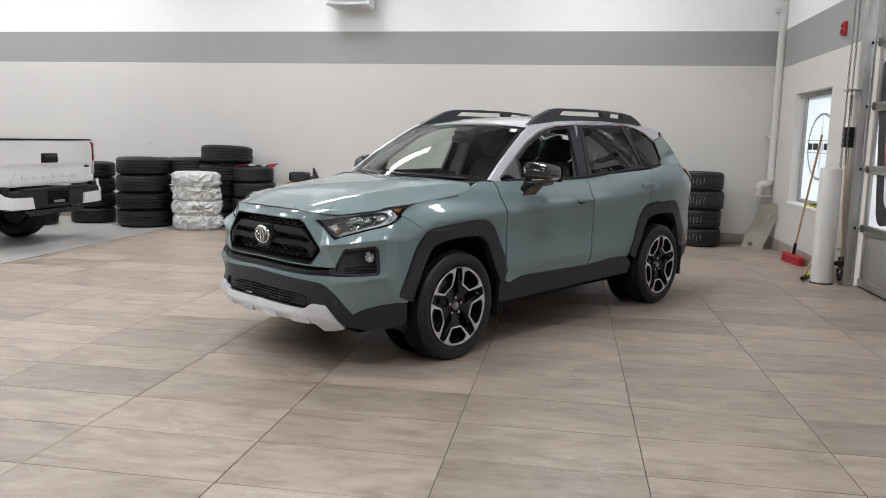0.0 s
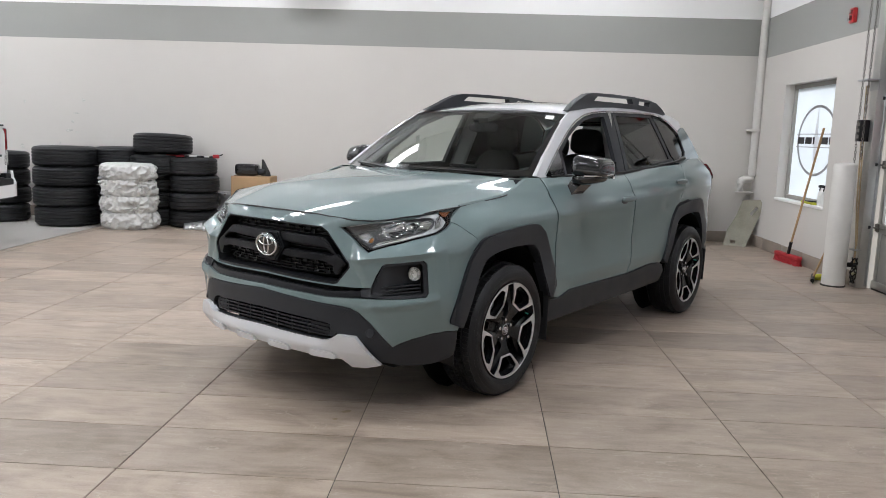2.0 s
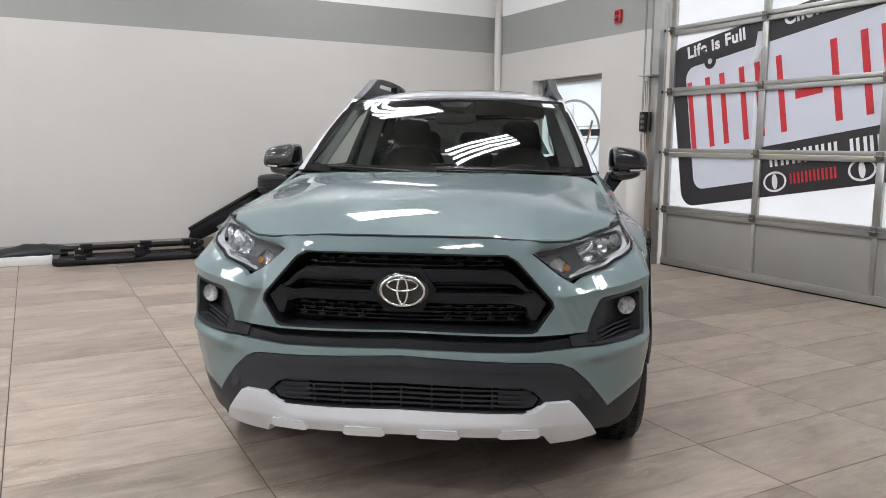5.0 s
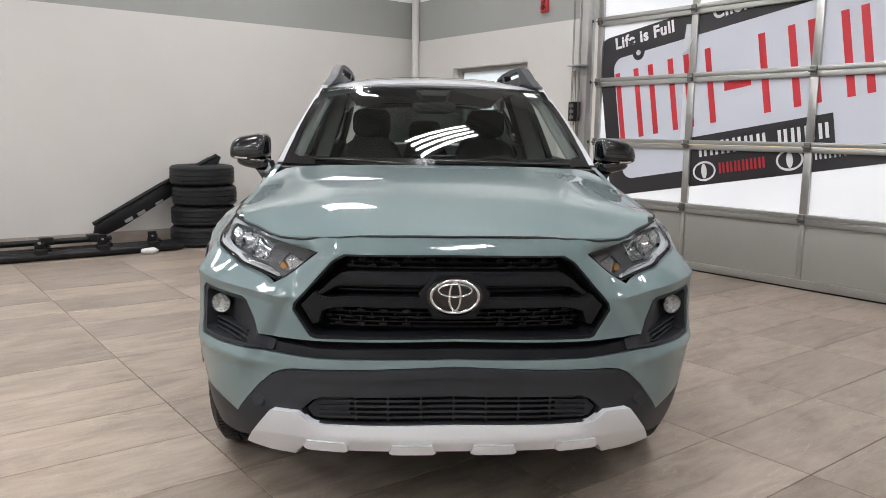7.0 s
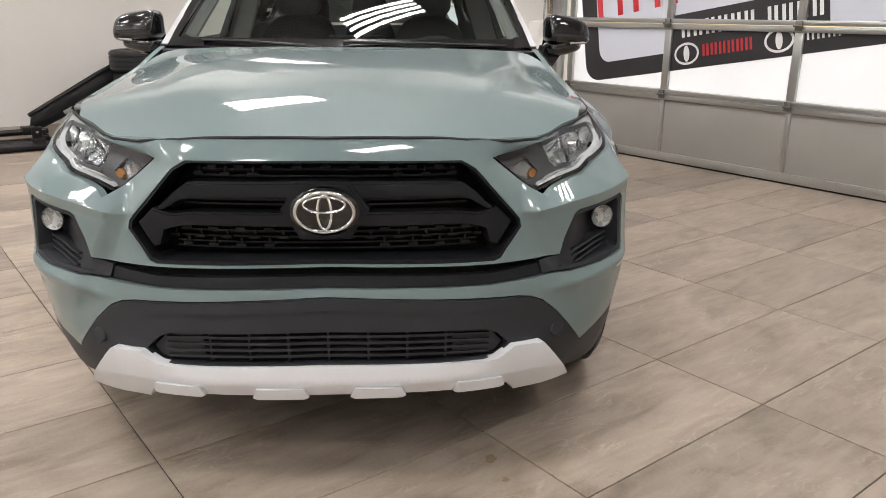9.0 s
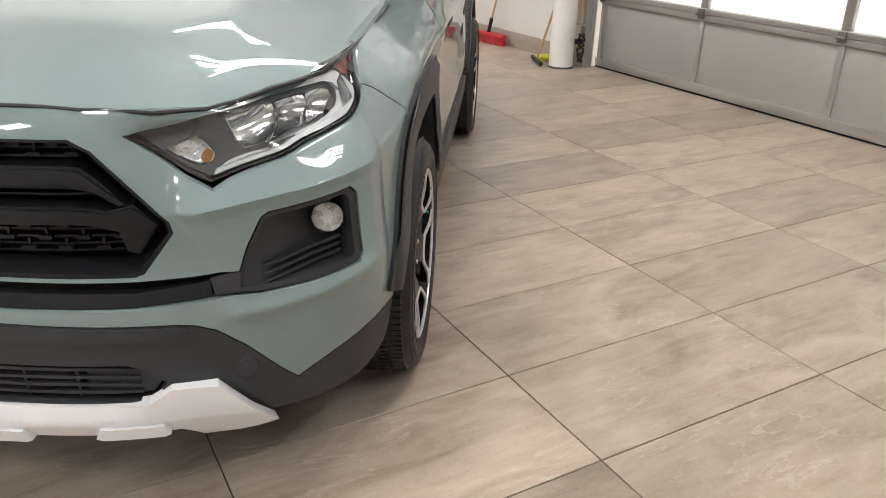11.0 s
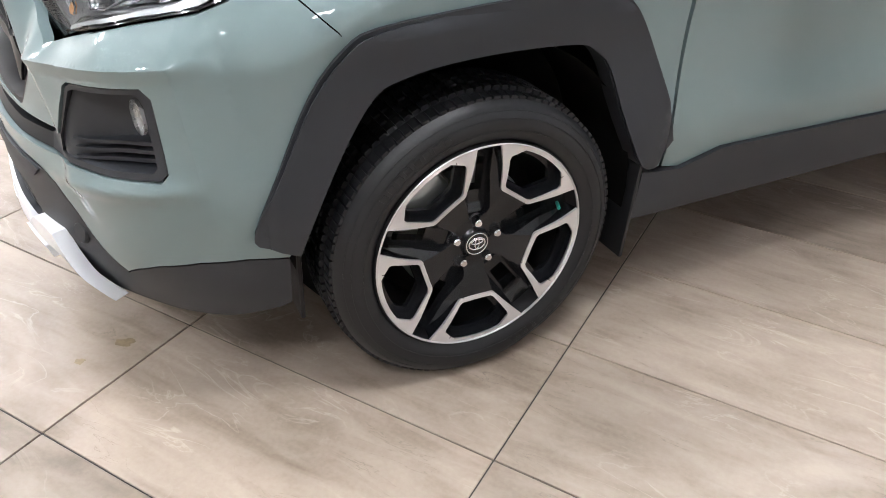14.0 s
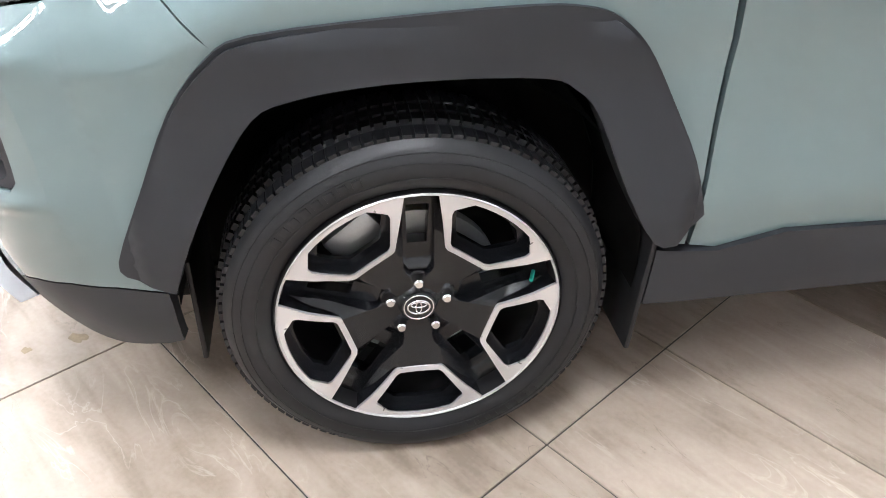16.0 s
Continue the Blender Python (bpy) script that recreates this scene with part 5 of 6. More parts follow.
        part("strip_rib", sheet([(u0, v0), (u1, v1), (u1, v1 + .0020), (u0, v0 + .0020)], raised(lk, -.008), .03, lip=.004), CHROME, hl)
    part("chrome_line", sheet([(.650, .847), (.673, .861), (.713, .872), (.792, .887), (.874, .898), (.935, .909), (.873, .894), (.792, .882), (.717, .868), (.678, .855)], raised(lk, -.014), .02, lip=.006), CHROME, hl)
    for cell, deep in LAMP_CELLS:
        part("reflector_bowl", sheet(cell, in_bowl(lk, cell, deep), .010, lip=.012), REFLECTOR, hl)
    part("bowl_rim", tube([Vector(lk(u, v, -.022)) for u, v in ((.744, .949), (.680, .936), (.692, .900), (.709, .881), (.766, .888), (.805, .911), (.820, .940), (.817, .951))], .0022, 6), CHROME, hl)
    part("corner_reflector", sheet(CORNER_CELL, in_bowl(lk, CORNER_CELL, .010), .008, lip=.012), CUT_GLASS, hl)
    part("corner_rim", tube([Vector(lk(u, v, -.020)) for u, v in ((.544, .889), (.606, .909), (.625, .893), (.643, .874), (.638, .860))], .0022, 6), CHROME, hl)
    part("indicator", sheet([(.614, .866), (.624, .878), (.634, .880), (.641, .874), (.640, .864), (.629, .856), (.618, .857)], raised(lk, -.022), .01, lip=.01), AMBER, hl, "amber indicator")
    part("lamp_shroud", sheet([(1.10, .957), (1.14, .981), (1.18, 1.002), (1.232, 1.024), (1.10, 1.014), (1.06, 1.008), (1.078, .997), (1.098, .972)], raised(lk, -.022), .02, lip=.01), GLOSS_BLACK, hl)
    part("marker", sheet([(1.100, .985), (1.125, .983), (1.16, .998), (1.20, 1.014), (1.12, 1.012), (1.085, 1.005)], raised(lk, -.016), .02, lip=.02), MARKER, hl, "amber side marker")
    part("lens", sheet(HL, raised(lk, .003), .03, lip=0), LENS, hl).visible_shadow = False
    BZ = [(.60, .640), (.658, .654), (.677, .700), (.709, .761), (.726, .771), (.898, .794), (.915, .778), (.925, .640), (.912, .625), (.80, .615), (.605, .608)]
    BZ_IN = [(.660, .653), (.684, .700), (.716, .755), (.732, .762), (.886, .783), (.898, .771), (.907, .648), (.898, .637), (.80, .627), (.655, .620)]
    bz = part("fog_lamp_bezel", sheet(BZ, raised(sk, -.004), .03, [BZ_IN], .062), BLACK_PLASTIC, car, "black fog lamp surround")
    sunk = lambda u, v, o: sk(u, v, o - .010 - .060 * smooth(.68, .86, u))
    part("recess_panel", sheet([(.655, .653), (.680, .702), (.713, .758), (.732, .766), (.89, .787), (.902, .772), (.911, .648), (.90, .633), (.80, .623), (.650, .616)], sunk, .025, lip=.0), BLACK_PLASTIC, bz)
    for z in (.676, .660, .644):
        part("louvre", sheet([(.70 + (.69 - z) * .2, z - .014), (.80, z - .004), (.896, z + .004), (.896, z - .003), (.80, z - .011), (.70 + (.69 - z) * .2, z - .018)], lambda u, v, o: sunk(u, v, o + .010 + .022 * smooth(.70, .88, u)), .03, lip=.03), BLACK_PLASTIC, bz)
    turn = Matrix.Translation((sg * .778, -.655, .728)) @ Vector((sg * .22, -1, 0)).normalized().to_track_quat("Z", "Y").to_matrix().to_4x4()
    fl = part("fog_lamp", lathe([(.033, .004), (.033, -.002), (.026, -.006), (.006, -.009), (0, -.009)], 28, m=turn), FOG_BOWL, bz, "round clear fog lamp")
    part("lens", lathe([(0, .010), (.018, .008), (.033, .003)], 28, m=turn), LENS, fl).visible_shadow = False
    # wheel housings and splash guards
    for yy in (0, SHIFT):
        # Housing and inner wall are coloured near-black for the shade behind the tyre.
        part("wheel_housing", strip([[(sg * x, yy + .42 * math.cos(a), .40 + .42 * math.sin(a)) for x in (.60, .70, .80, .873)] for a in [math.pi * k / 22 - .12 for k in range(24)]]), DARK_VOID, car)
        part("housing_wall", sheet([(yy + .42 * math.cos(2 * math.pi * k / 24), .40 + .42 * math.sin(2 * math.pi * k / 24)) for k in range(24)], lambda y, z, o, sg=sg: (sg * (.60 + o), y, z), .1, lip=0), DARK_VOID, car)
        part("splash_guard", box(sg * .72, yy + .428, .215, sg * .902, yy + .440, .485, .005, m=Matrix.Translation((0, yy + .43, .5)) @ pose(0, 0, 0, -3, 0, 0) @ Matrix.Translation((0, -yy - .43, -.5))), BLACK_RUBBER, car, "black splash guard")
    part("air_flap", box(sg * .62, -.408, .235, sg * .84, -.398, .46, .003), SATIN_BLACK, car)

# underbody and dark core, an added near-black block behind the openings
part("underbody", box(-.62, -.60, .21, .62, 3.35, .30, .03), DARK_VOID, car)
part("engine_bay", box(-.60, -.46, .30, .60, .26, .955, .02, bm=box(-.46, -.70, .30, .46, -.47, .955, .02)), DARK_VOID, car)
part("cabin_floor", box(-.80, .47, .30, .80, 3.35, .42, .02), INTERIOR, car)
part("firewall", box(-.78, .47, .42, .78, .55, 1.10, .02), INTERIOR, car)
part("tailgate", sheet(mirrored([(0, 1.20), (.60, 1.18), (.72, 1.05), (.74, .50), (0, .48)]), lambda x, z, o: (x, 3.655 - .18 * x * x - .12 * (z - .85) ** 2 + o * .5, z), .09, lip=.03), GREEN, car)
part("rear_window", sheet(mirrored([(0, 1.52), (.46, 1.50), (.62, 1.21), (0, 1.21)]), lambda x, z, o: (x, 3.60 - .65 * (z - 1.2) - .15 * x * x, z), .09, lip=0), TINT, car)
part("headliner", sheet(mirrored([(0, 1.12), (.57, 1.08), (.55, 3.1), (0, 3.2)]), raised(roof_skin, -.03), .12, lip=0), HEADLINER, car)
dash = part("dashboard", strip([[(x, y, z) for x in (-.73, -.4, 0, .4, .73)] for y, z in ((.33, 1.105), (.50, 1.120), (.72, 1.115), (.82, 1.085), (.86, 1.02), (.84, .85), (.80, .60))]), INTERIOR, car)
part("display", box(-.12, .78, 1.09, .12, .80, 1.19, .008), GLOSS_BLACK, dash)
WHEEL_M = Matrix.Translation((.37, .98, 1.00)) @ pose(0, 0, 0, 66, 0, 0)
sw = part("steering_wheel", tube([WHEEL_M @ Vector((.185 * math.cos(2 * math.pi * k / 32), .185 * math.sin(2 * math.pi * k / 32), 0)) for k in range(32)], .016, 10, closed=True), INTERIOR, car)
part("wheel_hub", blob(.37, .96, 1.0, .07, .03, .07, .7), INTERIOR, sw)
for a in (0, 180, 270):
    part("wheel_spoke", tube([WHEEL_M @ Vector((.05 * math.cos(radians(a)), .05 * math.sin(radians(a)), -.01)), WHEEL_M @ Vector((.18 * math.cos(radians(a)), .18 * math.sin(radians(a)), 0))], .014, 8), INTERIOR, sw)
part("room_mirror", blob(0, 1.0, 1.44, .12, .02, .035, .6), INTERIOR, car)
for x, y in ((.37, 1.50), (-.37, 1.50), (.40, 2.42), (-.40, 2.42), (0, 2.44)):
    st = part("seat", blob(x, y - .12, .62, .25 if y < 2 else .21, .28, .10, .5), SEAT_CLOTH, car, "black seat")
    bk = blob(0, 0, .30, .245 if y < 2 else .21, .075, .33, .55)
    for v in bk.verts:
        v.co.x *= 1 - .22 * max(v.co.z - .2, 0) / .43
    bmesh.ops.transform(bk, matrix=Matrix.Translation((x, y + .12, .66)) @ pose(0, 0, 0, -16, 0, 0), verts=bk.verts)
    part("backrest", bk, SEAT_CLOTH, st)
    hr = blob(0, 0, 0, .125, .05, .095, .6)
    bmesh.ops.transform(hr, matrix=Matrix.Translation((x, y + .335, 1.36 if y < 2 else 1.30)) @ pose(0, 0, 0, -12, 0, 0), verts=hr.verts)
    part("headrest", hr, SEAT_CLOTH, st)
for sg in (1, -1):
    part("door_card", sheet([(.62, 1.13), (2.6, 1.19), (2.6, .45), (.62, .45)], lambda y, z, o, sg=sg: (sg * (.74 - o), y, z), .2, lip=0), INTERIOR, car)
    part("pillar_trim", tube([(sg * .70, .62, 1.17), (sg * .60, 1.05, 1.46), (sg * .565, 1.25, 1.53)], .03, 8), HEADLINER, car)
    part("pillar_trim", tube([(sg * .70, 1.64, 1.10), (sg * .565, 1.72, 1.55)], .05, 8, flat=(.05, .12)), HEADLINER, car)


# wheels
def alloy_wheel():
    """Built in its own frame: axle along x, outer face towards +x."""
    w = new("wheel")
    tyre = [(.262, .088), (.266, .104), (.276, .112), (.298, .119), (.316, .117), (.332, .110), (.343, .100), (.350, .090)]
    tread = []
    for x in np.arange(.084, -.085, -.004):
        groove = min(abs(x - g) for g in (-.052, -.018, .018, .052))
        tread.append((R_T - .0065 - (.004 if groove < .0045 else 0) - 4 * max(abs(x) - .04, 0) ** 2, float(x)))
    prof = tyre + tread + [(r, -x) for r, x in reversed(tyre)]
    carcass = lathe(prof, 96, "x")
    for v in carcass.verts:
        if v.co.z < -.28:
            v.co.x *= 1 + .05 * smooth(-.28, -.33, v.co.z)
        v.co.z = max(v.co.z, -AXLE)
    t_ob = part("tyre", carcass, BLACK_RUBBER, w, "black rubber tyre")
    sip = bmesh.new()
    for k in range(108):
        a = 2 * math.pi * k / 108
        for xs, hi in (((.056, .090), .3565), ((.023, .048), .3640), ((-.013, .013), .3640), ((-.048, -.023), .3640), ((-.090, -.056), .3565)):
            box(xs[0], -.0074, .345, xs[1], .0074, hi, bm=sip, m=pose(0, 0, 0, math.degrees(a), 0, 0))
    for v in sip.verts:            # the blocks at the contact with the ground are pressed flat
        v.co.z = max(v.co.z, -AXLE)
    tagged(part("tread_block", sip, BLACK_RUBBER, t_ob, smooth=0), kind="stuff")
    for r in (.292, .318, .333):
        part("sidewall_ring", tube([(.1195 if r < .31 else .1172 if r < .33 else .1095, r * math.cos(2 * math.pi * k / 80), r * math.sin(2 * math.pi * k / 80)) for k in range(80)], .0010, 5, closed=True), BLACK_RUBBER, t_ob)
    for a0, n in ((200, 7), (20, 8)):
        for k in range(n):
            part("sidewall_mark", box(.1170, -.008, .298, .1196, .008, .314, .001, m=pose(0, 0, 0, a0 + k * 4.6, 0, 0)), BLACK_RUBBER, t_ob)
    rim = part("rim", lathe([(.266, .100), (.262, .110), (.2585, .1115), (.2555, .107), (.250, .070), (.225, .02), (.215, -.05), (.222, -.09)], 72, "x"), SATIN_BLACK, w, "black and machined alloy rim")
    part("rim_edge", lathe([(.2605, .1110), (.2585, .1130), (.2562, .1120), (.2555, .106)], 72, "x"), MACHINED, rim)
    part("brake_disc", lathe([(.05, .018), (.10, .018), (.105, .008), (.165, .008), (.165, -.017), (.05, -.017)], 48, "x"), GALV, w)
    part("caliper", box(-.05, -.055, .125, .040, .055, .205, .014, m=pose(0, 0, 0, 40, 0, 0)), GALV, w)
    # Near-black cone behind the disc, coloured for the shade inside the wheel.
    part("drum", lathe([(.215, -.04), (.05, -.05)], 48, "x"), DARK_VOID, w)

    def face(u, v, o):          # u, v in the wheel's plane, v outward along the petal
        r = math.hypot(u, v)
        return (.110 - .036 * min(1, max(0, (.215 - r) / .16)) ** 1.3 + o, u, v)

    def polar(rows):
        return [(r * math.sin(radians(a)), r * math.cos(radians(a))) for a, r in rows]

    def both_sides(half):       # from the middle of one edge round to the middle of the other
        return half + [(-u, v) for u, v in reversed(half) if abs(u) > 1e-6]

    rim_arc = polar([(29.5 - 59 / 14 * k, .2560) for k in range(15)])
    petal = rim_arc + [(-.0845, .1800), (-.0475, .1400), (-.0400, .1365), (.0400, .1365), (.0475, .1400), (.0845, .1800)]
    top_ = polar([(14.5 - 29 / 6 * k, .2475) for k in range(7)])
    hole = top_ + [(-.0700, .2310), (-.0855, .2130), (-.0840, .2040), (-.0450, .1510), (-.0370, .1465), (.0370, .1465), (.0450, .1510), (.0840, .2040), (.0855, .2130), (.0700, .2310)]
    well = [(u * .965, .195 + (v - .195) * .955) for u, v in hole]
    p_me = finish(sheet(petal, face, .016, [hole], .006), "petal", MACHINED)
    back = finish(sheet([(u, v) if v > .2 else (u * .995, v + .0008) for u, v in petal], lambda u, v, o: face(u, v, o - .0045), .03, [hole], .050), "spoke_body", WHEEL_BLACK)
    sill_ = finish(sheet(hole, lambda u, v, o: face(u, v, o - .032), .02, [[(u * .80, .198 + (v - .198) * .74) for u, v in hole]], .012), "window_sill", WHEEL_BLACK)

    def arm_face(u, v, o):      # a flat trapezoid with sloping flanks
        side_ = max(0, abs(u) - (.012 + .20 * v)) if v < .15 else max(0, abs(u) - .042 - .6 * (v - .15))
        return (face(u, v, o)[0] - .003 - .9 * side_, u, v)

    arm = finish(sheet(both_sides([(0, .1370), (.0400, .1370), (.0480, .1402), (.0850, .1800), (.1150, .2085), (.0890, .1700), (.0714, .1459), (.0537, .1217), (.0302, .0893), (.0262, .0740), (.0300, .0560), (.0310, .0420), (0, .0330)]), arm_face, .012, (), .045, folds=[[(.018, .040), (.0385, .135)], [(-.018, .040), (-.0385, .135)]], crisp=.15), "spoke_arm", WHEEL_BLACK)
    chan = finish(sheet([(-.016, .074), (.016, .074), (.0295, .092), (.0300, .170), (.0300, .2520), (-.0300, .2520), (-.0300, .170), (-.0295, .092)], lambda u, v, o: (.052 + o + .018 * smooth(.215, .25, v) + .012 * smooth(.10, .07, v), u, v), .014, [[(-.018, .125), (.018, .125), (.021, .205), (-.021, .205)]], .03), "spoke_channel", WHEEL_BLACK)
    for k in range(5):
        for me, nm, dz in ((p_me, "petal", 36), (back, "spoke_body", 36), (sill_, "window_sill", 36), (arm, "spoke_arm", 36), (chan, "spoke_channel", 0)):
            ob = new(nm, me)
            ob.parent = rim
            ob.matrix_basis = pose(0, 0, 0, 72 * k + dz, 0, 0)
        part("lug_nut", lathe([(0, .088), (.007, .088), (.0095, .085), (.0105, .060)], 12, "x", m=pose(0, 0, 0, 72 * k, 0, 0) @ Matrix.Translation((0, 0, .055))), CHROME, rim)
        part("lug_seat", lathe([(.0105, .066), (.016, .070), (.019, .068), (.020, .050)], 20, "x", m=pose(0, 0, 0, 72 * k, 0, 0) @ Matrix.Translation((0, 0, .055))), WHEEL_BLACK, rim)
    hub = part("hub_cap", lathe([(0, .083), (.026, .083), (.031, .081), (.034, .074), (.046, .064)], 40, "x"), WHEEL_BLACK, w)
    flat_ = Matrix(((0, 0, 1, .083), (1, 0, 0, 0), (0, 1, 0, 0), (0, 0, 0, 1)))
    part("hub_ring", oval_ring(None, flat_, 0, 0, .0275, .0275, .0030, .0016), CHROME, hub)
    bm = oval_ring(None, flat_, 0, 0, .0205, .0150, .0038, .0016, 32)
    bm = oval_ring(bm, flat_, 0, 0, .0052, .0130, .0032, .0018, 24)
    part("hub_badge", oval_ring(bm, flat_, 0, .0058, .0145, .0058, .0030, .0018, 28), CHROME, hub)
    part("valve_cap", tube([(.075, .012, .222), (.100, .010, .212)], .004, 8), mat("green_valve_cap", (.02, .35, .28), rough=.4), rim, "green valve cap", at=pose(0, 0, 0, -72, 0, 0))
    return w


fw = alloy_wheel()
fw.parent = car
fw.matrix_basis = pose(.800, 0, AXLE, 0, 0, 0)
for x, y, a in ((-.800, 0, 180), (.805, SHIFT, 0), (-.805, SHIFT, 180)):
    w = copy_thing(fw, pose(x, y, AXLE, 0, 0, a))

# ---- loose tyres ----
def tyre_mesh(r, w, rim, ribs):
    h = w / 2
    prof = [(rim, -h * .72), (rim + .012, -h * .84), (r * .80, -h), (r * .93, -h * .92), (r * .985, -h * .74)]
    n = 30
    for k in range(n + 1):
        x = -h * .72 + 2 * h * .72 * k / n
        g = any(abs(x - h * q) < h * .045 for q in ribs)
        prof.append((r - (.008 if g else 0) - .006 * (x / h) ** 4, x))
    prof += [(r * .985, h * .74), (r * .93, h * .92), (r * .80, h), (rim + .012, h * .84), (rim, h * .72)]
    bm = lathe(prof, 64, "z", close=True)
    for v in bm.verts:
        a = math.atan2(v.co.y, v.co.x)
        if math.hypot(v.co.x, v.co.y) > r * .95 and abs(v.co.z) > h * .5:
            v.co.x *= 1 - .006 * (int(a * 30) % 2)
            v.co.y *= 1 - .006 * (int(a * 30) % 2)
    return finish(bm, "tyre", BLACK_RUBBER, 40)


TYRE_L = tyre_mesh(.39, .262, .22, (-.5, -.17, .17, .5))
TYRE_XL = tyre_mesh(.415, .262, .23, (-.5, -.17, .17, .5))
TYRE_M = tyre_mesh(.33, .236, .20, (-.45, 0, .45))
TYRE_B = tyre_mesh(.352, .225, .21, (-.45, 0, .45))
TYRE_S = tyre_mesh(.30, .262, .19, (-.5, -.17, .17, .5))


def tyre(me, x, y, z, tilt=(0, 0), label="black rubber tyre lying in a stack", group="stacked tyres"):
    ob = tagged(new("tyre", me), label, "tyre", group)
    ob.matrix_basis = pose(x, y, z, tilt[0], tilt[1], random.uniform(0, 360))
    return ob


def stack(me, x, y, n, w, jitter=.015, label="black rubber tyre lying in a stack"):
    for k in range(n):
        tyre(me, x + random.uniform(-jitter, jitter), y + random.uniform(-jitter, jitter), (k + .5) * w, label=label)


stack(TYRE_XL, -5.12, 6.38, 4, .265, .012, "large black truck tyre in a stack of four")
stack(TYRE_L, -4.50, 6.76, 4, .266, .01)
stack(TYRE_M, -6.12, 6.55, 4, .240, .02)
stack(TYRE_M, -6.72, 5.95, 1, .236, .0)
for k in range(3):
    tyre(TYRE_M, -4.02, 6.80, (k + .5) * .238)
tyre(TYRE_L, -3.96, 6.70, .714 + .131, label="large black tyre near the top of a stack")
tyre(TYRE_L, -3.88, 6.66, .976 + .147, (0, 4), "large black tyre lying tilted on top of a stack")
stack(TYRE_M, -3.46, 6.66, 4, .238, .03, "worn black tyre in a stack of four")
stack(TYRE_B, 1.10, 6.72, 4, .226, .02, "black tyre in a stack against the wall")
for k in range(4):
    t_ob = tyre(TYRE_S, 3.27 + (0, -.01, .015, 0)[k], 6.80, (k + .5) * .264, label="black tyre with chalk marks in a stack")
    t_ob.matrix_basis = pose(3.27 + (0, -.01, .015, 0)[k], 6.80, (k + .5) * .264, 0, 0, -100)
    for j in range(5):
        a = radians(-30 + j * 9)
        bmk = tube([(.3035 * math.cos(a + d), .3035 * math.sin(a + d), z) for d, z in ((-.012 * (j % 2), -.05 + .02 * (j % 3 == 1)), (.014, .052 - .015 * (j % 2)))], .0028, 5)
        part("chalk_mark", bmk, CHALK, t_ob)
# red bar lying on a stack
bar = thing("red_lock_bar", "red and white metal bar lying on a tyre stack", "bar", pose(-3.42, 6.55, .958, 0, 0, 6))
part("bar", tube([(-.34, 0, .012), (.30, 0, .012)], .012, 8), SATIN_BLACK, bar)
part("sleeve", tube([(-.36, 0, .014), (-.12, 0, .014)], .015, 10), RED_BRISTLE, bar)
part("sleeve", tube([(-.05, 0, .014), (.05, 0, .014)], .014, 10), WHITE_PLASTIC, bar)
part("sleeve", tube([(.15, 0, .014), (.22, 0, .014)], .014, 10), WHITE_PLASTIC, bar)
part("lock_head", box(.27, -.025, -.005, .35, .025, .045, .008), RED_BRISTLE, bar)
part("lever", tube([(.33, 0, .02), (.40, .0, .05)], .008, 8), SATIN_BLACK, bar)
# bare wheel rims behind
for k in range(2):
    rimst = thing("wheel_rim", "bare silver wheel rim in a small stack", "wheel rim", pose(-2.98, 6.90, .002 + k * .235), "spare rims")
    part("barrel", lathe([(.20, 0), (.215, .006), (.20, .03), (.175, .06), (.17, .12), (.185, .17), (.205, .20), (.215, .225), (.205, .23), (.19, .22), (.165, .12), (.17, .05), (.195, .01)], 40), MACHINED, rimst)
    part("face", lathe([(.04, .18), (.17, .20)], 30), GALV, rimst)

# white bag of tyres
bagt = thing("tyre_bag", "four tyres wrapped in knotted white plastic bags", "bag", pose(-4.18, 6.24, 0))
bm = bmesh.new()
rows = []
NB, MB = 150, 96
PINCH = [(3.95, .66), (4.12, .44), (4.02, .235), (5.5, .60), (5.25, .30), (3.35, .50)]      # where the bags are gathered and tied
for j in range(MB + 1):
    z = .87 * j / MB
    t_ = j / MB * 4 % 1 if j < MB else 1
    prof = .352 - .040 * abs(2 * t_ - 1) ** 4 + .010 * math.sin(z * 9 + 1)
    if j > MB - 5:
        prof -= .012 * (j - MB + 5)
    row = []
    for i in range(NB):
        a = 2 * math.pi * i / NB
        at = Vector((math.cos(a), math.sin(a), z * 2.6))
        f = noise.fractal(at * 2.2, .8, 2.1, 5)
        crease = 1 - abs(noise.noise(at * 4.5 + Vector((3, 1, 7)) + .6 * Vector((f, f, f))))
        r = prof * (1.04 + .05 * noise.noise(Vector((math.cos(a) * 1.3, math.sin(a) * 1.3, int(j / MB * 4) * 2.7)))) + .034 * f + .034 * (crease ** 3 - .5)
        for q, (pa, pz) in enumerate(PINCH):
            du, dv = (a - pa) * .34, z - pz
            d = math.hypot(du, dv)
            phi = math.atan2(dv, du)
            r += .024 * math.sin(phi * (7 + q) + 2 * q + 5 * d) * math.exp(-d / .13) * min(1, d / .04) - .045 * math.exp(-(d / .05) ** 2)
        row.append(bm.verts.new((r * math.cos(a), r * math.sin(a) * .80, z + .010 * f * (0 < j < MB))))
    rows.append(row)
for a, b in zip(rows, rows[1:]):
    for i in range(NB):
        bm.faces.new((a[i], a[(i + 1) % NB], b[(i + 1) % NB], b[i]))
top = bm.faces.new(rows[-1])
bmesh.ops.recalc_face_normals(bm, faces=bm.faces)
part("sack", bm, BAG, bagt, smooth=80)
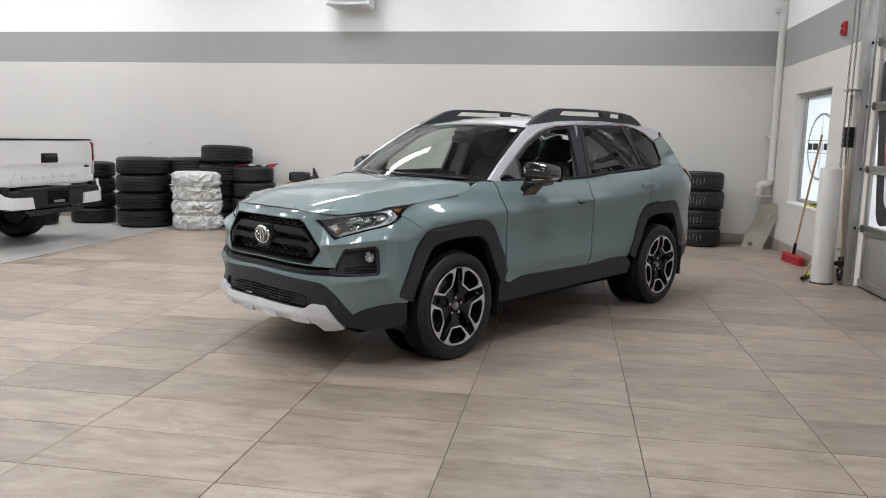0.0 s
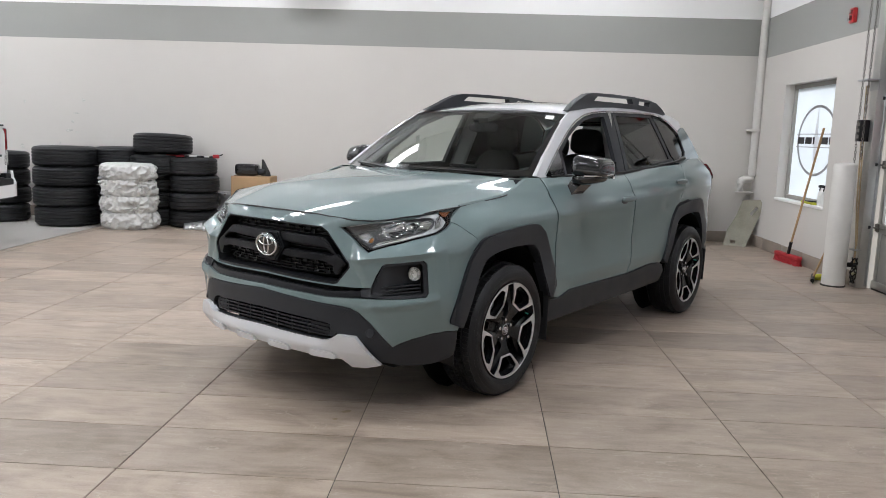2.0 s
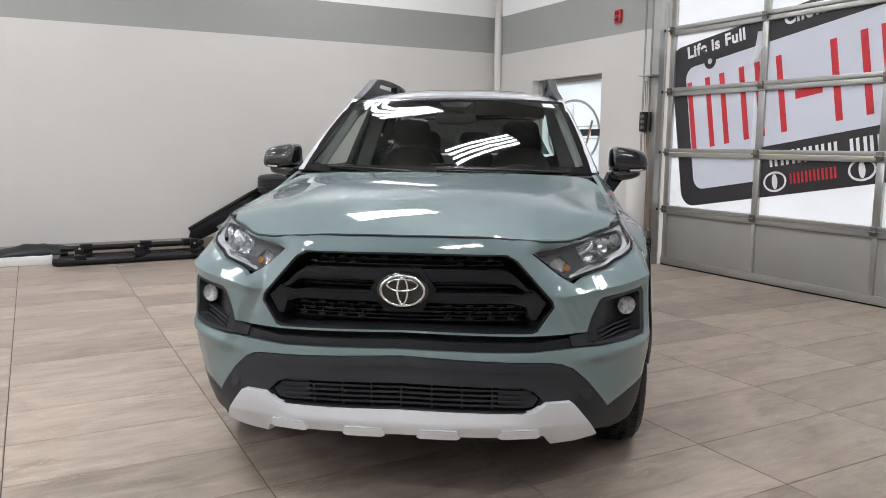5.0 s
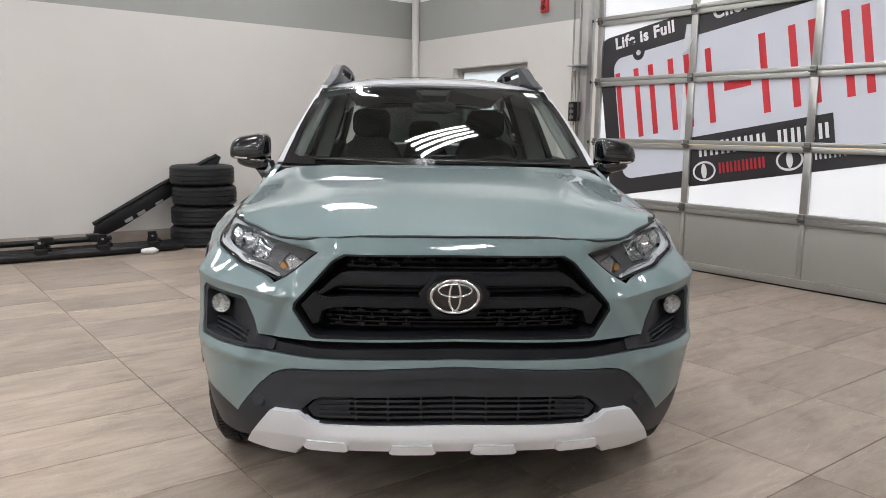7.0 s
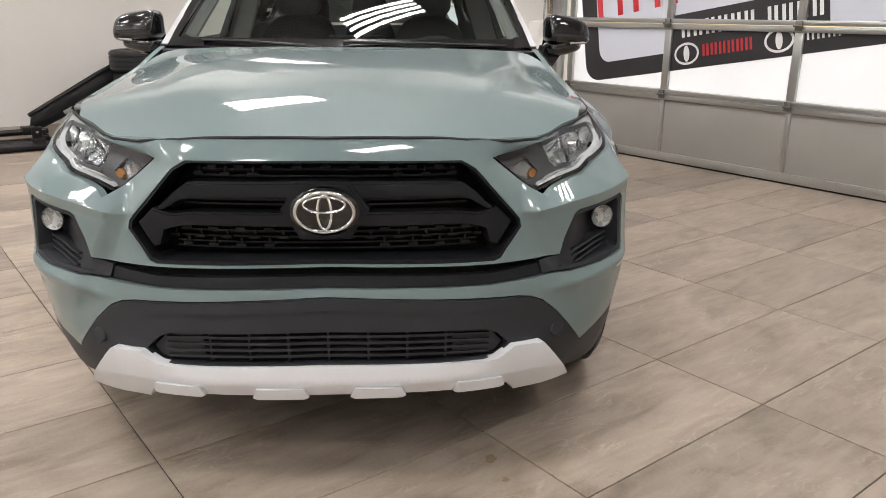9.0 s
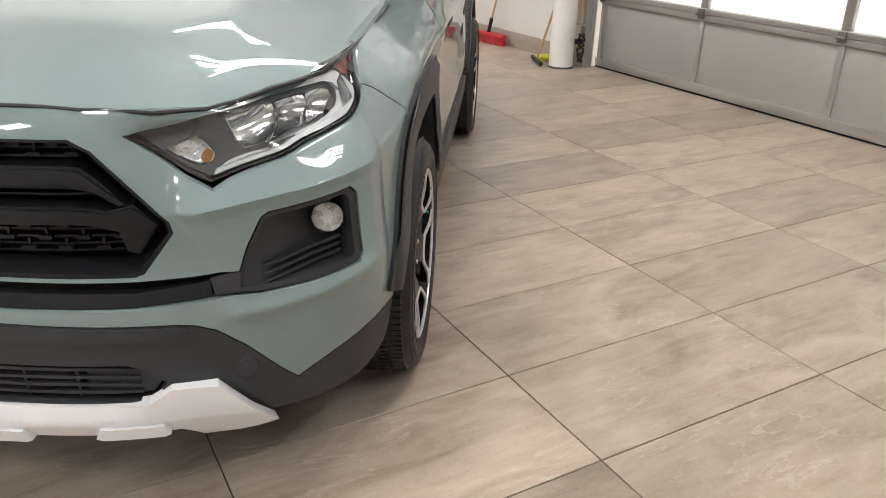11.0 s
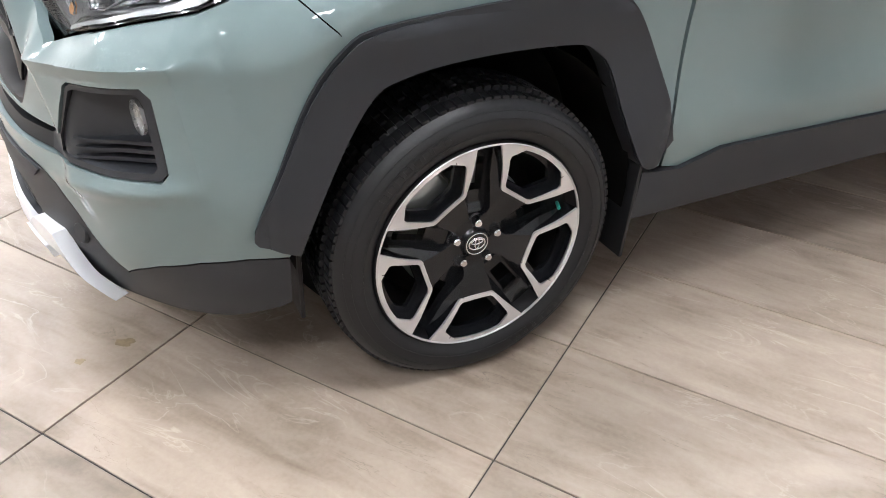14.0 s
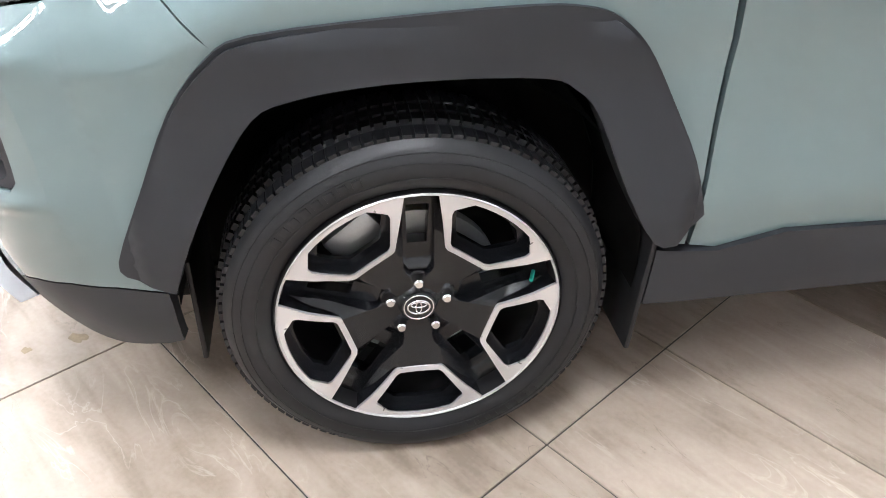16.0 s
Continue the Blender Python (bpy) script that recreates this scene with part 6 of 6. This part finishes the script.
for q, (a, z) in enumerate(((3.95, .62), (4.25, .42), (4.05, .22))):
    c = Vector((.31 * math.cos(a), .31 * math.sin(a) * .80, z))
    kn = blob(c.x, c.y, c.z, .028, .022, .022, .8, 12, 8)
    part("knot", kn, BAG, bagt)
    for d in (-1, 1):
        part("tie_end", tube([c, c + Vector((.05 * d, -.015, .015)), c + Vector((.10 * d, .01, .035 * d))], .008, 6, flat=(.02, .006)), BAG, bagt)
part("knot", blob(-.34, -.10, .66, .05, .02, .018, .8, 12, 8), BAG, bagt)

# ---- cartons with a spare mirror on top ----
for k, (dx, z0, rz) in enumerate(((0, 0, 0), (.012, .358, 1.2))):
    bx = thing("cardboard_box", "brown cardboard carton with red print stacked by the wall", "box", pose(-2.685 + dx, 6.88, z0, 0, 0, rz), "cartons")
    part("carton", box(-.275, -.19, 0, .275, .19, .355, .004), CARD, bx)
    part("tape", box(-.2755, -.03, .3553, .2755, .03, .3563), CARD, bx)
    part("flap_seam", box(-.274, -.1905, .005, -.268, .1905, .352, .0005), CARD, bx)
    part("printed_bar", box(-.115, -.1915, .115, .125, -.1902, .145), CARD_INK, bx, smooth=0)
    for j in range(6):
        part("printed_bar", box(-.045 + .028 * j, -.1915, .160, -.024 + .028 * j, -.1902, .190), CARD_INK, bx, smooth=0)
    part("printed_ring", lathe([(.026, 0), (.026, .001), (.019, .001), (.019, 0)], 24, close=True, m=Matrix.Translation((-.085, -.1903, .175)) @ pose(0, 0, 0, 90, 0, 0)), CARD_INK, bx)
    if k == 0:
        part("torn_label", blob(-.11, -.191, .255, .045, .002, .010, .8, 12, 6), PAPER, bx)
mir = thing("spare_mirror", "black spare door mirror lying on a carton", "car mirror", pose(-2.765, 6.84, .714))
part("housing", blob(.01, 0, .088, .165, .10, .083, .38), GLOSS_BLACK, mir)
part("arm", blob(.20, .02, .06, .07, .06, .045, .7), BLACK_PLASTIC, mir)
part("mount_plate", sheet([(.20, .004), (.335, .004), (.325, .06), (.235, .235), (.215, .235)], lambda x, z, o: (x, .02 + o, z), .05, lip=.018, back=True), GLOSS_BLACK, mir)

# ---- bent sheet-metal covers on the floor ----
for x, y, rz, sc in ((-2.80, 6.38, 22, 1.0), (-3.12, 6.34, 14, .8)):
    sh = thing("metal_cover", "bent bright aluminium heat cover lying on the floor", "metal cover", pose(x, y, .004, 0, 0, rz), "metal covers")
    bm = None
    rows_ = [[(sc * u, sc * (-.13 + .26 * k / 10), sc * (.005 + (.15 - .10 * abs(u)) * math.sin(math.pi * k / 10) ** .8 * (1 + .3 * u))) for k in range(11)] for u in np.linspace(-.42, .42, 12)]
    me_b = strip([[tuple(float(c) for c in p) for p in r] for r in rows_])
    ob = part("cover", me_b, SHEET_METAL, sh)
    so = ob.modifiers.new("thick", "SOLIDIFY")
    so.thickness = .004

# ---- jug, flat white box with black sheet ----
jug = thing("plastic_jug", "white plastic jug with a dark cap", "jug", pose(-2.16, 6.60, 0, 0, 0, -12))
part("bottle", blob(0, 0, .105, .075, .052, .106, .42), WHITE_PLASTIC, jug)
part("shoulder", lathe([(.062, .18), (.05, .215), (.022, .235), (.02, .25), (0, .25)], 24, m=Matrix.Diagonal((1, .75, 1, 1))), WHITE_PLASTIC, jug)
part("cap", lathe([(0, .272), (.024, .272), (.026, .268), (.026, .246), (0, .246)], 20), SATIN_BLACK, jug)
part("jug_handle", tube([(.03, 0, .235), (.065, 0, .225), (.078, 0, .18), (.07, 0, .12)], .012, 8), WHITE_PLASTIC, jug)
part("label_plate", box(-.05, -.0535, .045, .045, -.0515, .15, .001), PAPER, jug)
wb = thing("flat_carton", "flat white carton lying by the wall", "box", pose(-1.80, 6.82, 0, 0, 0, -2))
part("carton", box(-.31, -.17, 0, .31, .17, .092, .004), WHITE_PLASTIC, wb)
part("carton_end", box(.311, -.165, .004, .330, .165, .10, .003), WHITE_PLASTIC, wb)
cov = thing("black_cover", "folded black rubber sheet on a flat carton", "rubber sheet", pose(-1.78, 6.83, .092))
rows_ = [[(u, v, .004 + (.075 + .035 * math.sin(5 * u + 1)) * math.sin(math.pi * (v + .16) / .32) ** .7 * (.45 + .55 * smooth(-.45, .15, u)) + .012 * noise.noise(Vector((u * 9, v * 9, 0)))) for v in np.linspace(-.16, .16, 14)] for u in np.linspace(-.42, .46, 30)]
ob = part("sheet", strip([[tuple(float(c) for c in p) for p in r] for r in rows_]), BLACK_RUBBER, cov)
ob.modifiers.new("thick", "SOLIDIFY").thickness = .006

# ---- running boards and a long trim leaning on the wall ----
boards = [(-.36, 6.42, .045, 0), (-.30, 6.56, .05, 1.5), (-.28, 6.70, .055, -1)]
for k, (cx_, y, z, rz) in enumerate(boards):
    rb = thing("running_board", "black tubular running board lying on the floor", "running board", pose(cx_, y, 0, 0, 0, rz), "running boards")
    part("tube_bar", tube([(-1.10, .03, .045), (-1.06, 0, .045), (1.06, 0, .045), (1.10, .03, .045)], .042, 16), SATIN_BLACK, rb)
    for u in (-.86, -.28, .30, .80):
        brk = part("bracket", box(u - .055, -.05, .07, u + .055, .06, .115, .006), SATIN_BLACK, rb)
        part("bracket_ear", box(u - .045, .03, .10, u + .045, .05, .17 + .05 * (k == 0 and u > .2), .006), SATIN_BLACK, brk)
        part("bolt", tube([(u, .02, .172), (u, .06, .172)], .012, 8), GALV, brk)
top = thing("running_board", "black running board lying across the others", "running board", pose(-.55, 6.62, .12, 0, 0, 2), "running boards")
part("tube_bar", tube([(-.85, 0, .04), (.62, 0, .035)], .03, 14), SATIN_BLACK, top)
for u in (-.6, 0, .45):
    part("bracket", box(u - .06, -.055, .01, u + .06, .055, .085, .006), SATIN_BLACK, top)
bagp = thing("parts_bag", "small clear plastic bag of bolts", "bag", pose(.37, 6.33, 0))
bm = blob(0, 0, .03, .09, .06, .034, .8, 20, 10)
for v in bm.verts:
    v.co += Vector((1, 1, .4)) * .012 * noise.noise(v.co * 25)
part("pouch", bm, WHITE_PLASTIC, bagp)
ob = thing("bed_rail_trim", "long black plastic trim leaning against the wall", "plastic trim", pose(-.03, 6.98, .165, 0, -27.2, 0) @ Matrix.Diagonal((.95, 1, 1.05, 1)))
part("channel", sheet([(0, 0), (.06, -.07), (.30, -.085), (1.62, -.02), (1.74, .06), (1.72, .09), (1.60, .12), (.30, .10), (.08, .08)], lambda u, v, o: (u, -.035 * (1 - (v / .13) ** 2) - o * .6 + .0 , v), .05, lip=.05), SATIN_BLACK, ob)
part("upper_flange", tube([(.05, -.03, .09), (.9, -.05, .118), (1.70, -.03, .10)], .02, 10), SATIN_BLACK, ob)
for u in (.36, .52, .76, 1.0, 1.18):
    part("label_plate", box(u, -.052, -.062, u + .10, -.046, -.028, .001), GALV, ob)

# ---- bollard, broom, squeegee, rag ----
bo = thing("bollard", "round pale painted steel bollard by the door", "bollard", pose(4.10, 3.985, 0))
part("post", lathe([(.108, 0), (.108, 1.19), (.100, 1.215), (.075, 1.228), (0, 1.232)], 40), BOLLARD_PAINT, bo)
part("foot_seal", lathe([(.108, .0), (.116, .0), (.114, .012), (.108, .016)], 40), GROUT, bo)
br = thing("push_broom", "red push broom with wooden handle leaning on the wall", "broom", pose(4.18, 5.36, 0))
head = part("broom_head", box(-.035, -.27, .075, .035, .27, .115, .01, m=pose(0, 0, 0, 0, 0, 6)), RED_BRISTLE, br, "red broom head")
bm = None
for k in range(26):
    for q in range(3):
        yy = -.262 + .021 * k
        m = pose(0, 0, 0, 0, 0, 6)
        bm = tube([m @ Vector((-.02 + .02 * q, yy, .078)), m @ Vector((-.034 + .034 * q + random.uniform(-.006, .006), yy + random.uniform(-.006, .006), .002))], .006, 5, bm)
part("bristle_tuft", bm, RED_BRISTLE, br)
part("broom_handle", tube([(0, .0, .11), (.085, -.42, 1.58)], .0125, 12), WOOD, br, "worn wooden handle")
part("socket", tube([(0, .0, .10), (.006, -.045, .26)], .019, 12), SATIN_BLACK, br)
sq = thing("squeegee", "floor squeegee with wooden handle leaning on the wall", "squeegee", pose(4.0, 4.22, 0, 0, 0, -8))
part("blade_holder", tube([(-.05, -.18, .03), (.05, .18, .03)], .02, 8), SATIN_BLACK, sq)
part("blade", box(-.004, -.19, .001, .004, .19, .03, m=pose(0, 0, 0, 0, 0, -15)), BLACK_RUBBER, sq)
part("squeegee_handle", tube([(0, 0, .03), (.245, .06, .70)], .011, 10), WOOD, sq)
rg = thing("rag", "crumpled yellow rag on the floor", "rag", pose(4.12, 4.30, 0))
bm = blob(0, 0, .025, .09, .07, .035, .8, 28, 14)
for v in bm.verts:
    v.co += Vector((1, 1, .6)) * .022 * noise.noise(v.co * 22)
    v.co.z = max(v.co.z, .001)
part("cloth", bm, RAG, rg)

# ---- stained panel leaning in the corner ----
lp = thing("stained_panel", "mud-stained plastic undertray leaning against the wall", "undertray", pose(4.02, 6.72, 0, 0, 0, -28))
outl = [(-.17, .0), (.12, .0), (.14, .10), (.20, .30), (.30, .58), (.24, .66), (.02, .64), (-.06, .40), (-.15, .22)]
ob = part("tray", sheet(outl, lambda u, v, o: (u, .20 * v + .06 * math.sin(v * 6) - o, v * .97), .05, [[(.12, .46), (.20, .56), (.22, .53), (.14, .43)], [(-.08, .03), (-.02, .03), (-.03, .08), (-.09, .08)]], .008, back=True), WORN_PANEL, lp)

# ---- chain hoist at the door ----
ch = thing("door_chain", "hanging steel hoist chain of the garage door", "chain")
n_l = 0
for cxx, cyy, z0, z1 in ((4.20, 4.03, 1.24, CEIL - .4), (4.215, 3.945, 1.28, CEIL - .4)):
    z, link = z0, bmesh.new()
    while z < min(z1, 4.6):
        s_ = n_l % 2
        pts_ = [(cxx + (.010 * math.cos(a) if s_ else 0), cyy + (0 if s_ else .010 * math.cos(a)), z + .019 * math.sin(a)) for a in [2 * math.pi * k / 8 for k in range(8)]]
        tube(pts_, .0032, 5, link, True)
        z += .031
        n_l += 1
    part("chain", link, CHAIN_STEEL, ch, "dark steel chain")
kp = part("chain_keeper", box(4.20, 3.985, 1.44, 4.295, 4.075, 1.65, .006), SATIN_BLACK, ch, "black chain keeper box")
for z in (1.47, 1.53, 1.59):
    part("keeper_slot", box(4.197, 4.0, z, 4.2, 4.06, z + .03), CHAIN_STEEL, kp)
part("bracket", box(4.17, 3.88, 2.02, 4.30, 4.08, 2.035, .002), GALV, ch)
part("bracket_web", box(4.285, 3.90, 1.93, 4.298, 4.06, 2.02, .002), GALV, ch)
rp = thing("pull_rope", "looped hemp pull rope beside the garage door", "rope")
part("rope_strand", tube([(4.25, 4.055, 1.98), (4.245, 4.03, 1.4), (4.25, 3.985, .8), (4.26, 3.935, .42), (4.25, 3.91, .25)], .008, 8), ROPE, rp)
part("rope_strand", tube([(4.26, 4.04, 1.98), (4.26, 4.01, 1.3), (4.262, 3.965, .75), (4.265, 3.93, .42)], .007, 8), ROPE, rp)
cb_ = thing("cable_bundle", "tangled dark cables and seal at the door foot", "cable")
for k in range(5):
    a0 = random.uniform(0, 6)
    part("cable", tube([(4.25 + .02 * math.sin(a0 + j), 3.905 + .035 * math.cos(a0 + 1.7 * j), .30 - .05 * j) for j in range(6)], .007, 6), SATIN_BLACK, cb_)
part("sensor", box(4.18, 3.94, .20, 4.29, 3.98, .245, .006), SATIN_BLACK, cb_)
part("sensor_arm", box(4.22, 3.89, .37, 4.30, 3.98, .385, .003), GALV, cb_)

# ---- fire alarm, spray bottles ----
al = thing("fire_alarm", "small red fire alarm strobe on the wall", "fire alarm", pose(XR, 4.565, 2.72))
part("base", box(-.045, -.05, -.075, 0, .05, .075, .01), ALARM_RED, al)
part("strobe", box(-.065, -.03, -.05, -.045, .03, .0, .008), LENS, al)
part("horn", box(-.052, -.03, .015, -.045, .03, .055, .003), RED_LENS, al)
for yy in (4.93, 5.03):
    sp = thing("spray_bottle", "white spray bottle with dark trigger on the sill", "spray bottle", pose(XR + .05, yy, WIN[2] + .002, 0, 0, 20), "spray bottles")
    part("bottle", lathe([(0, 0), (.038, 0), (.040, .01), (.040, .13), (.030, .165), (.014, .185), (.014, .205)], 20), WHITE_PLASTIC, sp)
    part("trigger", box(-.045, -.011, .205, .022, .011, .235, .006), SATIN_BLACK, sp)
    part("trigger", tube([(-.025, 0, .205), (-.03, 0, .165)], .006, 6), SATIN_BLACK, sp)
    part("label_plate", lathe([(.0408, .03), (.0408, .11)], 20), PAPER, sp)
tr = thing("yellow_tray", "low yellow and black tray on the sill", "tray", pose(XR + .05, 5.28, WIN[2] + .002))
part("tray", box(-.05, -.17, 0, .05, .17, .025, .006), RAG, tr)
part("pad", box(-.04, -.10, .025, .04, .08, .04, .006), SATIN_BLACK, tr)

# ---- pickup truck in the next bay ----
truck = thing("pickup_truck", "white pickup truck parked with its tailgate to the room", "truck", pose(-5.05, 5.02, 0, 0, 0, 89))
# own frame: x to the truck's right edge (0) and negative across, y forward
TW = 1.86
TM = -TW / 2
tg = part("tailgate", sheet([(-TW + .09, .755), (-.09, .755), (-.085, 1.315), (-TW + .085, 1.315)], lambda x, z, o: (x, -.022 * smooth(1.265, 1.235, z) + .014 * smooth(1.02, .97, z) - o, z), .035, lip=.05), TRUCK_WHITE, truck, "white tailgate")
part("tailgate_cap", box(-TW + .08, -.016, 1.31, -.08, .06, 1.33, .006), SATIN_BLACK, tg)
part("raised_panel", sheet([(-TW + .12, .775), (-.12, .775), (-.15, .815), (-.27, .84), (-.34, .925), (-TW + .34, .925), (-TW + .27, .84), (-TW + .15, .815)], lambda x, z, o: (x, -.020 - o, z), .05, lip=.03), TRUCK_WHITE, tg)
for k in range(6):
    x = TM + .45 - .18 * k
    part("embossed_bar", box(x - .055, -.025, .845, x + .055, -.018, .895, .003), TRUCK_WHITE, tg)
hd_ = part("handle_recess", box(TM - .155, -.032, 1.03, TM + .155, -.005, 1.155, .018), SATIN_BLACK, tg)
part("latch", box(TM - .12, -.042, 1.09, TM + .12, -.028, 1.135, .010), GLOSS_BLACK, hd_)
part("badge_plate", box(-.25, -.026, .96, -.16, -.016, .985, .002), SATIN_BLACK, tg)
part("bed_side", sheet([(.02, .72), (2.3, .72), (2.3, 1.32), (.02, 1.32)], lambda y, z, o: (-.02 + .02 * math.sin((z - .68) * 4.5) + o, y, z), .12, lip=.06), TRUCK_WHITE, truck)
part("bed_side", sheet([(.02, .72), (2.3, .72), (2.3, 1.32), (.02, 1.32)], lambda y, z, o: (-TW + .02 - .02 * math.sin((z - .68) * 4.5) - o, y, z), .12, lip=.06), TRUCK_WHITE, truck)
for x0 in (-.080, -TW + .004):
    tl = part("tail_lamp", box(x0, -.008, 1.03, x0 + .076, .20, 1.29, .025), RED_LENS, truck, "dark red tail lamp")
    part("reverse_lamp", box(x0 + .002, -.006, .86, x0 + .074, .18, 1.03, .02), FOG_BOWL, tl)
bmp = part("rear_bumper", box(-TW + .10, -.125, .485, -.10, -.005, .715, .025), BLACK_RUBBER, truck, "black bumper step")
part("step_pad", box(-TW + .30, -.140, .705, -.30, -.02, .735, .006), BLACK_RUBBER, bmp)
part("lower_panel", sheet([(-TW + .36, .47), (-.36, .47), (-.47, .40), (-TW + .47, .40)], lambda x, z, o: (x, -.125 + .5 * (.47 - z) - o, z), .08, lip=.03), BLACK_RUBBER, bmp)

def corner_skin(u, z, o):
    """Round the bumper's corner: straight across, a bend, then along the side."""
    r, c = .16, u + .15
    if c <= 0:
        return (u, -.150 - o, z)
    a = min(c / r, math.pi / 2)
    run = max(0, c - r * math.pi / 2)
    return (-.15 + (r + o) * math.sin(a), .010 - (r + o) * math.cos(a) + run, z)

for mir in (0, 1):
    skin_ = (lambda u, z, o: (-TW - corner_skin(u, z, o)[0], *corner_skin(u, z, o)[1:])) if mir else corner_skin
    crn = part("bumper_corner", sheet([(-.47, .495), (-.10, .505), (.10, .53), (.30, .57), (.30, .77), (.16, .80), (.045, .795), (.03, .71), (-.03, .665), (-.12, .645), (-.44, .635)], skin_, .03, lip=.035), TRUCK_WHITE, bmp, "white painted bumper corner")
    x0 = -TW + .07 if mir else -.17
    part("corner_backing", box(x0, -.075, .52, x0 + .10, .02, .77, .02), BLACK_RUBBER, crn)
part("number_plate_recess", box(TM - .20, -.132, .53, TM + .20, -.122, .69, .006), DARK_VOID, bmp)
part("plate_lamp", box(TM - .10, -.140, .545, TM + .10, -.130, .575, .004), GALV, bmp)
part("hitch", box(TM - .05, -.10, .36, TM + .05, .2, .44, .01), SATIN_BLACK, truck)
part("chassis", box(-TW + .25, .05, .44, -.25, 5.2, .70, .02), DARK_VOID, truck)
part("spare_tyre", lathe([(.20, -.09), (.36, -.09), (.38, -.05), (.38, .05), (.36, .09), (.20, .09)], 32, close=True, m=pose(TM, .52, .52)), BLACK_RUBBER, truck)
part("bed_floor", box(-TW + .04, .05, .78, -.04, 2.25, .82, .01), SATIN_BLACK, truck)
part("cab", sheet([(2.32, .62), (5.35, .62), (5.35, 1.05), (4.4, 1.15), (3.95, 1.75), (2.55, 1.78), (2.38, 1.25)], lambda y, z, o: (-.02 + o, y, z), .2, lip=TW - .04, back=True), TRUCK_WHITE, truck)
part("cab_window", box(-TW + .16, 2.30, 1.30, -.16, 2.40, 1.66, .02), TINT, truck)
for x, y in ((-.38, .92), (-TW + .38, .92), (-.38, 4.15), (-TW + .38, 4.15)):
    wh = new("wheel")
    wh.parent = truck
    wh.matrix_basis = pose(x, y, .385, 0, 90, 0)
    to = new("tyre", TYRE_L)
    to.parent = wh
    part("rim", lathe([(.0, .06), (.06, .07), (.16, .05), (.20, .09), (.225, .10), (.215, .02), (.20, -.08), (0, -.05)], 36), SATIN_BLACK, wh)
part("exhaust", tube([(-.42, .16, .48), (-.40, -.02, .46)], .035, 12), GALV, truck)

# ---- scuffs and flaked paint on the back wall ----
for cx_, cz_s, w_, h_ in ((-5.37, 1.51, .07, .02), (-5.47, 1.26, .11, .035), (-6.19, 1.02, .05, .06), (-5.24, 1.70, .04, .05), (-5.62, 1.07, .04, .04), (-5.42, 1.39, .03, .05), (-5.36, 1.24, .05, .015), (-6.12, 1.66, .03, .05)):
    ring_ = [(cx_ + w_ * (.6 + .7 * noise.noise(Vector((k * 1.3, cx_ * 9, 2)))) * math.cos(k * .628), cz_s + h_ * (.6 + .7 * noise.noise(Vector((k * 1.1, 5, cz_s * 9)))) * math.sin(k * .628)) for k in range(10)]
    part("scuff_mark", sheet(ring_, lambda u, v, o: (u, YB - .0025 - o * 0, v), .03, lip=.0), SCUFF, bpy.data.objects["wall_north"], "flaked grey scuff")

# ---- dried drips on the tiles by the front of the car ----
DRIED = mat("dried_coffee_stain", (.22, .165, .095), rough=.45, vary=.3, scale=60, grain=200)
for k, (sx, sy, a, b_, mt) in enumerate(((-.125, -.246, .022, .012, DRIED), (-.086, -.138, .040, .022, DRIED))):
    rim_ = []
    for i in range(16):
        an = 2 * math.pi * i / 16
        q = .72 + .55 * noise.noise(Vector((math.cos(an) * 1.6 + 9 * k, math.sin(an) * 1.6, 3.1)))
        rim_.append((sx + a * q * math.cos(an) * .8 - b_ * q * math.sin(an) * .4, sy + b_ * q * math.sin(an) + a * q * math.cos(an) * .35))
    part("floor_stain", sheet(rim_, lambda u, v, o: (u, v, .0012 + o * .2), .02, lip=0), mt, floor, "dried brown drip")

# ---- heater hung high on the back wall ----
hu = thing("unit_heater", "pale grey wall-hung heater with louvred front", "heater", pose(-1.96, 6.92, 3.37))
part("casing", box(-.32, -.20, 0, .32, .20, .56, .02), WHITE_PLASTIC, hu)
part("rim", box(-.33, -.215, .0, .33, -.195, .035, .006), GALV, hu)
for k in range(9):
    part("louvre", box(-.29, -.222, .075 + .052 * k, .29, -.198, .085 + .052 * k, .003), GALV, hu)
for sx in (-.24, .24):
    part("bracket", box(sx - .02, .18, .10, sx + .02, .228, .50, .004), GALV, hu)

# ---- floor tiles, each one a piece ----
nx0, nx1 = math.floor(SPLIT / TL), math.floor((XR + .12) / TL)
ny0, ny1 = math.floor(YF / TS), math.floor(YB / TS)
shared = {}
for i in range(nx0, nx1 + 1):
    for j in range(ny0, ny1 + 1):
        x0, x1 = max(i * TL, SPLIT + .008), min((i + 1) * TL, XR + .12 if OP_Y0 < (j + .5) * TS < OP_Y1 else XR)
        y0, y1 = max(j * TS, YF), min((j + 1) * TS, YB)
        w, h = round(x1 - x0, 4), round(y1 - y0, 4)
        if w < .02 or h < .02:
            continue
        if (w, h) not in shared:
            g = .0021
            shared[(w, h)] = finish(box(-w / 2 + g, -h / 2 + g, -.010, w / 2 - g, h / 2 - g, 0, .0012, seg=1), "tile", TILE, 30)
        ob = new("tile", shared[(w, h)])
        ob.parent = floor
        flip = random.choice((0, 180)) if (w, h) == (round(TL, 4), round(TS, 4)) else 0
        ob.matrix_basis = pose((x0 + x1) / 2, (y0 + y1) / 2, random.uniform(-.0004, .0004), 0, 0, flip)
